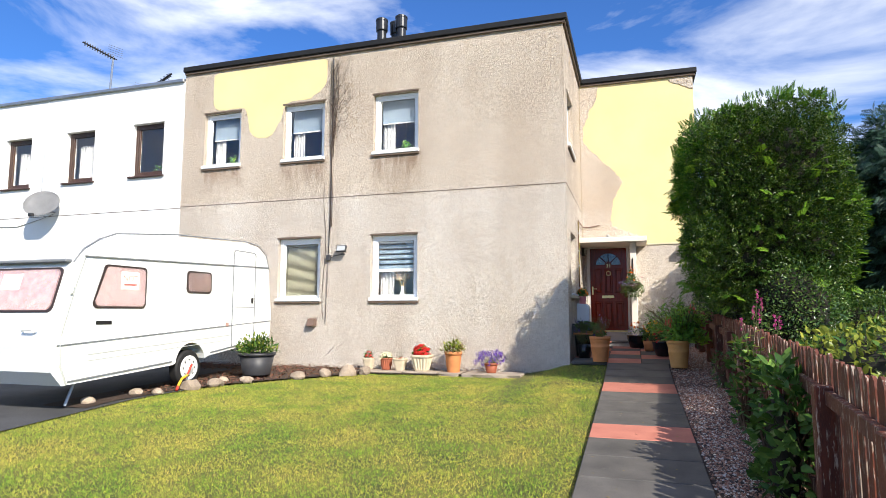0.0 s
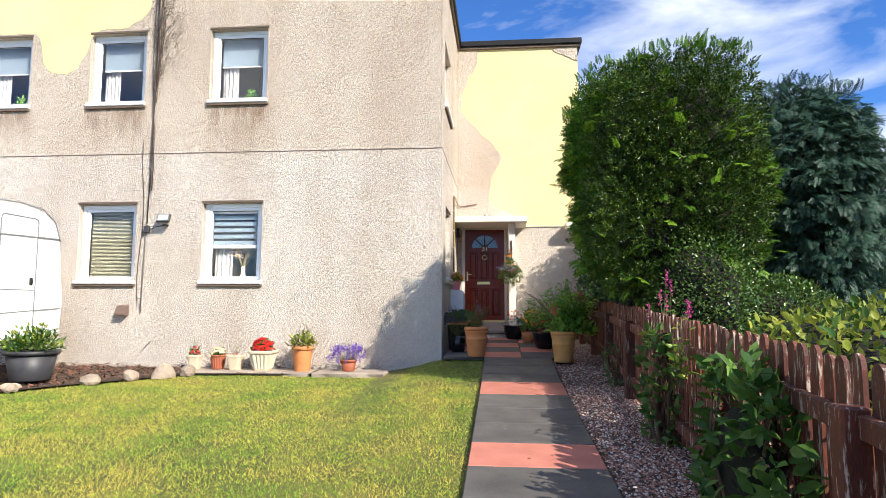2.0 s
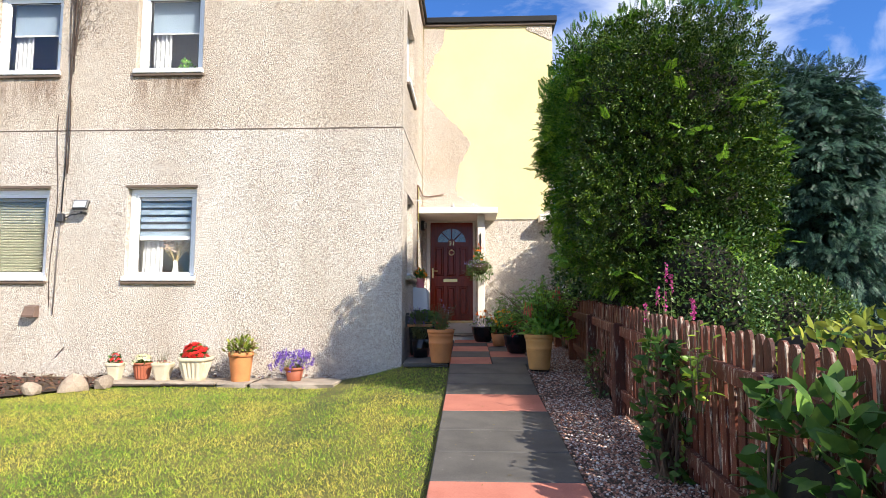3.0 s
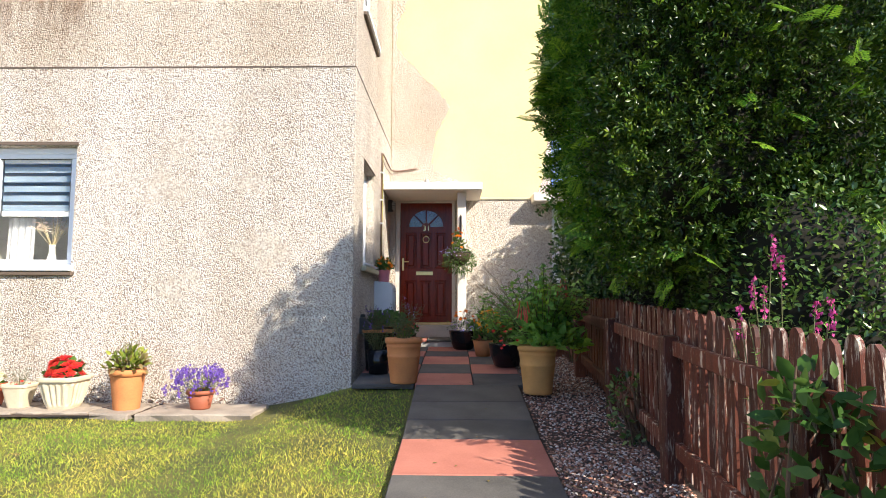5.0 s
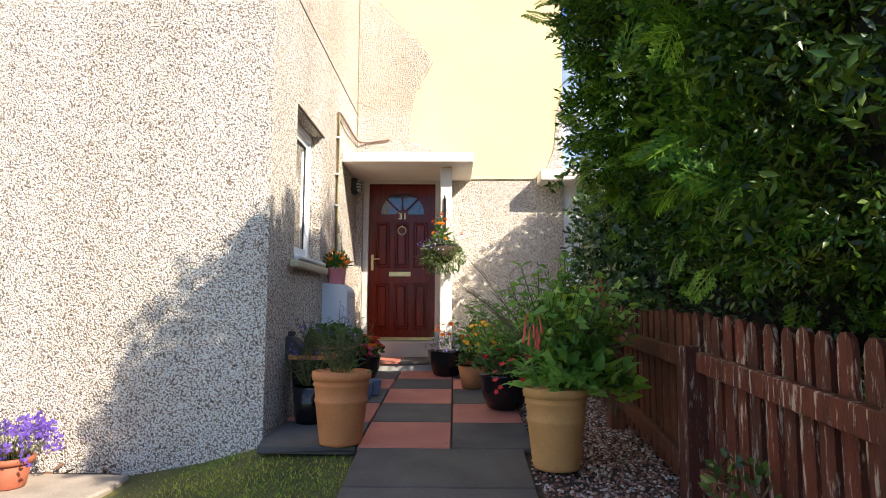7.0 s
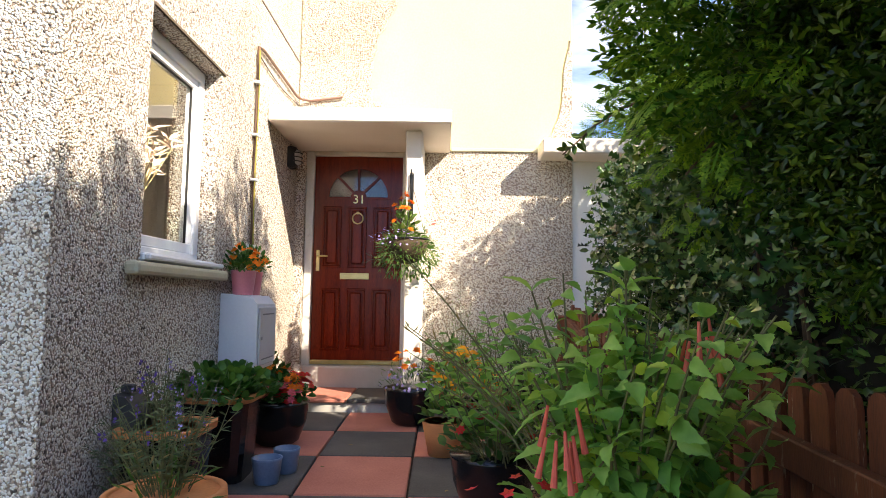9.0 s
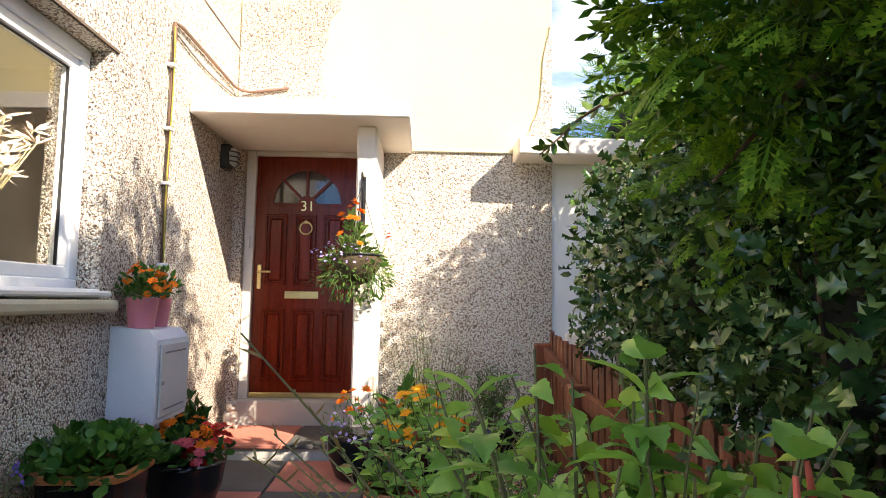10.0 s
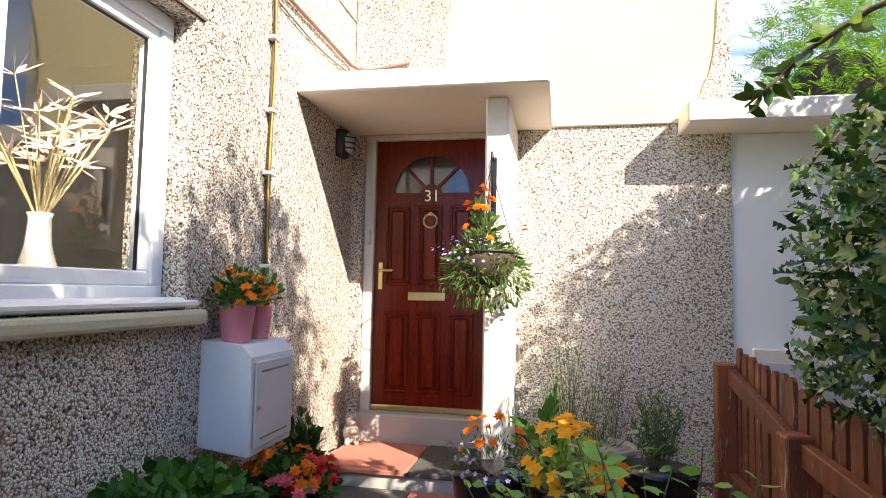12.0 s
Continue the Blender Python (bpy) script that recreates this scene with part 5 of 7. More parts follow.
CONIFER = leafmat("conifer_green", (0.088, 0.22, 0.018), (0.034, 0.10, 0.010), 0.5, 0.5, 0.3)
CONIFER_LIGHT = leafmat("conifer_fresh_green", (0.22, 0.40, 0.035), (0.10, 0.23, 0.02), 0.45, 0.35, 0.42)
CONIFER_BLUE = leafmat("blue_conifer", (0.07, 0.145, 0.10), (0.016, 0.042, 0.03), 0.5, 0.6, 0.12)
HOLLYMAT = leafmat("glossy_holly", (0.11, 0.22, 0.06), (0.03, 0.08, 0.026), 0.17, 0.65, 0.15, spec=0.6)
YEWMAT = leafmat("small_glossy_crown_leaf", (0.058, 0.122, 0.010), (0.012, 0.036, 0.005), 0.34, 0.75, 0.06, spec=0.28)
LAUREL = leafmat("glossy_dark_leaf", (0.11, 0.20, 0.035), (0.03, 0.075, 0.014), 0.28, 0.6, 0.18, spec=0.5)
PRIVET = leafmat("yellow_green_leaf", (0.34, 0.36, 0.06), (0.15, 0.22, 0.03), 0.35, 0.35, 0.3)
VINE = leafmat("mid_green_leaf", (0.09, 0.18, 0.035), (0.045, 0.11, 0.022), 0.4, 0.35, 0.25)
SAGE = leafmat("soft_green_leaf", (0.30, 0.55, 0.12), (0.15, 0.36, 0.06), 0.4, 0.35, 0.46, spec=0.4)
SAGE_YOUNG = leafmat("young_lime_leaf", (0.36, 0.52, 0.06), (0.22, 0.38, 0.04), 0.4, 0.3, 0.42, spec=0.35)
BASKETLEAF = leafmat("basket_green_leaf", (0.15, 0.24, 0.055), (0.07, 0.13, 0.03), 0.5, 0.4, 0.3)
GERANIUM = leafmat("geranium_leaf", (0.07, 0.20, 0.03), (0.03, 0.10, 0.016), 0.4, 0.4, 0.25, spec=0.35)
GREYLEAF = leafmat("grey_green_leaf", (0.12, 0.16, 0.07), (0.07, 0.10, 0.045), 0.6, 0.3, 0.2)
DRYLEAF = leafmat("straw_leaf", (0.30, 0.24, 0.09), (0.18, 0.13, 0.05), 0.7, 0.3, 0.25)
BARK = surf("brown_bark", (0.16, 0.10, 0.06), (0.08, 0.05, 0.032), scale=8, fine=60, rough=0.95, bump=0.6, dist=0.01, stretch=(1, 1, 0.3))
# Near-black colour in place of real shade between the leaves.
SHADE = surf("crown_inner_shade", (0.018, 0.015, 0.008), (0.007, 0.008, 0.004), scale=10, fine=60, rough=1.0)
STEM = surf("green_brown_stem", (0.14, 0.15, 0.05), (0.09, 0.08, 0.035), scale=20, fine=60, rough=0.7)
ORANGE = leafmat("orange_petal", (0.86, 0.28, 0.02), (0.75, 0.17, 0.015), 0.6, 0.2, 0.2)
YELLOWP = leafmat("yellow_orange_petal", (0.88, 0.46, 0.02), (0.84, 0.34, 0.02), 0.6, 0.2, 0.2)
REDP = leafmat("red_petal", (0.72, 0.045, 0.03), (0.55, 0.03, 0.02), 0.55, 0.2, 0.2)
PINKP = leafmat("pink_petal", (0.75, 0.17, 0.20), (0.62, 0.10, 0.14), 0.55, 0.2, 0.2)
MAGENTA = leafmat("magenta_petal", (0.62, 0.08, 0.28), (0.48, 0.06, 0.22), 0.55, 0.2, 0.2)
PURPLE = leafmat("violet_petal", (0.22, 0.12, 0.52), (0.16, 0.08, 0.40), 0.55, 0.25, 0.2)
LILAC = leafmat("lilac_petal", (0.45, 0.36, 0.66), (0.36, 0.28, 0.55), 0.55, 0.25, 0.2)
WHITEP = leafmat("cream_petal", (0.84, 0.80, 0.52), (0.78, 0.74, 0.44), 0.55, 0.15, 0.2)
CORAL = leafmat("coral_petal", (0.80, 0.19, 0.13), (0.68, 0.13, 0.09), 0.5, 0.2, 0.2)


# ---- trees and shrubs ----
def conifer(m_xy, zc, r, label, leafm, lightm, n, tmpl, size, square=3.2, droop=0.25, light_share=0.25):
    t = thing("conifer", pose(0, 0, 0), label, "tree")
    x, y = m_xy
    g = ground_z(x, y)
    part("trunk", tube(bmesh.new(), [(x, y, g - 0.1), (x + 0.05, y, g + 1.0), (x - 0.04, y + 0.05, zc), (x, y, zc + r[2] * 0.7)], 0.13, 10, 0.03), BARK, t)
    limbs = bmesh.new()
    rr = random.Random(int(x * 100))
    for k in range(22):
        z = zc + r[2] * rr.uniform(-0.9, 0.6)
        a = rr.uniform(0, 6.28)
        e = Vector((x + r[0] * 0.85 * math.cos(a), y + r[1] * 0.85 * math.sin(a), z + 0.25))
        tube(limbs, [(x, y, z), (Vector((x, y, z)) + e) / 2 + Vector((0, 0, -0.05)), e], 0.03, 6, 0.008)
    part("branching", limbs, BARK, t)
    c = (x, y, zc)
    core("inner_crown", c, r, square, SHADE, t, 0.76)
    p, d = crown_points(n, c, r, square, 0.12, (0.76, 1.04), x)
    p = p + d * [1, 1, 0.3] * (0.13 * np.sin(p[:, 2] * 11 + 2.0 * lump(p, 0.7)) - 0.03)[:, None]
    ax = unit(d * [1, 1, 0.55] + [0, 0, -droop + 0.3] + RNG.normal(size=p.shape) * 0.42)
    k = int(n * (1 - light_share))
    sz = RNG.uniform(0.7, 1.25, len(p)) * size
    nm = unit(np.array([0, 0, 1.0]) + RNG.normal(size=p.shape) * 0.45)
    scatter("crown", tmpl, p[:k], ax[:k], sz[:k], leafm, t, normal=nm[:k])
    scatter("outer_crown", tmpl, p[k:] + d[k:] * 0.05, ax[k:], sz[k:] * 1.1, lightm, t, "fresher green outer sprays", normal=nm[k:])
    p, d = crown_points(int(n * 0.03), c, r, square, 0.09, (1.02, 1.10), x)
    scatter("loose_spray", tmpl, p, unit(d + [0, 0, 0.5] + RNG.normal(size=p.shape) * 0.3), size * 1.2, leafm, t)
    return t


def hedge_tree():
    """The clipped tree: a block of small glossy leaves with flat conifer fronds breaking through."""
    t = thing("conifer", pose(0, 0, 0), "tall clipped dark green conifer grown through with holly", "tree")
    x, y, zc = 1.80, 9.45, 2.66
    c, r = (x, y, zc), (1.04, 1.55, 1.36)
    g = ground_z(x, y)
    part("trunk", tube(bmesh.new(), [(x + 0.2, y, g - 0.1), (x + 0.25, y, g + 1.0), (x + 0.1, y + 0.05, zc), (x, y, zc + r[2] * 0.7)], 0.13, 10, 0.03), BARK, t)
    limbs = bmesh.new()
    rr = random.Random(206)
    for k in range(26):
        z = zc + r[2] * rr.uniform(-0.8, 0.6)
        a = rr.uniform(0, 6.28)
        e = Vector((x + 0.1 + r[0] * 0.75 * math.cos(a), y + r[1] * 0.8 * math.sin(a), z + 0.25))
        tube(limbs, [(x + 0.1, y, z), (Vector((x + 0.1, y, z)) + e) / 2 + Vector((0, 0, -0.05)), e], 0.03, 6, 0.008)
    part("branching", limbs, BARK, t)
    # Dark filler for the tree's inner shade, kept back from the path side.
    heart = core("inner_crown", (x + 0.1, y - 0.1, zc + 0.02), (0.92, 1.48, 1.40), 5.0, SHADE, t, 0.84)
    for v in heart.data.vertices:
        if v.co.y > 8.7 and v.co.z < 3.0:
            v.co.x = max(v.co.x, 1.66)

    def clear(p):
        # kept trimmed back to the fence beside the path
        near = (p[:, 1] > 9.0) & (p[:, 1] < 11.3) & (p[:, 2] < 2.75)
        edge = 1.36 + RNG.uniform(0, 0.22, len(p))
        p[:, 0] = np.where(near, np.maximum(p[:, 0], edge), p[:, 0])
        return p[:, 0] > 0.4

    p, d = crown_points(36000, c, r, 5.5, 0.085, (0.78, 1.01), x)
    gap = lump(p * 2.2, 1.6)
    ok = clear(p) & (gap > RNG.uniform(-1.7, 0.5, len(p)))
    p, d = p[ok], d[ok]
    ax = unit(d * 0.8 + [0, 0, 0.35] + RNG.normal(size=p.shape) * 0.7)
    nm = unit(d + [0, 0, 0.5] + RNG.normal(size=p.shape) * 0.6)
    sz = RNG.uniform(0.6, 1.3, len(p)) * 0.085
    # Path-side sprigs get a brighter green that paints in sunlight along this edge.
    sunlit = (p[:, 0] < 1.12 + RNG.normal(size=len(p)) * 0.12) & (p[:, 1] > 8.5)
    scatter("crown", T_SPRIG, p[~sunlit], ax[~sunlit], sz[~sunlit], YEWMAT, t, "small glossy leaves", normal=nm[~sunlit])
    scatter("path_side_crown", T_SPRIG, p[sunlit], ax[sunlit], sz[sunlit], CONIFER, t, "sprigs coloured brighter green as if sunlit", normal=nm[sunlit])
    # fronds in loose tiers
    p, d = crown_points(7000, c, r, 5.5, 0.085, (0.88, 1.03), x)
    ok = clear(p) & ((lump(p * 2.6 + 5.0, 1.2) > 0.75) | (RNG.random(len(p)) < 0.04)) & (p[:, 1] < 10.6)
    p, d = p[ok], d[ok]
    ax = unit(d * [1, 1, 0.4] + [0, 0, 0.05] + RNG.normal(size=p.shape) * 0.35)
    nm = unit(np.array([0, 0, 1.0]) + d * 0.35 + RNG.normal(size=p.shape) * 0.35)
    k = int(len(p) * 0.72)
    sz = RNG.uniform(0.7, 1.3, len(p)) * 0.145
    scatter("frond", T_FROND, p[:k], ax[:k], sz[:k], CONIFER, t, "flat drooping conifer sprays", normal=nm[:k])
    scatter("young_frond", T_FROND, p[k:] + d[k:] * 0.03, ax[k:], sz[k:], CONIFER_LIGHT, t, "fresher green sprays", normal=nm[k:])
    # sprigs standing out of the top
    p, d = crown_points(2400, c, r, 5.5, 0.075, (0.98, 1.05), x)
    top = p[:, 2] > zc + r[2] * 0.82
    p, d = p[top], d[top]
    scatter("top_sprig", T_FROND, p, unit(d * 0.4 + [0, 0, 1.0] + RNG.normal(size=p.shape) * 0.35), RNG.uniform(0.08, 0.17, len(p)), CONIFER, t)
    # the looser house end of the tree, higher than the clipped part
    for c2, r2, n2 in (((1.58, 11.05, 2.75), (0.60, 0.5, 0.85), 1900), ((1.72, 10.75, 3.75), (0.66, 0.62, 0.95), 800)):
        p, d = crown_points(n2, c2, r2, 2.6, 0.15, (0.5, 1.04), 2.0)
        ax = unit(d * 0.8 + [-0.2, 0.0, 0.25] + RNG.normal(size=p.shape) * 0.5)
        scatter("end_sprig", T_SPRIG, p, ax, RNG.uniform(0.08, 0.15, len(p)), CONIFER, t, "loose green sprigs")
        p, d = crown_points(n2 // 6, c2, r2, 2.6, 0.15, (0.8, 1.06), 2.0)
        p, d = p[p[:, 0] < 2.0], d[p[:, 0] < 2.0]
        ax = unit(d + [-0.3, 0.0, -0.05] + RNG.normal(size=p.shape) * 0.4)
        nm = unit(np.array([0, -0.3, 1.0]) + RNG.normal(size=p.shape) * 0.5)
        scatter("end_young_frond", T_FROND, p, ax, RNG.uniform(0.11, 0.18, len(p)), CONIFER_LIGHT, t, "loose fresh green sprays", normal=nm)
    p, d = crown_points(46, (1.42, 11.2, 2.05), (0.26, 0.3, 0.36), 2.2, 0.15, (0.5, 1.05), 4.0)
    ax = unit([-0.55, -0.35, -0.25] + d * 0.4 + RNG.normal(size=p.shape) * 0.3)
    nm = unit(np.array([0, -0.4, 1.0]) + RNG.normal(size=p.shape) * 0.4)
    scatter("hanging_frond", T_FROND, p, ax, RNG.uniform(0.12, 0.19, len(p)), CONIFER_LIGHT, t, "bright green hanging sprays", normal=nm)
    boughs = bmesh.new()
    tube(boughs, [(1.7, 10.9, 2.3), (1.45, 11.1, 2.15), (1.25, 11.15, 1.9)], 0.016, 6, 0.005)
    for k in range(9):
        e = Vector((1.72 + rr.uniform(-0.5, 0.4), 10.8 + rr.uniform(-0.3, 0.35), rr.uniform(3.1, 4.5)))
        tube(boughs, [(1.9, 10.2, 1.6 + 0.12 * k), (1.85, 10.5, e.z - 0.7), e], 0.025, 6, 0.006)
    part("bough", boughs, BARK, t)
    # a few pale fresh shoots
    p, d = crown_points(150, c, r, 5.5, 0.075, (1.0, 1.06), x)
    p2 = p[clear(p) & (p[:, 2] < 3.4)]
    scatter("pale_shoot", T_FROND, p2, unit(RNG.normal(size=p2.shape) * 0.4 + [-0.2, -0.9, 0.15]), RNG.uniform(0.14, 0.22, len(p2)), CONIFER_LIGHT, t, normal=unit(np.array([0, 0, 1.0]) + RNG.normal(size=p2.shape) * 0.3))


hedge_tree()
conifer((4.5, 11.6), 2.5, (1.0, 1.5, 2.05), "broad blue-green conifer with drooping sprays", CONIFER_BLUE, CONIFER_BLUE, 15000, T_DROOPFROND, 0.17, 2.4, 0.5, 0.15)
conifer((4.9, 20.6), 3.2, (1.7, 1.5, 3.0), "bright green conifer beyond the outhouse roof", CONIFER_LIGHT, CONIFER_LIGHT, 5000, T_SPRAY, 0.26, 2.4)


def shrub(name, c, r, label, category, mats, n, tmpl, size, square=2.4, rough=0.14, inner=True, up=0.3, flop=0.6, depth=(0.72, 1.05), scale=0.78, second=None):
    s = thing(name, pose(0, 0, 0), label, category)
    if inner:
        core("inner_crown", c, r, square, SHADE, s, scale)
    st = bmesh.new()
    rr = random.Random(int(abs(c[0] * 77 + c[1] * 31)))
    g = ground_z(c[0], c[1])
    for k in range(16):
        a, q = rr.uniform(0, 6.28), rr.uniform(0.3, 0.95)
        e = Vector((c[0] + r[0] * q * math.cos(a), c[1] + r[1] * q * math.sin(a), c[2] + r[2] * rr.uniform(-0.2, 0.9)))
        b = Vector((c[0] + rr.uniform(-0.1, 0.1), c[1] + rr.uniform(-0.1, 0.1), g - 0.02))
        tube(st, [b, (b + e) / 2 + Vector((rr.uniform(-0.1, 0.1), rr.uniform(-0.1, 0.1), 0.1)), e], 0.012, 5, 0.004)
    part("stalk", st, BARK, s)["kind"] = "stuff"
    share = np.cumsum([w for _, w in mats]) * n
    at = 0
    p, d = crown_points(n, c, r, square, rough, depth, c[1])
    keep = p[:, 2] > g + 0.02
    p, d = p[keep], d[keep]
    ax = unit(d + [0, 0, up] + RNG.normal(size=p.shape) * flop)
    nm = unit(d + [0, 0, 0.6] + RNG.normal(size=p.shape) * 0.5)
    sz = RNG.uniform(0.65, 1.25, len(p)) * size
    for k, ((mt, w), e) in enumerate(zip(mats, share)):
        e = min(int(e), len(p))
        scatter("leaves", second if second and k else tmpl, p[at:e], ax[at:e], sz[at:e], mt, s, normal=nm[at:e])
        at = e
    return s


shrub("holly_bush", (2.32, 12.1, 1.76), (0.98, 1.3, 0.72), "dense glossy dark green holly bush leaning over the fence", "bush", [(HOLLYMAT, 0.55), (LAUREL, 0.45)], 21000, T_HOLLY, 0.058, flop=1.0, scale=0.66, depth=(0.66, 1.06), rough=0.13, second=T_LEAF)
shrub("holly_tree", (3.0, 12.95, 2.75), (0.84, 0.9, 1.22), "tall dark holly tree standing behind the fence", "tree", [(LAUREL, 0.7), (HOLLYMAT, 0.3)], 11000, T_LEAF, 0.06, square=2.0, flop=0.9, scale=0.72, second=T_HOLLY)
shrub("holly_bush", (1.72, 11.0, 1.52), (0.42, 0.55, 0.48), "spiny glossy holly sprays leaning over the fence top", "bush", [(HOLLYMAT, 1.0)], 1300, T_HOLLY, 0.062, flop=1.0, scale=0.55, depth=(0.6, 1.08), rough=0.16)
shrub("laurel_bush", (2.0, 10.3, 1.28), (0.55, 1.3, 0.6), "dark small-leaved bush filling the fence foot below the conifer", "bush", [(LAUREL, 1.0)], 9000, T_LEAF, 0.042, flop=0.9)
shrub("laurel_bush", (1.98, 8.35, 1.25), (0.55, 0.75, 0.72), "glossy small-leaved dark bush below the conifer", "bush", [(LAUREL, 0.75), (VINE, 0.25)], 11000, T_LEAF, 0.038, flop=0.9)
shrub("laurel_bush", (3.1, 9.2, 0.95), (0.7, 0.7, 0.6), "glossy dark bush between the two conifers", "bush", [(LAUREL, 1.0)], 9000, T_LEAF, 0.042, flop=0.9, scale=0.55)
shrub("privet_hedge", (2.05, 5.6, 0.45), (0.72, 1.75, 0.72), "yellow-green leafy hedge behind the fence", "hedge", [(PRIVET, 0.7), (VINE, 0.3)], 8500, T_LEAF, 0.068, flop=0.9, rough=0.2)
shrub("privet_hedge", (2.5, 2.6, 0.35), (0.9, 1.5, 0.7), "leafy green hedge behind the fence", "hedge", [(PRIVET, 0.6), (VINE, 0.4)], 5500, T_LEAF, 0.07, flop=0.9, rough=0.2)
shrub("climbing_shrub", (1.08, 4.78, 0.22), (0.17, 0.50, 0.62), "broad-leaved climber spilling over the fence onto gravel", "climber", [(VINE, 0.75), (SAGE, 0.25)], 900, T_LEAF, 0.10, flop=0.8, scale=0.6)
shrub("climbing_shrub", (1.16, 6.75, 0.42), (0.13, 0.26, 0.62), "leafy climber growing up the fence", "climber", [(VINE, 0.8), (PRIVET, 0.2)], 420, T_LEAF, 0.085, inner=False, flop=0.8)
shrub("climbing_shrub", (1.22, 9.2, 0.42), (0.12, 0.22, 0.28), "small leafy sucker growing through the fence foot", "climber", [(LAUREL, 1.0)], 170, T_LEAF, 0.05, inner=False, flop=0.9)
shrub("golden_bush", (7.6, 12.5, 0.8), (1.3, 1.2, 0.85), "golden yellow leafy bush in the next garden", "bush", [(PRIVET, 0.7), (DRYLEAF, 0.3)], 2600, T_LEAF, 0.09, flop=0.8)
shrub("garden_hedge", (10.5, 15.5, 0.8), (3.0, 1.6, 1.1), "green hedge further along the gardens", "hedge", [(VINE, 0.7), (PRIVET, 0.3)], 3000, T_LEAF, 0.14, flop=0.8)
shrub("garden_tree", (14.5, 22.0, 3.0), (2.6, 2.4, 2.4), "distant leafy green tree", "tree", [(VINE, 0.7), (SAGE, 0.3)], 3500, T_LEAF, 0.22, flop=0.8)

# a bare-ended holly branch reaching out towards the house
br = thing("holly_branch", pose(0, 0, 0), "holly branch with a few leaves reaching out above the fence", "branch")
path = [Vector(p) for p in ((1.75, 11.7, 2.5), (1.5, 12.0, 2.52), (1.32, 12.2, 2.50), (1.18, 12.3, 2.42), (1.09, 12.3, 2.33), (1.0, 12.3, 2.25))]
part("twig", tube(bmesh.new(), path, 0.012, 6, 0.004), BARK, br)
pp, aa = [], []
for a, b in zip(path, path[1:]):
    for k in range(9):
        q = a.lerp(b, k / 9)
        pp.append(q)
        aa.append(((b - a).normalized() * 0.7 + Vector(RNG.normal(size=3)) * 0.9)[:])
scatter("leaves", T_LEAF, np.array(pp), np.array(aa), RNG.uniform(0.06, 0.09, len(pp)), LAUREL, br)


# ---- plants in pots and in the ground ----
def stem_plant(parent, base, n, spread, height, leaf, leafm, per, tmpl=T_LEAF, lean=0.25, young=None, seed=1, size_top=0.5, stem_r=0.004, start=0.15, squash=1.0):
    """Upright stems with leaves along them; gives back the tips."""
    rr = np.random.default_rng(seed)
    st = bmesh.new()
    P, A, S, tips = [], [], [], []
    for k in range(n):
        a, q = rr.uniform(0, 6.28), math.sqrt(rr.uniform(0, 1))
        h = height * rr.uniform(0.65, 1.05) * (1 - 0.25 * q)
        tight = squash < 1 and math.cos(a) < 0 and math.sin(a) < 0.35
        qx = q * (squash if tight else 1.0)
        if tight:
            h *= 1 - 0.4 * q * abs(math.cos(a))
        b = Vector(base) + Vector((0.25 * spread * q * math.cos(a), 0.25 * spread * q * math.sin(a), 0))
        e = Vector(base) + Vector((spread * qx * math.cos(a), spread * q * math.sin(a), h))
        mid = (b + e) / 2 + Vector((0, 0, h * 0.08)) + Vector((rr.uniform(-1, 1), rr.uniform(-1, 1), 0)) * spread * 0.12
        pts = [b, b.lerp(mid, 0.6) + (mid - b.lerp(e, 0.5)) * 0.3, mid, mid.lerp(e, 0.5) + Vector((0, 0, h * 0.03)), e]
        tube(st, pts, stem_r, 5, stem_r * 0.5)
        tips.append(np.array(e))
        for j in range(per):
            t = start + (1 - start) * (j + rr.uniform(0, 0.8)) / per
            i = min(int(t * 4), 3)
            p = pts[i].lerp(pts[i + 1], t * 4 - i)
            az = 2.4 * j + rr.uniform(-0.4, 0.4)
            P.append(p)
            A.append((math.cos(az), math.sin(az), rr.uniform(-0.35, 0.45) + lean))
            S.append(leaf * (1 - (1 - size_top) * t) * rr.uniform(0.75, 1.2))
    part("stalk", st, STEM, parent)["kind"] = "stuff"
    P, A, S = np.array([tuple(p) for p in P]), np.array(A), np.array(S)
    nm = unit(np.array([0, 0, 1.0]) + rr.normal(size=P.shape) * 0.65)
    A[:, 2] -= 0.18
    if young is None:
        scatter("leaves", tmpl, P, A, S, leafm, parent, normal=nm)
    else:
        pick = rr.random(len(P)) < 0.25
        scatter("leaves", tmpl, P[~pick], A[~pick], S[~pick], leafm, parent, normal=nm[~pick], smooth=True)
        scatter("young_leaves", tmpl, P[pick], A[pick], S[pick] * 0.8, young, parent, "lime young leaves", normal=nm[pick], smooth=True)
    return np.array(tips)


def tuft(parent, base, r, n, size, mat, tmpl=T_LEAF, name="leaves", up=0.4, flat=0.8, seed=1):
    rr = np.random.default_rng(seed)
    d = unit(rr.normal(size=(n, 3)) + [0, 0, 0.35])
    d[:, 2] = np.abs(d[:, 2])
    p = np.asarray(base) + d * np.asarray(r) * rr.uniform(0.35, 1.0, (n, 1))
    return scatter(name, tmpl, p, d + [0, 0, up] + rr.normal(size=p.shape) * 0.45, rr.uniform(0.7, 1.25, n) * size, mat, parent, normal=unit(d * 0.5 + [0, 0, flat] + rr.normal(size=p.shape) * 0.3))


FLOWERS = {}


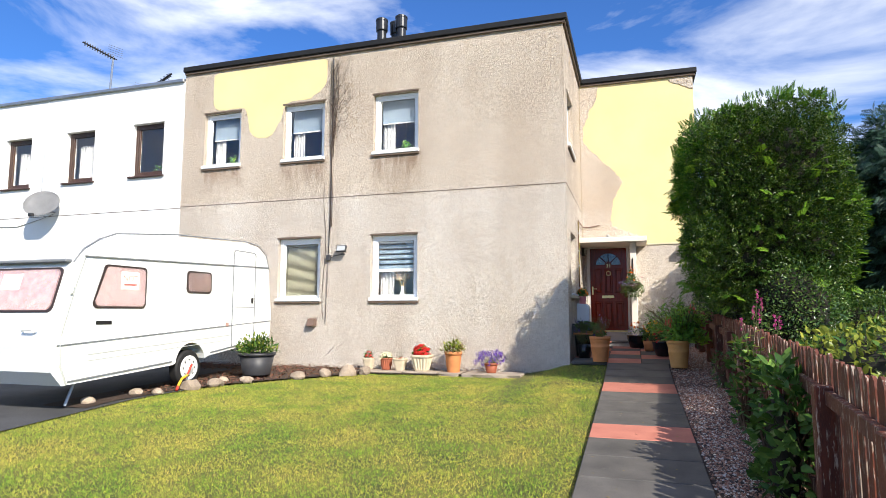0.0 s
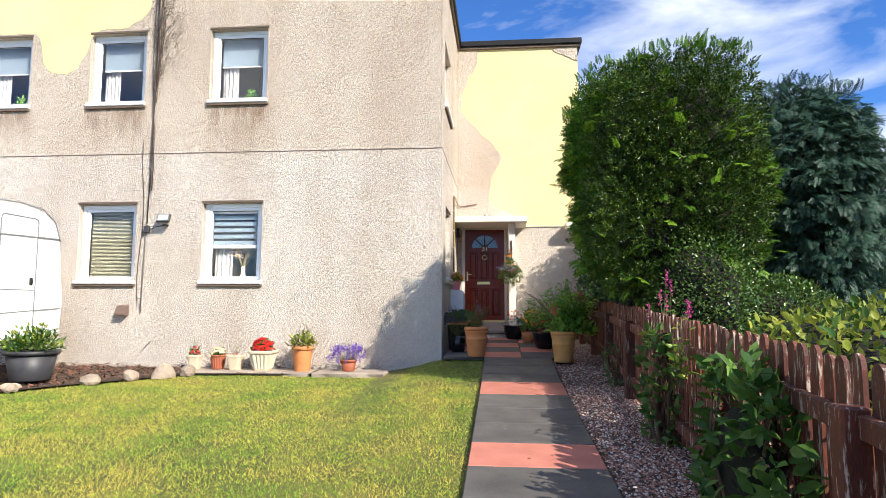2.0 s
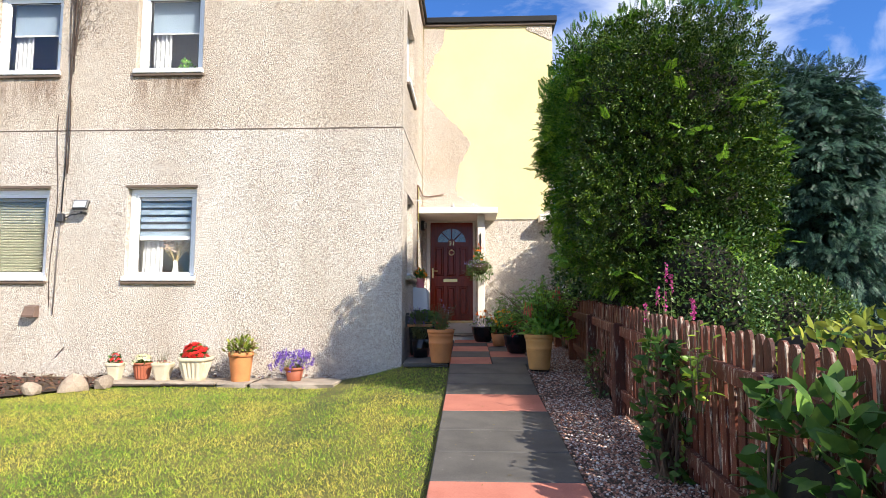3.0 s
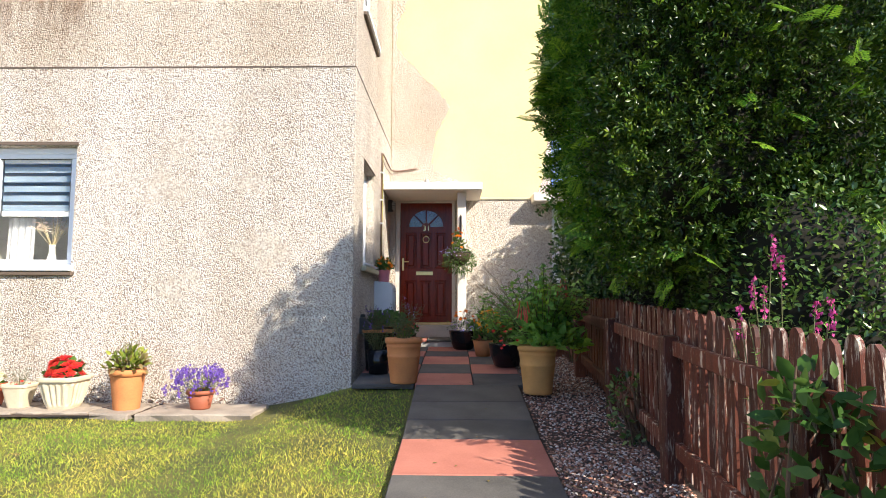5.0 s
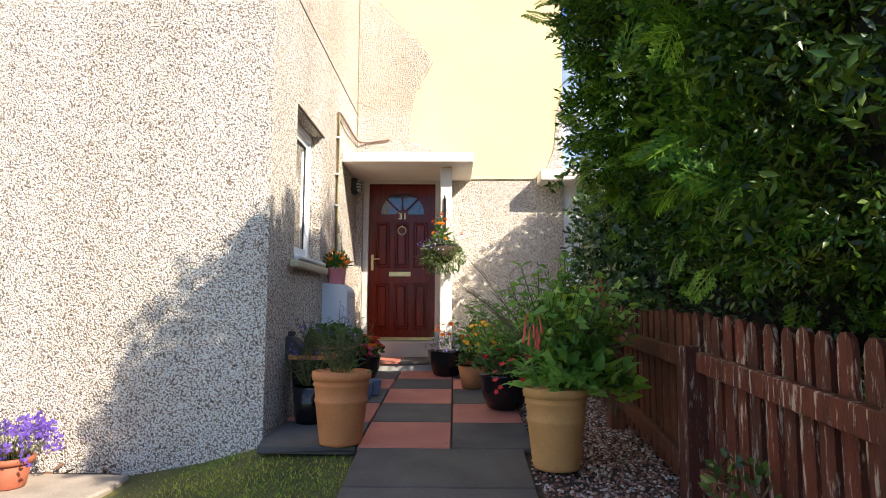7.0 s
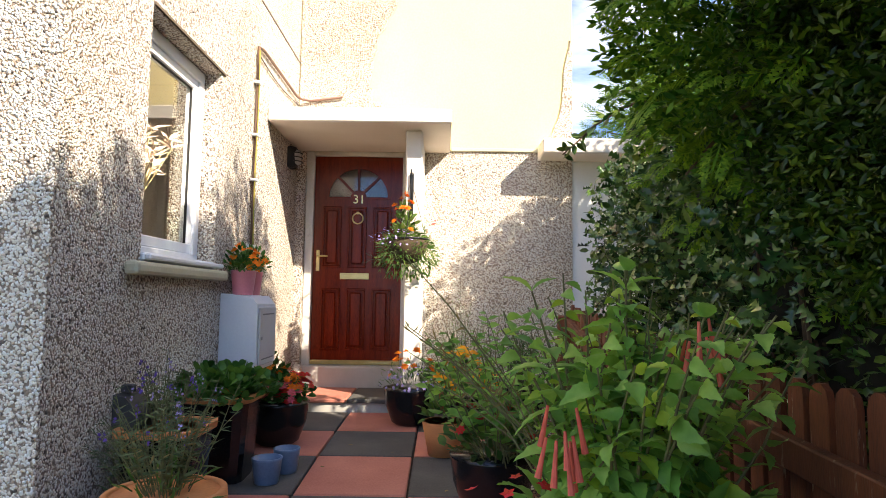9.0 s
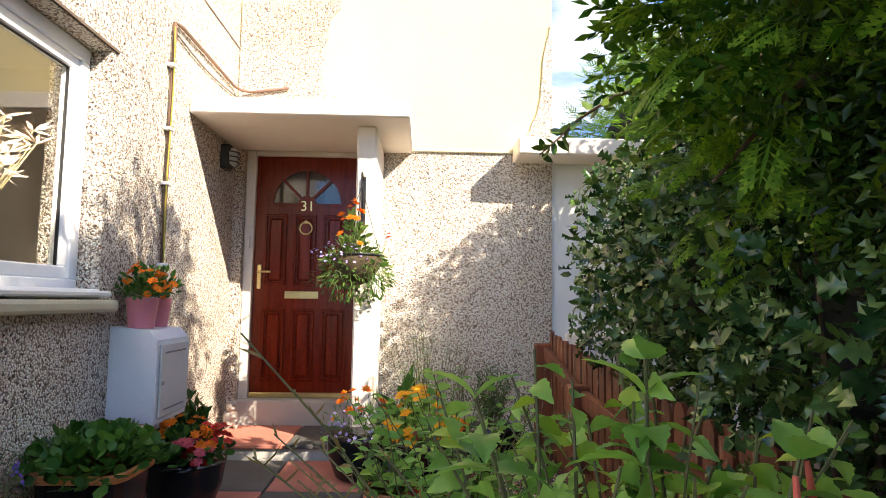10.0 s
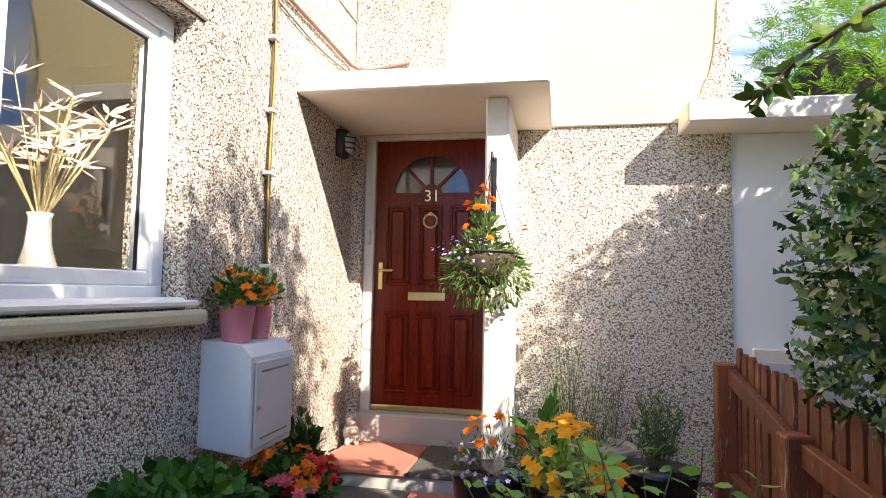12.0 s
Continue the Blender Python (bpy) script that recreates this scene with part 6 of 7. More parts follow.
def blooms(parent, base, r, n, size, mat, tmpl, seed=1, name="flowers", label="", face=(0, -0.35, 0.9)):
    rr = np.random.default_rng(seed)
    d = unit(rr.normal(size=(n, 3)) + [0, -0.25, 0.5])
    d[:, 2] = np.abs(d[:, 2])
    p = np.asarray(base) + d * np.asarray(r) * rr.uniform(0.9, 1.08, (n, 1))
    ax = unit(d + np.asarray(face) + rr.normal(size=p.shape) * 0.25)
    sz = rr.uniform(0.8, 1.2, n) * size
    if n > 60:
        return scatter("bloom_mass", tmpl, p, ax, sz, mat, parent, label)
    key = (id(tmpl), mat.name)
    if key not in FLOWERS:
        FLOWERS[key] = bpy.data.meshes.new("flower")
        FLOWERS[key].from_pydata(tmpl[0].tolist(), [], tmpl[1])
        FLOWERS[key].materials.append(mat)
    for q, a, k in zip(p, ax, sz):
        turn = Vector(a).to_track_quat("Y", "Z").to_matrix().to_4x4()
        put("flower", FLOWERS[key], None, parent, m=Matrix.Translation(q) @ turn @ Matrix.Rotation(float(rr.uniform(0, 6)), 4, "Y") @ Matrix.Scale(float(k), 4))


def spikes(parent, tips, length, size, mat, seed=3, name="bloom_mass", n=22, label=""):
    rr = np.random.default_rng(seed)
    P = np.concatenate([t + np.stack([rr.normal(size=n) * 0.008, rr.normal(size=n) * 0.008, rr.uniform(-length, 0.01, n)], 1) for t in tips])
    A = np.concatenate([np.stack([rr.normal(size=n), rr.normal(size=n), rr.uniform(-.1, .5, n)], 1) for t in tips])
    return scatter(name, T_DAISY, P, A, rr.uniform(0.7, 1.2, len(P)) * size, mat, parent, label)


def pot(m, prof, mat, label, soil, name="potted_plant", category="potted plant", group="", square=0.0, flutes=0, rim=None):
    t = thing(name, m, label, category, group)
    if flutes:
        zs = np.linspace(prof[0][1], prof[-1][1], 12)
        prof = [(interp(z, [q[1] for q in prof], [q[0] for q in prof]), float(z)) for z in zs]
    bm = lathe(bmesh.new(), prof, 108 if flutes else 36, square)
    if flutes:
        for v in bm.verts:
            a = math.atan2(v.co.y, v.co.x)
            k = 1 + 0.05 * math.cos(flutes * a) * (0.1 < v.co.z / prof[-1][1] < 0.86)
            v.co.x, v.co.y = v.co.x * k, v.co.y * k
    part("pot", bm, mat, t, smooth=not square)
    if rim:
        r, z, h = rim
        part("rim", lathe(bmesh.new(), [(r * 0.9, z), (r, z), (r * 1.015, z + h * 0.5), (r, z + h), (r * 0.88, z + h), (r * 0.88, z + h * 0.3)], 36, square), mat, t, smooth=not square)
    part("soil", lathe(bmesh.new(), [(soil[0] * 0.96, soil[1] - 0.02), (soil[0], soil[1])], 24, square), POTSOIL, t)
    return t


def at(x, y, dz=0.0):
    return pose(x, y, ground_z(x, y) + dz)


LEDGE = 0.135
p = pot(pose(-4.89, 10.64, LEDGE), [(0.065, 0.0), (0.10, 0.19)], CREAMPOT, "small cream square pot of red flowers and thin stems", (0.09, 0.192), group="pots along the front wall", square=5, rim=(0.108, 0.185, 0.035))
tuft(p, (0, 0, 0.2), (0.09, 0.09, 0.13), 40, 0.06, VINE, seed=2)
blooms(p, (0, 0, 0.22), (0.07, 0.07, 0.12), 16, 0.03, REDP, T_DAISY, 3)
stem_plant(p, (0, 0, 0.2), 9, 0.11, 0.32, 0.04, GREYLEAF, 5, T_NARROW, seed=4, stem_r=0.002)
p = pot(pose(-4.53, 10.66, LEDGE), [(0.08, 0.0), (0.085, 0.01), (0.115, 0.2)], TERRA_DEEP, "red fluted terracotta pot of cream flowers", (0.105, 0.2), group="pots along the front wall", flutes=16, rim=(0.122, 0.195, 0.03))
tuft(p, (0, 0, 0.2), (0.12, 0.12, 0.10), 60, 0.055, VINE, seed=5)
blooms(p, (0, 0, 0.21), (0.11, 0.11, 0.11), 22, 0.034, WHITEP, T_POMPOM, 6)
p = pot(pose(-4.23, 10.62, LEDGE), [(0.075, 0.0), (0.12, 0.2)], CREAMPOT, "cream square pot with thin seedlings", (0.11, 0.2), group="pots along the front wall", square=5, rim=(0.125, 0.195, 0.03))
stem_plant(p, (0, 0, 0.2), 14, 0.12, 0.26, 0.045, GREYLEAF, 6, T_NARROW, seed=7, stem_r=0.002)
blooms(p, (0, 0, 0.2), (0.09, 0.09, 0.05), 8, 0.025, REDP, T_DAISY, 8)
p = pot(pose(-3.79, 10.62, LEDGE), [(0.11, 0.0), (0.118, 0.02), (0.175, 0.27)], CREAMPOT, "large cream fluted pot of bright red begonias", (0.165, 0.27), group="pots along the front wall", flutes=18, square=6, rim=(0.19, 0.262, 0.04))
tuft(p, (0, 0, 0.28), (0.16, 0.16, 0.14), 90, 0.075, VINE, T_ROUND, seed=9)
blooms(p, (0, 0, 0.3), (0.15, 0.15, 0.17), 60, 0.042, REDP, T_POMPOM, 10)
p = pot(pose(-3.16, 10.58, LEDGE - 0.04), [(0.11, 0.0), (0.115, 0.02), (0.15, 0.34), (0.152, 0.4)], TERRA, "tall terracotta pot with a yellowing shrub", (0.145, 0.4), group="pots along the front wall", rim=(0.162, 0.355, 0.06))
tuft(p, (0, 0, 0.42), (0.21, 0.19, 0.20), 150, 0.07, PRIVET, seed=11)
tuft(p, (0, 0, 0.40), (0.22, 0.2, 0.16), 60, 0.07, DRYLEAF, seed=12, name="dry_leaves")
stem_plant(p, (0, 0, 0.4), 12, 0.15, 0.42, 0.05, DRYLEAF, 5, seed=13, stem_r=0.003)
p = pot(pose(-2.44, 10.56, LEDGE + 0.01), [(0.085, 0.0), (0.09, 0.01), (0.12, 0.155)], TERRA_DEEP, "low terracotta pot overflowing with violet lobelia", (0.115, 0.155), group="pots along the front wall", rim=(0.13, 0.14, 0.035))
tuft(p, (0, 0, 0.16), (0.22, 0.2, 0.19), 300, 0.03, VINE, T_NARROW, seed=14)
tips = stem_plant(p, (0, 0, 0.13), 75, 0.27, 0.30, 0.02, VINE, 4, T_NARROW, seed=15, stem_r=0.0012)
spikes(p, tips, 0.07, 0.013, PURPLE, 16, n=9)
tips = stem_plant(p, (-0.05, 0, 0.13), 30, 0.32, 0.14, 0.02, VINE, 4, T_NARROW, seed=17, stem_r=0.0012)
spikes(p, tips, 0.06, 0.012, PURPLE, 18, n=8)
p = pot(pose(-6.36, 9.1, 0.13), [(0.23, 0.0), (0.24, 0.02), (0.30, 0.36)], DARKPLASTIC, "large dark grey plastic tub with a green shrub", (0.29, 0.35), rim=(0.325, 0.34, 0.05))
tuft(p, (0, 0, 0.38), (0.42, 0.36, 0.30), 420, 0.07, VINE, seed=17)
tuft(p, (0, 0, 0.40), (0.40, 0.34, 0.32), 220, 0.06, PRIVET, seed=18, name="young_leaves")

TALL = [(0.125, 0.0), (0.13, 0.02), (0.157, 0.245), (0.163, 0.255), (0.163, 0.268), (0.158, 0.276), (0.165, 0.345), (0.171, 0.352), (0.171, 0.365), (0.167, 0.372), (0.174, 0.40), (0.176, 0.43)]
p = pot(at(-0.53, 10.75, 0.035), TALL, TERRA, "tall orange terracotta pot of lavender and grasses", (0.16, 0.41), rim=(0.18, 0.385, 0.05))
tips = stem_plant(p, (0, 0, 0.4), 40, 0.22, 0.46, 0.06, GREYLEAF, 13, T_NARROW, seed=21, stem_r=0.002)
spikes(p, tips[:8] + [0, 0, 0.03], 0.04, 0.005, LILAC, 22, n=8)
stem_plant(p, (0, 0, 0.4), 14, 0.16, 0.30, 0.07, DRYLEAF, 4, T_NARROW, seed=23, stem_r=0.002)
tuft(p, (0, 0, 0.42), (0.18, 0.18, 0.12), 60, 0.06, VINE, T_NARROW, seed=24, name="low_leaves")
p = pot(at(0.73, 10.40, 0.03), TALL, TERRA_PALE, "tall pale terracotta pot of a leafy shrub with coral flowers", (0.16, 0.41), rim=(0.18, 0.385, 0.05))
tips = stem_plant(p, (0.07, 0.10, 0.4), 76, 0.48, 0.80, 0.10, SAGE, 17, T_TOOTHED, 0.05, SAGE_YOUNG, 25, 0.65, 0.005, 0.05, 0.45)
tuft(p, (0.10, 0.03, 0.42), (0.33, 0.33, 0.26), 320, 0.10, SAGE, T_TOOTHED, seed=26, name="low_leaves")
def trumpets(parent, centres, seed=5):
    rr = np.random.default_rng(seed)
    for c in centres:
        for k in range(9):
            bm = bmesh.new()
            a = rr.uniform(0, 6.28)
            q = Vector(c) + Vector((0.035 * math.cos(a), 0.035 * math.sin(a), rr.uniform(-0.04, 0.06)))
            e = q + Vector((0.02 * math.cos(a), 0.02 * math.sin(a), -rr.uniform(0.075, 0.105)))
            tube(bm, [q, q.lerp(e, 0.6), e], 0.0035, 8, 0.0085)
            part("trumpet_flower", bm, CORAL, parent, "hanging coral trumpet flower")
trumpets(p, [(-0.15, -0.19, 0.78), (0.22, -0.05, 0.99)], 6)


def tall_stem(parent, base, tip, leaf, seed):
    """One stout stem with opposite pairs of drooping leaves, smaller towards the tip."""
    rr = np.random.default_rng(seed)
    b, e = Vector(base), Vector(tip)
    part("stem", tube(bmesh.new(), [b, b.lerp(e, 0.5) + Vector((0.02, 0.0, 0.03)), e], 0.006, 6, 0.003), STEM, parent)
    P, A, S = [], [], []
    pairs = int((e - b).length / 0.062)
    for k in range(pairs):
        u = 0.2 + 0.8 * (k + 1) / pairs
        for h in (0, math.pi):
            az = k * 1.57 + h + rr.uniform(-0.3, 0.3)
            P.append(tuple(b.lerp(e, u)))
            A.append((math.cos(az), math.sin(az), rr.uniform(-0.3, 0.15) + (0.7 if u > 0.93 else 0)))
            S.append(leaf * (1.1 - 0.45 * u ** 3) * rr.uniform(0.85, 1.15))
    nm = unit(np.array([0, 0, 1.0]) + rr.normal(size=(len(P), 3)) * 0.3)
    scatter("leaves", T_TOOTHED, np.array(P), np.array(A), np.array(S), SAGE, parent, normal=nm, smooth=True)


tall_stem(p, (-0.02, 0.02, 0.4), (-0.18, 0.05, 1.10), 0.125, 3)
tall_stem(p, (0.03, 0.03, 0.4), (0.07, 0.05, 1.16), 0.125, 4)
tall_stem(p, (0.05, 0.0, 0.4), (0.24, -0.04, 1.04), 0.12, 5)
tall_stem(p, (0.0, -0.02, 0.4), (-0.05, -0.12, 0.92), 0.12, 6)
stem_plant(p, (0.30, 0.42, 0.4), 3, 0.06, 0.62, 0.14, SAGE, 9, T_TOOTHED, 0.1, None, 125, 0.8, 0.005, 0.3)
stem_plant(p, (0.30, -0.10, 0.3), 5, 0.12, 0.40, 0.11, SAGE_YOUNG, 12, T_TOOTHED, 0.1, None, 126, 0.8, 0.004, 0.3)
st = bmesh.new()
rr = random.Random(9)
P, A = [], []
for k in range(11):
    b = Vector((-0.02, 0.1, 0.4))
    e = Vector((-0.52, 0.05, 1.19)) if k == 0 else Vector((rr.uniform(-0.55, -0.1), rr.uniform(0.05, 0.5), rr.uniform(0.8, 1.12)))
    pts = [b, b.lerp(e, 0.4) + Vector((0, 0, 0.10)), b.lerp(e, 0.75) + Vector((0, 0, 0.06)), e]
    tube(st, pts, 0.003, 5, 0.0015)
    for j in range(16):
        u = rr.uniform(0.9, 2.999)
        P.append(tuple(pts[int(u)].lerp(pts[int(u) + 1], u % 1)))
        A.append((rr.uniform(-1, 1), rr.uniform(-1, 1), rr.uniform(-0.2, 1)))
part("stalk", st, STEM, p, "thin seeding stalk")["kind"] = "stuff"
scatter("seed_leaves", T_NARROW, np.array(P), np.array(A), RNG.uniform(0.02, 0.05, len(P)), DRYLEAF, p)
tips = stem_plant(p, (0.05, 0.1, 0.4), 7, 0.36, 0.85, 0.05, GREYLEAF, 6, seed=28, stem_r=0.003, squash=0.3)
blooms(p, (-0.2, 0.1, 0.4), (0.2, 0.2, 0.2), 14, 0.02, REDP, T_DAISY, 29)

# planters along the side wall
BOWL = [(0.11, 0.0), (0.14, 0.02), (0.185, 0.14), (0.2, 0.25), (0.205, 0.265)]
lp = thing("planter_trough", at(-0.86, 12.17, 0.035), "black trough with a terracotta rim of leafy geraniums", "planter")
part("pot", lathe(bmesh.new(), [(0.14, 0.0), (0.172, 0.42)], 28, 6), BLACKPOT, lp)
part("rim", lathe(bmesh.new(), [(0.165, 0.41), (0.188, 0.41), (0.19, 0.44), (0.168, 0.44), (0.165, 0.42)], 28, 6), TERRA, lp, "terracotta coloured rim")
part("soil", lathe(bmesh.new(), [(0.15, 0.38), (0.164, 0.41)], 24, 6), POTSOIL, lp)
tuft(lp, (-0.0, 0, 0.42), (0.27, 0.34, 0.17), 560, 0.05, GERANIUM, T_ROUND, seed=31)
lp = thing("planter_trough", at(-0.87, 11.52, 0.035), "black trough with a terracotta rim of dry grasses", "planter")
part("pot", lathe(bmesh.new(), [(0.13, 0.0), (0.16, 0.42)], 28, 6), BLACKPOT, lp)
part("rim", lathe(bmesh.new(), [(0.152, 0.41), (0.175, 0.41), (0.178, 0.44), (0.156, 0.44), (0.153, 0.42)], 28, 6), TERRA, lp, "terracotta coloured rim")
part("soil", lathe(bmesh.new(), [(0.14, 0.37), (0.152, 0.40)], 24, 6), POTSOIL, lp)
stem_plant(lp, (0, 0, 0.4), 22, 0.18, 0.36, 0.06, GREYLEAF, 9, T_NARROW, seed=32, stem_r=0.002)
tips = stem_plant(lp, (-0.03, 0, 0.4), 22, 0.18, 0.36, 0.05, GREYLEAF, 8, T_NARROW, seed=33, stem_r=0.002)
spikes(lp, tips[:9], 0.05, 0.008, PURPLE, 34, n=6)
p = pot(at(-0.74, 12.82, 0.035), BOWL, BLACKPOT, "black glazed bowl of red and pink begonias", (0.19, 0.25))
tuft(p, (0, 0, 0.27), (0.22, 0.22, 0.15), 260, 0.05, GERANIUM, T_ROUND, seed=35)
blooms(p, (0.0, 0.02, 0.30), (0.18, 0.18, 0.2), 26, 0.033, ORANGE, T_POMPOM, 36)
blooms(p, (0.05, -0.07, 0.27), (0.13, 0.13, 0.12), 14, 0.034, PINKP, T_POMPOM, 37, "pink_flowers")
blooms(p, (0.09, 0.04, 0.27), (0.13, 0.15, 0.18), 22, 0.034, REDP, T_POMPOM, 38, "red_flowers")
p = pot(at(-0.92, 13.36, 0.035), [(0.09, 0), (0.12, 0.2)], BLACKPOT, "small black pot with a dark leafy plant by the step", (0.11, 0.2))
tuft(p, (0, 0, 0.22), (0.15, 0.2, 0.30), 210, 0.065, VINE, seed=39)
for x, y, r in ((-0.59, 12.08, 0.078), (-0.53, 12.25, 0.072)):
    b = thing("blue_pot", at(x, y, 0.035), "empty blue glazed pot standing on the paving", "plant pot", "small blue pots")
    part("pot", lathe(bmesh.new(), [(r * 0.75, 0.0), (r * 0.8, 0.01), (r, 0.12), (r * 1.02, 0.13), (r * 0.9, 0.13), (r * 0.7, 0.03)], 28), BLUEPOT, b, smooth=True)
p = pot(at(-0.84, 11.27, 0.035), [(0.10, 0), (0.13, 0.25)], BLACKPOT, "dark pot of grey lavender against the wall", (0.12, 0.25))
tips = stem_plant(p, (0, 0, 0.25), 34, 0.22, 0.36, 0.055, GREYLEAF, 11, T_NARROW, seed=41, stem_r=0.002)
spikes(p, tips[:9], 0.05, 0.008, PURPLE, 42, n=6)

# pots on the other side of the door
p = pot(at(0.09, 13.42, 0.035), BOWL, BLACKPOT, "black glazed bowl of orange marigolds and lobelia", (0.19, 0.25))
tuft(p, (0, 0, 0.27), (0.24, 0.24, 0.22), 260, 0.045, VINE, T_NARROW, seed=43)
blooms(p, (0, 0, 0.3), (0.18, 0.18, 0.24), 16, 0.032, ORANGE, T_POMPOM, 44)
blooms(p, (0, -0.02, 0.27), (0.24, 0.22, 0.15), 90, 0.013, LILAC, T_DAISY, 45, "lobelia")
p = pot(at(0.48, 13.30, 0.035), [(0.10, 0.0), (0.15, 0.2), (0.16, 0.22)], BLACKPOT, "black pot of yellow and orange pansies", (0.15, 0.21))
tuft(p, (0, 0, 0.24), (0.26, 0.24, 0.26), 240, 0.06, SAGE, seed=46)
blooms(p, (0, 0, 0.27), (0.21, 0.2, 0.30), 38, 0.043, YELLOWP, T_PANSY, 47)
blooms(p, (0.12, -0.05, 0.22), (0.18, 0.16, 0.2), 10, 0.034, ORANGE, T_PANSY, 48, "orange_flowers")
p = pot(at(0.95, 13.72, 0.02), BOWL, BLACKPOT, "black glazed bowl of tall feathery green grass", (0.19, 0.25))
stem_plant(p, (0, 0, 0.25), 60, 0.18, 0.50, 0.07, VINE, 9, T_NARROW, seed=49, stem_r=0.0018, lean=0.9)
p = pot(at(0.68, 14.08, 0.02), [(0.15, 0), (0.17, 0.1), (0.19, 0.26)], STONEPOT, "round weathered stone pot filled with pale gravel", (0.175, 0.25), rim=(0.2, 0.24, 0.04))
tuft(p, (0, 0.02, 0.26), (0.14, 0.12, 0.10), 70, 0.05, GREYLEAF, T_NARROW, seed=50)
p = pot(at(0.36, 13.95, 0.02), [(0.09, 0), (0.12, 0.2)], TERRA_DEEP, "terracotta pot of broad leaves beside the pier", (0.11, 0.2))
tuft(p, (0, 0, 0.2), (0.18, 0.18, 0.34), 60, 0.12, VINE, seed=51)
p = pot(at(0.56, 11.75, 0.035), BOWL, BLACKPOT, "black bowl of red flowers half hidden by the shrub", (0.19, 0.25))
tuft(p, (0, 0, 0.27), (0.24, 0.24, 0.22), 170, 0.07, VINE, seed=52)
blooms(p, (-0.05, -0.05, 0.3), (0.22, 0.2, 0.2), 8, 0.03, REDP, T_POMPOM, 53)
stem_plant(p, (0.05, -0.1, 0.25), 40, 0.45, 0.72, 0.09, SAGE, 15, T_LEAF, seed=54, stem_r=0.003)
p = pot(at(0.33, 11.35 + 1.25, 0.035), [(0.09, 0), (0.13, 0.2)], TERRA, "pink-orange clay pot with a few red flowers", (0.12, 0.2))
tuft(p, (0, 0, 0.2), (0.16, 0.16, 0.2), 80, 0.06, VINE, seed=55)
wd = thing("wild_plants", pose(0.48, 14.3, ground_z(0.48, 14.3)), "tall feathery weeds growing against the wall", "plant")
stem_plant(wd, (0, 0, 0), 44, 0.34, 1.05, 0.05, SAGE, 16, T_NARROW, seed=56, stem_r=0.002, lean=0.6)
stem_plant(wd, (0.22, 0.02, 0), 26, 0.30, 1.0, 0.04, DRYLEAF, 10, T_NARROW, seed=57, stem_r=0.002, lean=0.6)
for o in list(wd.children):
    for v in o.data.vertices:
        v.co.y = min(v.co.y, 0.17)
ls = thing("loosestrife", pose(1.42, 7.55, ground_z(1.5, 7.55)), "tall magenta flower spikes behind the fence", "flower")
tips = stem_plant(ls, (0, 0, 0), 18, 0.30, 1.42, 0.08, SAGE, 14, T_NARROW, seed=58, stem_r=0.004)
spikes(ls, tips[np.argsort(-tips[:, 2])][:7], 0.15, 0.010, MAGENTA, 59, n=34)
ct = thing("trailing_stem", pose(1.08, 6.1, 0.0), "pale trailing climber stem with broad leaves hanging over the fence", "climber")
stem_plant(ct, (0.05, 0, 0.55), 7, 0.2, 0.55, 0.10, SAGE_YOUNG, 6, T_LEAF, seed=60)

# pink pots on the meter box
for x, y, r, sd in ((SX + 0.11, 12.75, 0.078, 61), (SX + 0.10, 12.95, 0.072, 62)):
    p = pot(pose(x, y, 1.412), [(r * 0.78, 0.0), (r * 0.8, 0.005), (r, 0.15), (r * 1.02, 0.155)], PINK, "pink plastic pot of orange marigolds on the meter box", (r * 0.95, 0.15), group="pink pots")
    tuft(p, (0, 0, 0.16), (0.12, 0.12, 0.15), 190, 0.042, GERANIUM, T_LEAF, seed=sd)
    blooms(p, (0, 0, 0.17), (0.115, 0.115, 0.155), 15, 0.027, ORANGE, T_POMPOM, sd + 5)

# hanging basket on the pier
hb = thing("hanging_basket", pose(0.04, 13.53, 1.80), "round wire hanging basket of marigolds, lobelia and trailing green", "hanging basket")
part("liner", lathe(bmesh.new(), [(0.03, -0.13), (0.10, -0.10), (0.15, -0.02), (0.165, 0.06), (0.15, 0.06)], 26), surf("moss_liner", (0.09, 0.06, 0.035), (0.05, 0.035, 0.02), scale=14, fine=90, rough=1.0, bump=0.6), hb, smooth=True)
part("rim", tube(bmesh.new(), [(0.168 * math.cos(a), 0.168 * math.sin(a), 0.06) for a in np.linspace(0, 2 * math.pi, 25)], 0.006, 6), BLACKMETAL, hb)
bm = bmesh.new()
for a in (0.5, 2.6, 4.7):
    tube(bm, [(0.165 * math.cos(a), 0.165 * math.sin(a), 0.06), (0.02, 0.0, 0.52)], 0.0025, 5)
part("chain", bm, BLACKMETAL, hb)
bm = bmesh.new()
box(bm, (0.0, 0.17, 0.25), (0.03, 0.188, 0.62), 0.003)
tube(bm, [(0.015, 0.18, 0.60), (0.015, 0.05, 0.62), (0.02, 0.0, 0.58), (0.02, 0.0, 0.52)], 0.007, 6)
tube(bm, [(0.015, 0.18, 0.32), (0.015, 0.1, 0.45), (0.015, 0.03, 0.61)], 0.005, 6)
part("bracket", bm, BLACKMETAL, hb)
tuft(hb, (0, 0, -0.02), (0.24, 0.2, 0.2), 560, 0.04, BASKETLEAF, T_NARROW, seed=71)
tuft(hb, (-0.1, 0, -0.14), (0.24, 0.2, 0.18), 320, 0.04, GREYLEAF, T_NARROW, seed=72, name="trailing_leaves", up=-0.6)
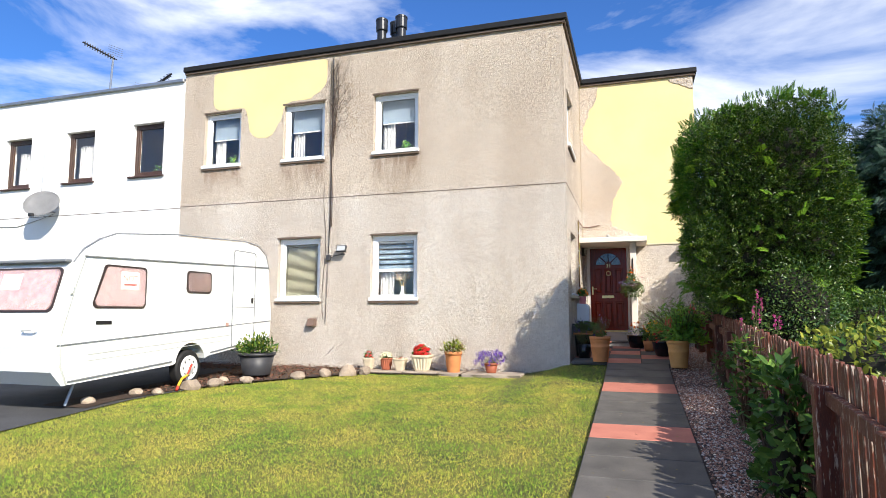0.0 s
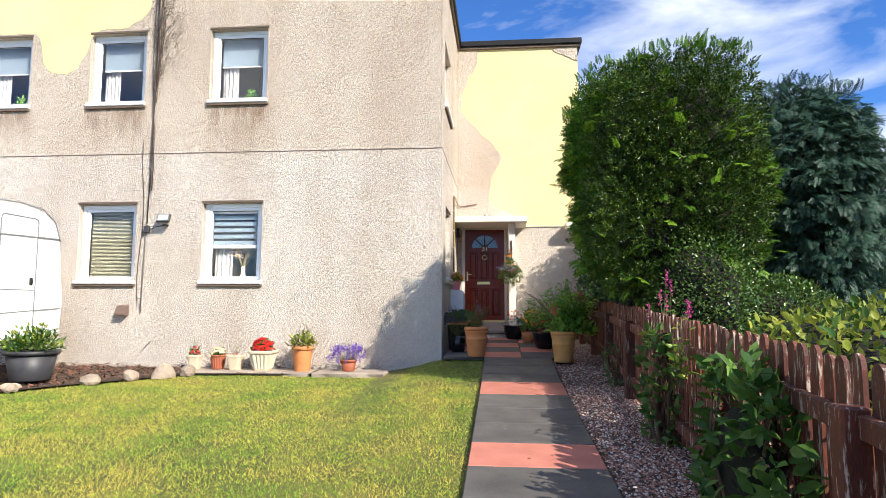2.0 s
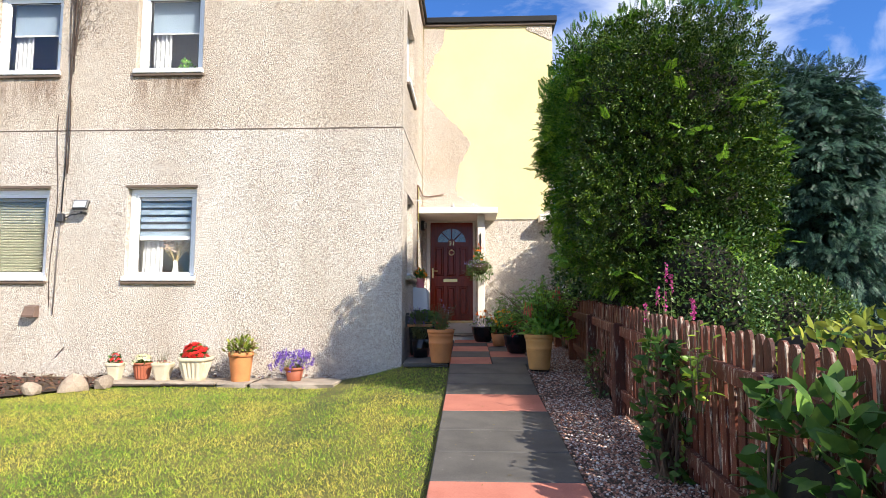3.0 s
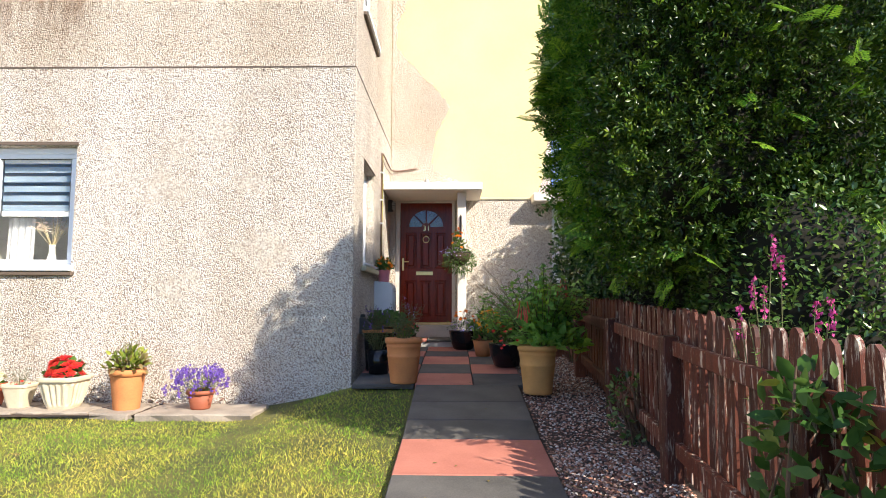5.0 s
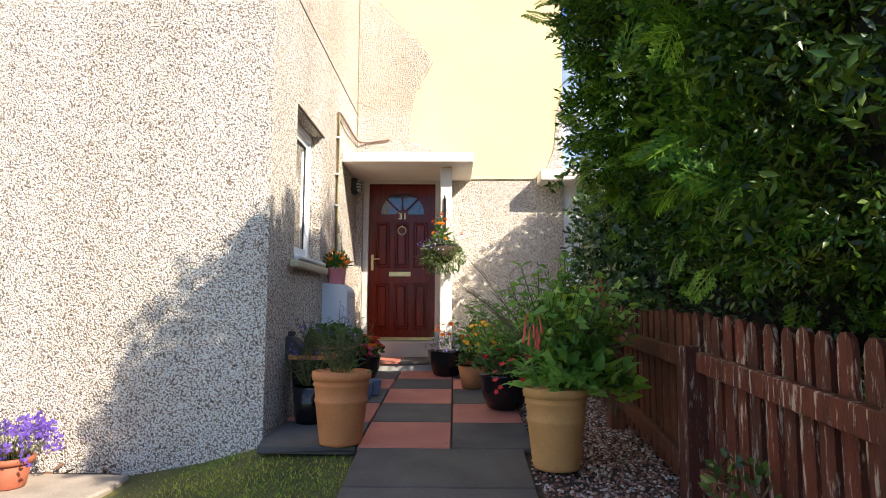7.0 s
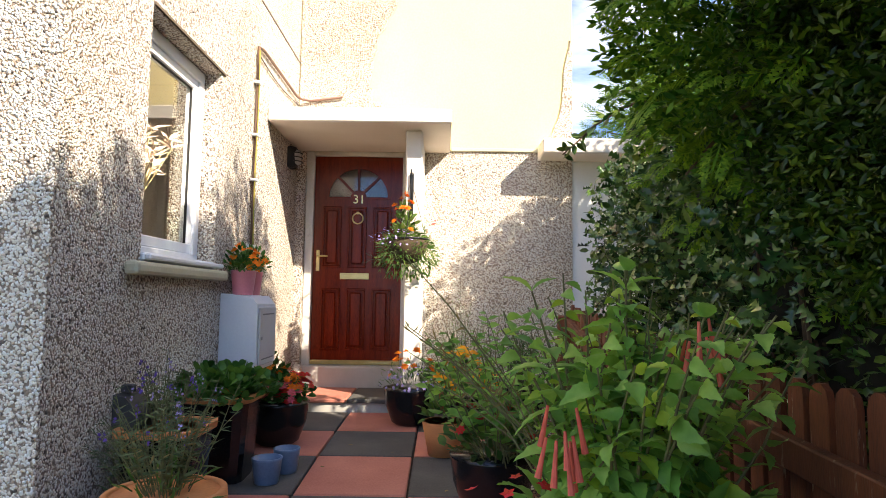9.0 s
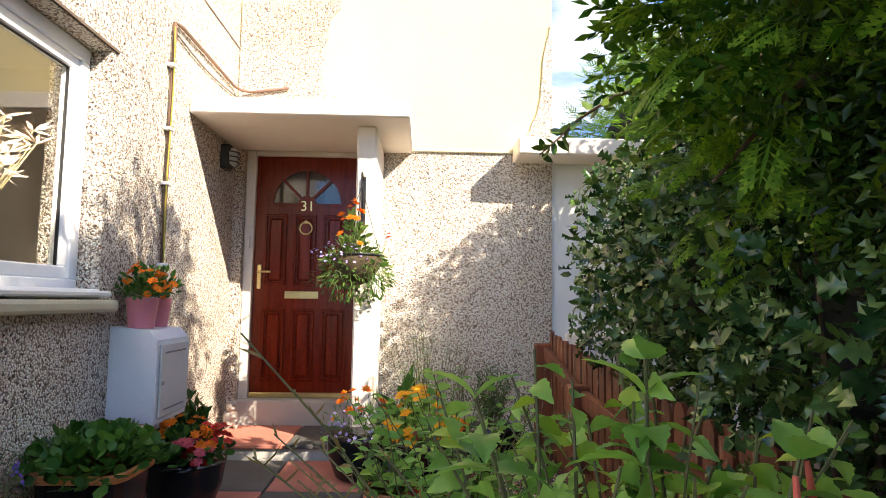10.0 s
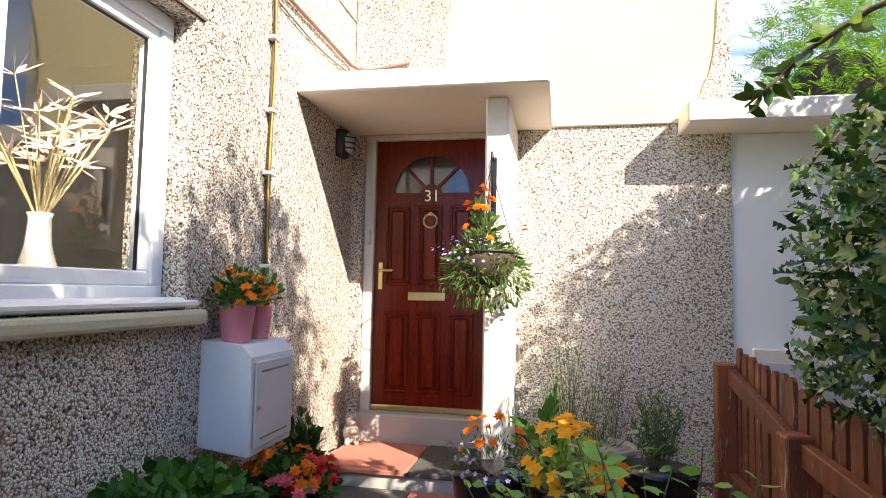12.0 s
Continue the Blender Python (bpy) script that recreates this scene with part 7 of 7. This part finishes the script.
tuft(hb, (0.05, 0, -0.1), (0.24, 0.2, 0.14), 320, 0.05, VINE, T_NARROW, seed=73, name="trailing_green", up=-0.8)
tuft(hb, (-0.02, 0, 0.08), (0.10, 0.1, 0.26), 110, 0.06, BASKETLEAF, T_LEAF, seed=74, name="marigold_leaves")
q, d = crown_points(520, (-0.01, 0, -0.05), (0.25, 0.21, 0.20), 2.0, 0.1, (0.75, 1.0))
scatter("trailing_foliage", T_NARROW, q, unit(d + [0, 0, -0.7] + RNG.normal(size=q.shape) * 0.4), RNG.uniform(0.03, 0.06, len(q)), BASKETLEAF, hb)
q, d = crown_points(260, (0.02, 0, -0.06), (0.24, 0.2, 0.19), 2.0, 0.1, (0.8, 1.02))
scatter("trailing_foliage", T_LEAF, q, unit(d + [0, 0, -0.4] + RNG.normal(size=q.shape) * 0.4), RNG.uniform(0.025, 0.045, len(q)), VINE, hb)
blooms(hb, (-0.03, -0.02, 0.12), (0.09, 0.09, 0.30), 12, 0.034, ORANGE, T_POMPOM, 75)
blooms(hb, (-0.1, -0.04, 0.0), (0.22, 0.16, 0.14), 70, 0.010, LILAC, T_DAISY, 76, "lobelia")
blooms(hb, (0.2, -0.02, 0.1), (0.05, 0.05, 0.1), 5, 0.02, REDP, T_DAISY, 77, "red_flowers")

# figurine by the step
bm = bmesh.new()
for c, r, s in (((0, 0, 0.075), 0.06, (0.95, 1.15, 1.3)), ((0, -0.03, 0.165), 0.042, (1, 1.05, 1)), ((-0.03, -0.06, 0.03), 0.02, (1, 1.1, 1.8)), ((0.03, -0.06, 0.03), 0.02, (1, 1.1, 1.8)), ((0, -0.07, 0.155), 0.02, (1, 1, 0.8))):
    bmesh.ops.create_uvsphere(bm, u_segments=14, v_segments=9, radius=r, matrix=Matrix.Translation(c) @ Matrix.Diagonal((*s, 1)))
for sx in (-1, 1):
    bmesh.ops.create_cone(bm, segments=8, radius1=0.018, radius2=0.002, depth=0.045, matrix=Matrix.Translation((sx * 0.026, -0.025, 0.215)))
fg = part("animal_figurine", bm, BONE, None, smooth=True, m=pose(-0.985, 14.36, 0.585, 0, 0, 25))
tagged(fg, "small grey and white animal figurine sitting on the step", "figurine")

# ---- fence ----
FP = [(1.10, 2.75), (1.15, 3.97), (1.19, 5.45), (1.22, 6.95), (1.25, 8.43), (1.28, 9.86), (1.30, 11.3), (1.32, 12.86), (1.335, 13.92)]
fence = thing("fence", pose(0, 0, 0), "worn red-brown timber picket fence along the gravel", "fence")


def fence_x(y):
    return interp(y, [q[1] for q in FP], [q[0] for q in FP])


def post_top(y):
    return interp(y, [2.75, 4.18, 5.45, 8.43, 9.86, 12.86, 13.92], [0.70, 0.78, 0.84, 0.97, 1.03, 1.13, 1.28])


def picket_top(y):
    return interp(y, [2.75, 4.0, 6.0, 8.3, 11.3, 13.9], [0.88, 0.95, 1.02, 1.13, 1.22, 1.36])


for x, y in FP:
    z0, z1 = ground_z(x, y) - 0.05, post_top(y)
    part("post", box(bmesh.new(), (-0.055, -0.055, z0), (0.055, 0.055, z1), 0.01, m=pose(x, y, 0, 0, 0, random.Random(int(y * 10)).uniform(-3, 3))), FENCENEW if y > 10.5 else FENCEWOOD, fence)
for (xa, ya), (xb, yb) in zip(FP, FP[1:]):
    for low in (0, 1):
        za = ground_z(xa, ya) + 0.20 if low else post_top(ya) - 0.07
        zb = ground_z(xb, yb) + 0.20 if low else post_top(yb) - 0.07
        bm = bmesh.new()
        a, b = Vector((xa + 0.02, ya + 0.052, za)), Vector((xb + 0.02, yb - 0.052, zb))
        prism(bm, [(a.y, a.z - 0.045), (b.y, b.z - 0.045), (b.y, b.z + 0.045), (a.y, a.z + 0.045)], "x", 0.0, 0.045)
        for v in bm.verts:
            v.co.x += fence_x(v.co.y) + 0.0
        bmesh.ops.bevel(bm, geom=bm.edges[:], offset=0.005, segments=1, affect="EDGES")
        part("rail", bm, FENCENEW if ya > 9.5 else FENCEWOOD, fence)
rr = random.Random(5)
y = 2.82
pk = bmesh.new()
prism(pk, [(-0.040, 0.0), (0.040, 0.0), (0.040, 0.945), (0.033, 0.98), (0.013, 1.0), (-0.013, 1.0), (-0.033, 0.98), (-0.040, 0.945)], "x", 0.0, 0.02)
picket = mesh_of(pk, "picket")
picket_new = picket.copy()
while y < 13.9:
    if not 11.98 < y < 12.2:
        z0 = ground_z(1.2, y) + 0.05
        h = picket_top(y) + rr.uniform(-0.015, 0.015) - z0
        put("picket", picket_new if y > 10.0 else picket, FENCENEW if y > 10.0 else FENCEWOOD, fence, m=pose(fence_x(y) + 0.047, y, z0, rr.uniform(-1, 1), 0, rr.uniform(-2, 2)) @ Matrix.Diagonal((1, 1, h, 1)))
    y += 0.116 + rr.uniform(-0.004, 0.004)

# ---- box and wall by the outhouse ----
gb = thing("service_box", pose(1.70, BY + 0.02, 1.0), "pale grey service hatch on the white outhouse wall", "meter box")
part("surround", boxed((-0.06, -0.05, -0.22), (0.52, -0.001, 0.32), 0.008), CREAMPAINT, gb)
part("door", boxed((0.0, -0.062, -0.16), (0.44, -0.051, 0.24), 0.006), GREYDOOR, gb)

# far bungalow
hs = thing("bungalow", pose(5.0, 20.0, 0), "pale bungalow with a low pitched roof in the distance", "house")
wallm = surf("pink_beige_render", (0.62, 0.50, 0.42), (0.56, 0.45, 0.38), scale=1.0, fine=60, rough=0.9)
part("wall", prism(bmesh.new(), [(0, 0), (7, 0), (7, 2.34), (0, 2.34)], "y", 0, 9), wallm, hs)
part("gable", prism(bmesh.new(), [(-0.3, 2.351), (7.3, 2.351), (3.5, 4.3)], "y", -0.42, -0.404), wallm, hs)
part("bargeboard", prism(bmesh.new(), [(3.5, 4.36), (8.05, 2.25), (8.05, 2.45), (3.5, 4.56)], "y", -0.47, -0.43), UPVC, hs)
part("roof", prism(bmesh.new(), [(-1.0, 2.35), (8.0, 2.35), (8.0, 2.47), (3.5, 4.55), (-1.0, 2.47)], "y", -0.4, 9.4), surf("brown_roof_tiles", (0.35, 0.24, 0.19), (0.26, 0.17, 0.13), scale=3, fine=40, rough=0.9, bump=0.5), hs)
for x in (2.0, 5.2):
    w = part("window", boxed((x, -0.02, 1.0), (x + 1.6, 0.03, 2.1)), UPVC, hs)
    part("pane", boxed((x + 0.1, -0.03, 1.1), (x + 1.5, -0.021, 2.0)), surf("dark_far_glass", (0.03, 0.035, 0.04), rough=0.1), w)

# small plants on the inner window sills
for k, (x, z, mt) in enumerate(((-8.55, 4.48, SAGE), (-4.35, 4.48, SAGE), (-10.68, 4.45, VINE))):
    p = pot(pose(x, FY + 0.232, z), [(0.035, 0.0), (0.05, 0.09)], VASE, "small house plant on an upstairs window sill", (0.045, 0.09), name="house_plant", category="house plant", group="window sill plants")
    tuft(p, (0, 0, 0.1), (0.17, 0.05, 0.2), 60, 0.06, mt, seed=90 + k)


# ---- stones, gravel, bark, grass, paving ----
STONE = surf("sandy_garden_stone", (0.46, 0.37, 0.28), (0.25, 0.19, 0.14), scale=6, fine=60, rough=0.9, bump=0.5, dist=0.01, rnd=0.25)
LEDGESTONE = surf("grey_ledge_stone", (0.40, 0.33, 0.26), (0.24, 0.20, 0.16), scale=5, fine=90, rough=0.9, bump=0.4, dist=0.006, rnd=0.15)
SLABDARK = surf("dark_worn_paving", (0.145, 0.134, 0.122), (0.046, 0.044, 0.042), scale=3.5, fine=120, rough=0.75, bump=0.25, dist=0.003, rnd=0.15, amount=(0.3, 0.75), worn=((0.30, 0.27, 0.24), 0.665))
SLABRED = surf("red_painted_paving", (0.56, 0.21, 0.15), (0.42, 0.14, 0.10), scale=4, fine=110, rough=0.8, bump=0.2, dist=0.003, rnd=0.12)


def pieces(name, stops, rough=0.8, bump=0.3):
    """Loose pieces, each of its own colour out of a few kinds, with fine grain."""
    m, n, l, p = shader(name)
    geo = n.new("ShaderNodeNewGeometry")
    kinds = ramp(n, stops)
    kinds.color_ramp.interpolation = "CONSTANT"
    l.new(geo.outputs["Random Per Island"], kinds.inputs["Fac"])
    grain = n.new("ShaderNodeTexNoise")
    grain.inputs["Scale"].default_value, grain.inputs["Detail"].default_value = 160.0, 4
    l.new(geo.outputs["Position"], grain.inputs["Vector"])
    tone = ramp(n, [(0.3, (0.6, 0.6, 0.6)), (0.65, (1, 1, 1))])
    l.new(grain.outputs["Fac"], tone.inputs["Fac"])
    mul = n.new("ShaderNodeMixRGB")
    mul.blend_type, mul.inputs["Fac"].default_value = "MULTIPLY", 1.0
    l.new(kinds.outputs["Color"], mul.inputs["Color1"])
    l.new(tone.outputs["Color"], mul.inputs["Color2"])
    l.new(mul.outputs["Color"], p.inputs["Base Color"])
    p.inputs["Roughness"].default_value = rough
    bp = n.new("ShaderNodeBump")
    bp.inputs["Strength"].default_value, bp.inputs["Distance"].default_value = bump, 0.003
    l.new(grain.outputs["Fac"], bp.inputs["Height"])
    l.new(bp.outputs["Normal"], p.inputs["Normal"])
    return m


GRAVEL = pieces("mixed_gravel", [(0.0, (0.34, 0.15, 0.10)), (0.24, (0.62, 0.40, 0.30)), (0.42, (0.80, 0.74, 0.67)), (0.56, (0.14, 0.10, 0.09)), (0.70, (0.46, 0.24, 0.17)), (0.86, (0.66, 0.57, 0.50)), (0.94, (0.24, 0.12, 0.08))])
CHIPS = surf("bark_chippings", (0.20, 0.10, 0.055), (0.085, 0.042, 0.025), scale=9, fine=60, rough=0.95, bump=0.2, island=0.5)
GRASS = surf("dry_lawn_grass", (0.55, 0.50, 0.085), (0.19, 0.35, 0.033), scale=1.5, fine=30, rough=0.7, bump=0.0, island=0.55, sub=0.2, amount=(0.41, 0.59), worn=((0.40, 0.29, 0.11), 0.60))


def rock(seed, size):
    rr = random.Random(seed)
    bm = bmesh.new()
    bmesh.ops.create_icosphere(bm, subdivisions=2, radius=1.0)
    o = Vector((rr.uniform(0, 50), 0, 0))
    for v in bm.verts:
        k = 1 + 0.35 * noise.noise(v.co * 0.9 + o) + 0.12 * noise.noise(v.co * 2.5 + o)
        v.co = Vector((v.co.x * k * size[0], v.co.y * k * size[1], max(-0.4, v.co.z) * k * size[2]))
    return mesh_of(bm, "stone")


for k, y in enumerate([7.2, 7.72, 8.1, 8.55, 9.22, 9.6, 9.93, 10.22]):
    x = bed_edge(y) - 0.02
    s = (0.13 + 0.05 * ((k * 7) % 5) / 4, 0.11, 0.09 + 0.03 * ((k * 3) % 4) / 3)
    s = tuple(v * (0.72 + 0.3 * ((k * 5) % 3) / 2) for v in s)
    if k == 6:
        s = (0.18, 0.13, 0.14)
    o = put("garden_stone", rock(k, s), STONE, m=pose(x, y, ground_z(x, y) + s[2] * 0.35, 0, 0, 40 * k))
    tagged(o, "rough sandy stone edging the flower bed", "stone", "stones along the bed")
for k, (x, y) in enumerate([(-6.95, 7.0), (-7.1, 6.3), (-6.6, 8.5), (-6.2, 8.6)]):
    o = put("garden_stone", rock(30 + k, (0.11, 0.09, 0.07)), STONE, m=pose(x, y, ground_z(x, y) + 0.03, 0, 0, 70 * k))
    tagged(o, "rough stone lying by the caravan wheel", "stone", "stones along the bed")
ledge = thing("stone_ledge", pose(0, 0, 0), "low ledge of uneven stone slabs under the flower pots", "ledge")


def rough_slab(x0, x1, y0, y1, z0, z1):
    """A hewn slab: level on top, uneven round its edges."""
    bm = boxed((x0, y0, z0), (x1, y1, z1), 0.012)
    bmesh.ops.subdivide_edges(bm, edges=[e for e in bm.edges if e.calc_length() > 0.1], cuts=7, use_grid_fill=True)
    for v in bm.verts:
        k = Vector((v.co.x * 5, v.co.y * 5, v.co.z * 9))
        v.co.x += 0.030 * noise.noise(k + Vector((7, 0, 0)))
        v.co.y += 0.050 * noise.noise(k) * (1 if v.co.y < (y0 + y1) / 2 else 0.3)
        v.co.z += 0.008 * noise.noise(k * 1.6) * (0.3 if v.co.z > z1 - 0.001 else 1.5)
    return bm


for a, b, f in ((-5.02, -4.12, 10.34), (-4.10, -3.42, 10.38), (-3.40, -3.0, 10.32)):
    part("slab", rough_slab(a, b, f, 10.90, 0.05, LEDGE), LEDGESTONE, ledge)
    part("slab", rough_slab(a + 0.06, b - 0.04, f + 0.03, 10.88, 0.02, 0.052), LEDGESTONE, ledge)
part("slab", rough_slab(-2.92, -1.86, 10.28, 10.86, 0.05, LEDGE + 0.008), LEDGESTONE, ledge)

path = thing("path", pose(0, 0, 0), "garden path of dark and red paving slabs", "path", "", "structure")


def slab(x0, x1, y0, y1, mat, lift=0.035, flat=None):
    g = 0.006
    bm = boxed((x0 + g, y0 + g, -0.05), (x1 - g, y1 - g, 0.0), 0.006)
    for v in bm.verts:
        v.co.z += (ground_z(0.1, v.co.y) + lift) if flat is None else flat
    return part("slab", bm, mat, path)


slab_edges = [10.67, 10.1, 9.6, 9.15, 8.42, 7.75, 7.16, 6.55, 5.95, 5.33, 4.72, 4.12, 3.5, 2.88, 2.26, 1.64, 1.02, 0.4, -0.22, -0.84, -1.46]
for k, (b, a) in enumerate(zip(slab_edges, slab_edges[1:])):
    slab(-0.41, 0.585, a, b, SLABRED if k in (3, 7, 11, 15) else SLABDARK)
rows = [10.67, 11.3, 11.92, 12.55, 13.17, 13.8]
cols = [-1.03, -0.42, 0.15, 0.66]
for j in range(5):
    for i in range(3):
        slab(cols[i], cols[i + 1], rows[j], rows[j + 1], SLABRED if (i + j) % 2 else SLABDARK)
for x0, x1, mt in ((-1.03, -0.45, SLABRED), (-0.45, -0.003, SLABDARK)):
    bm = boxed((x0 + 0.005, 13.806, -0.03), (x1 - 0.005, 14.456, 0.0), 0.006)
    for v in bm.verts:
        v.co.z += 0.585
    part("slab", bm, mt, path)
structure("step_base", boxed((-1.03, 13.83, 0.38), (-0.004, 14.458, 0.553)), CONCRETE, "dark concrete base of the door step", "step")
structure("path_base", sheet([(y, -0.405, 0.58) for y in np.arange(-1.4, 10.6, 0.4)] + [(10.66, -0.405, 0.58), (10.675, -1.02, 0.65)] + [(y, -1.02, 0.65) for y in np.arange(10.9, 13.9, 0.4)], 0.012, 4), EARTH, "dark joints under the paving", "path")

# gravel
n = 34000
y = RNG.uniform(0.5, 14.4, n)
x = 0.60 + RNG.random(n) ** 0.9 * np.where(y > 9.3, 0.95, 0.70)
keep = ~((y > 10.6) & (x < 0.67))
x, y = x[keep], y[keep]
pos = np.stack([x, y, [ground_z(a, b) + 0.004 for a, b in zip(x, y)]], 1)
pebble = (np.array([(-.6, -.2, 0), (.1, -.55, 0), (.65, .1, 0), (.0, .55, 0), (-.3, -.1, .42), (.35, -.05, .45), (.0, .25, .4)]), [(0, 1, 5, 4), (1, 2, 5), (2, 3, 6, 5), (3, 0, 4, 6), (4, 5, 6)])
ob = scatter("gravel", pebble, pos, np.stack([RNG.normal(size=len(x)), RNG.normal(size=len(x)), RNG.normal(size=len(x)) * 0.25], 1), RNG.uniform(0.011, 0.025, len(x)), GRAVEL, normal=unit(np.array([0, 0, 1.0]) + RNG.normal(size=pos.shape) * 0.2))
tagged(ob, "mixed pink, grey and white gravel chips", "gravel", "", "stuff")
# bark chippings
n = 7000
y = RNG.uniform(7.0, 10.95, n)
x = RNG.uniform(-9.0, -2.0, n)
keep = np.array([(a < bed_edge(b) - 0.02) if b < 10.3 else (a < -2.0) for a, b in zip(x, y)]) & ~((x > -5.0) & (y < 10.9) & (y > 10.3)) & ((x > -7.4) | (y > 10.0))
x, y = x[keep], y[keep]
pos = np.stack([x, y, [ground_z(a, b) + 0.02 + 0.05 * max(0, min(1, (b - 8.5) / 2)) * RNG.random() for a, b in zip(x, y)]], 1)
ob = scatter("bark_chips", T_CHIP, pos, np.stack([RNG.normal(size=len(x)), RNG.normal(size=len(x)), RNG.normal(size=len(x)) * 0.3], 1), RNG.uniform(0.03, 0.07, len(x)), CHIPS, normal=unit(np.array([0, 0, 1.0]) + RNG.normal(size=pos.shape) * 0.35))
tagged(ob, "reddish brown bark chippings on the bed", "bark chips", "", "stuff")
# lawn
n = 330000
y = 10.95 - RNG.random(n) ** 0.8 * 10.0
x = RNG.uniform(-7.0, -0.43, n)
edge = np.interp(y, [4.0, 5.5, 6.5, 7.4, 8.2, 8.85, 9.4, 9.9, 10.3], [-6.7, -6.8, -6.85, -6.72, -6.38, -5.92, -5.4, -5.0, -4.7])
keep = (x > edge + RNG.normal(size=n) * 0.03) & ~((y > 10.33) & (x < -1.86)) & ~((y > 10.66) & (x > -1.04))
x, y = x[keep], y[keep]
s = np.clip((x + 2.0) / 1.2, 0, 1)
s = s * s * (3 - 2 * s)
gr = np.interp(y, [-40, 2, 6.55, 9.2, 10.7, 12.6], [-0.32, -0.26, 0.0, 0.165, 0.335, 0.43])
gl2 = np.interp(y, [-40, 2, 6.55, 9.2, 10.97], [-0.32, -0.26, 0.0, 0.08, 0.11])
pos = np.stack([x, y, gl2 + (gr - gl2) * s - 0.022], 1)
ob = scatter("grass", T_BLADE, pos, np.stack([RNG.normal(size=len(x)) * 0.7, RNG.normal(size=len(x)) * 0.7, np.ones(len(x))], 1), RNG.uniform(0.016, 0.036, len(x)), GRASS)
tagged(ob, "short dry green and yellow lawn grass", "grass", "", "stuff")

# fallen leaves on the path and gravel
n = 130
y = RNG.uniform(3.0, 13.6, n)
x = RNG.uniform(-0.4, 1.15, n)
pos = np.stack([x, y, [ground_z(0.1, b) + 0.040 for b in y]], 1)
ob = scatter("fallen_leaves", T_LEAF, pos, np.stack([RNG.normal(size=n), RNG.normal(size=n), np.zeros(n)], 1), RNG.uniform(0.012, 0.035, n), DRYLEAF, normal=unit(np.array([0, 0, 1.0]) + RNG.normal(size=pos.shape) * 0.12))
tagged(ob, "small dry fallen leaves scattered over the paving", "leaf litter", "", "stuff")
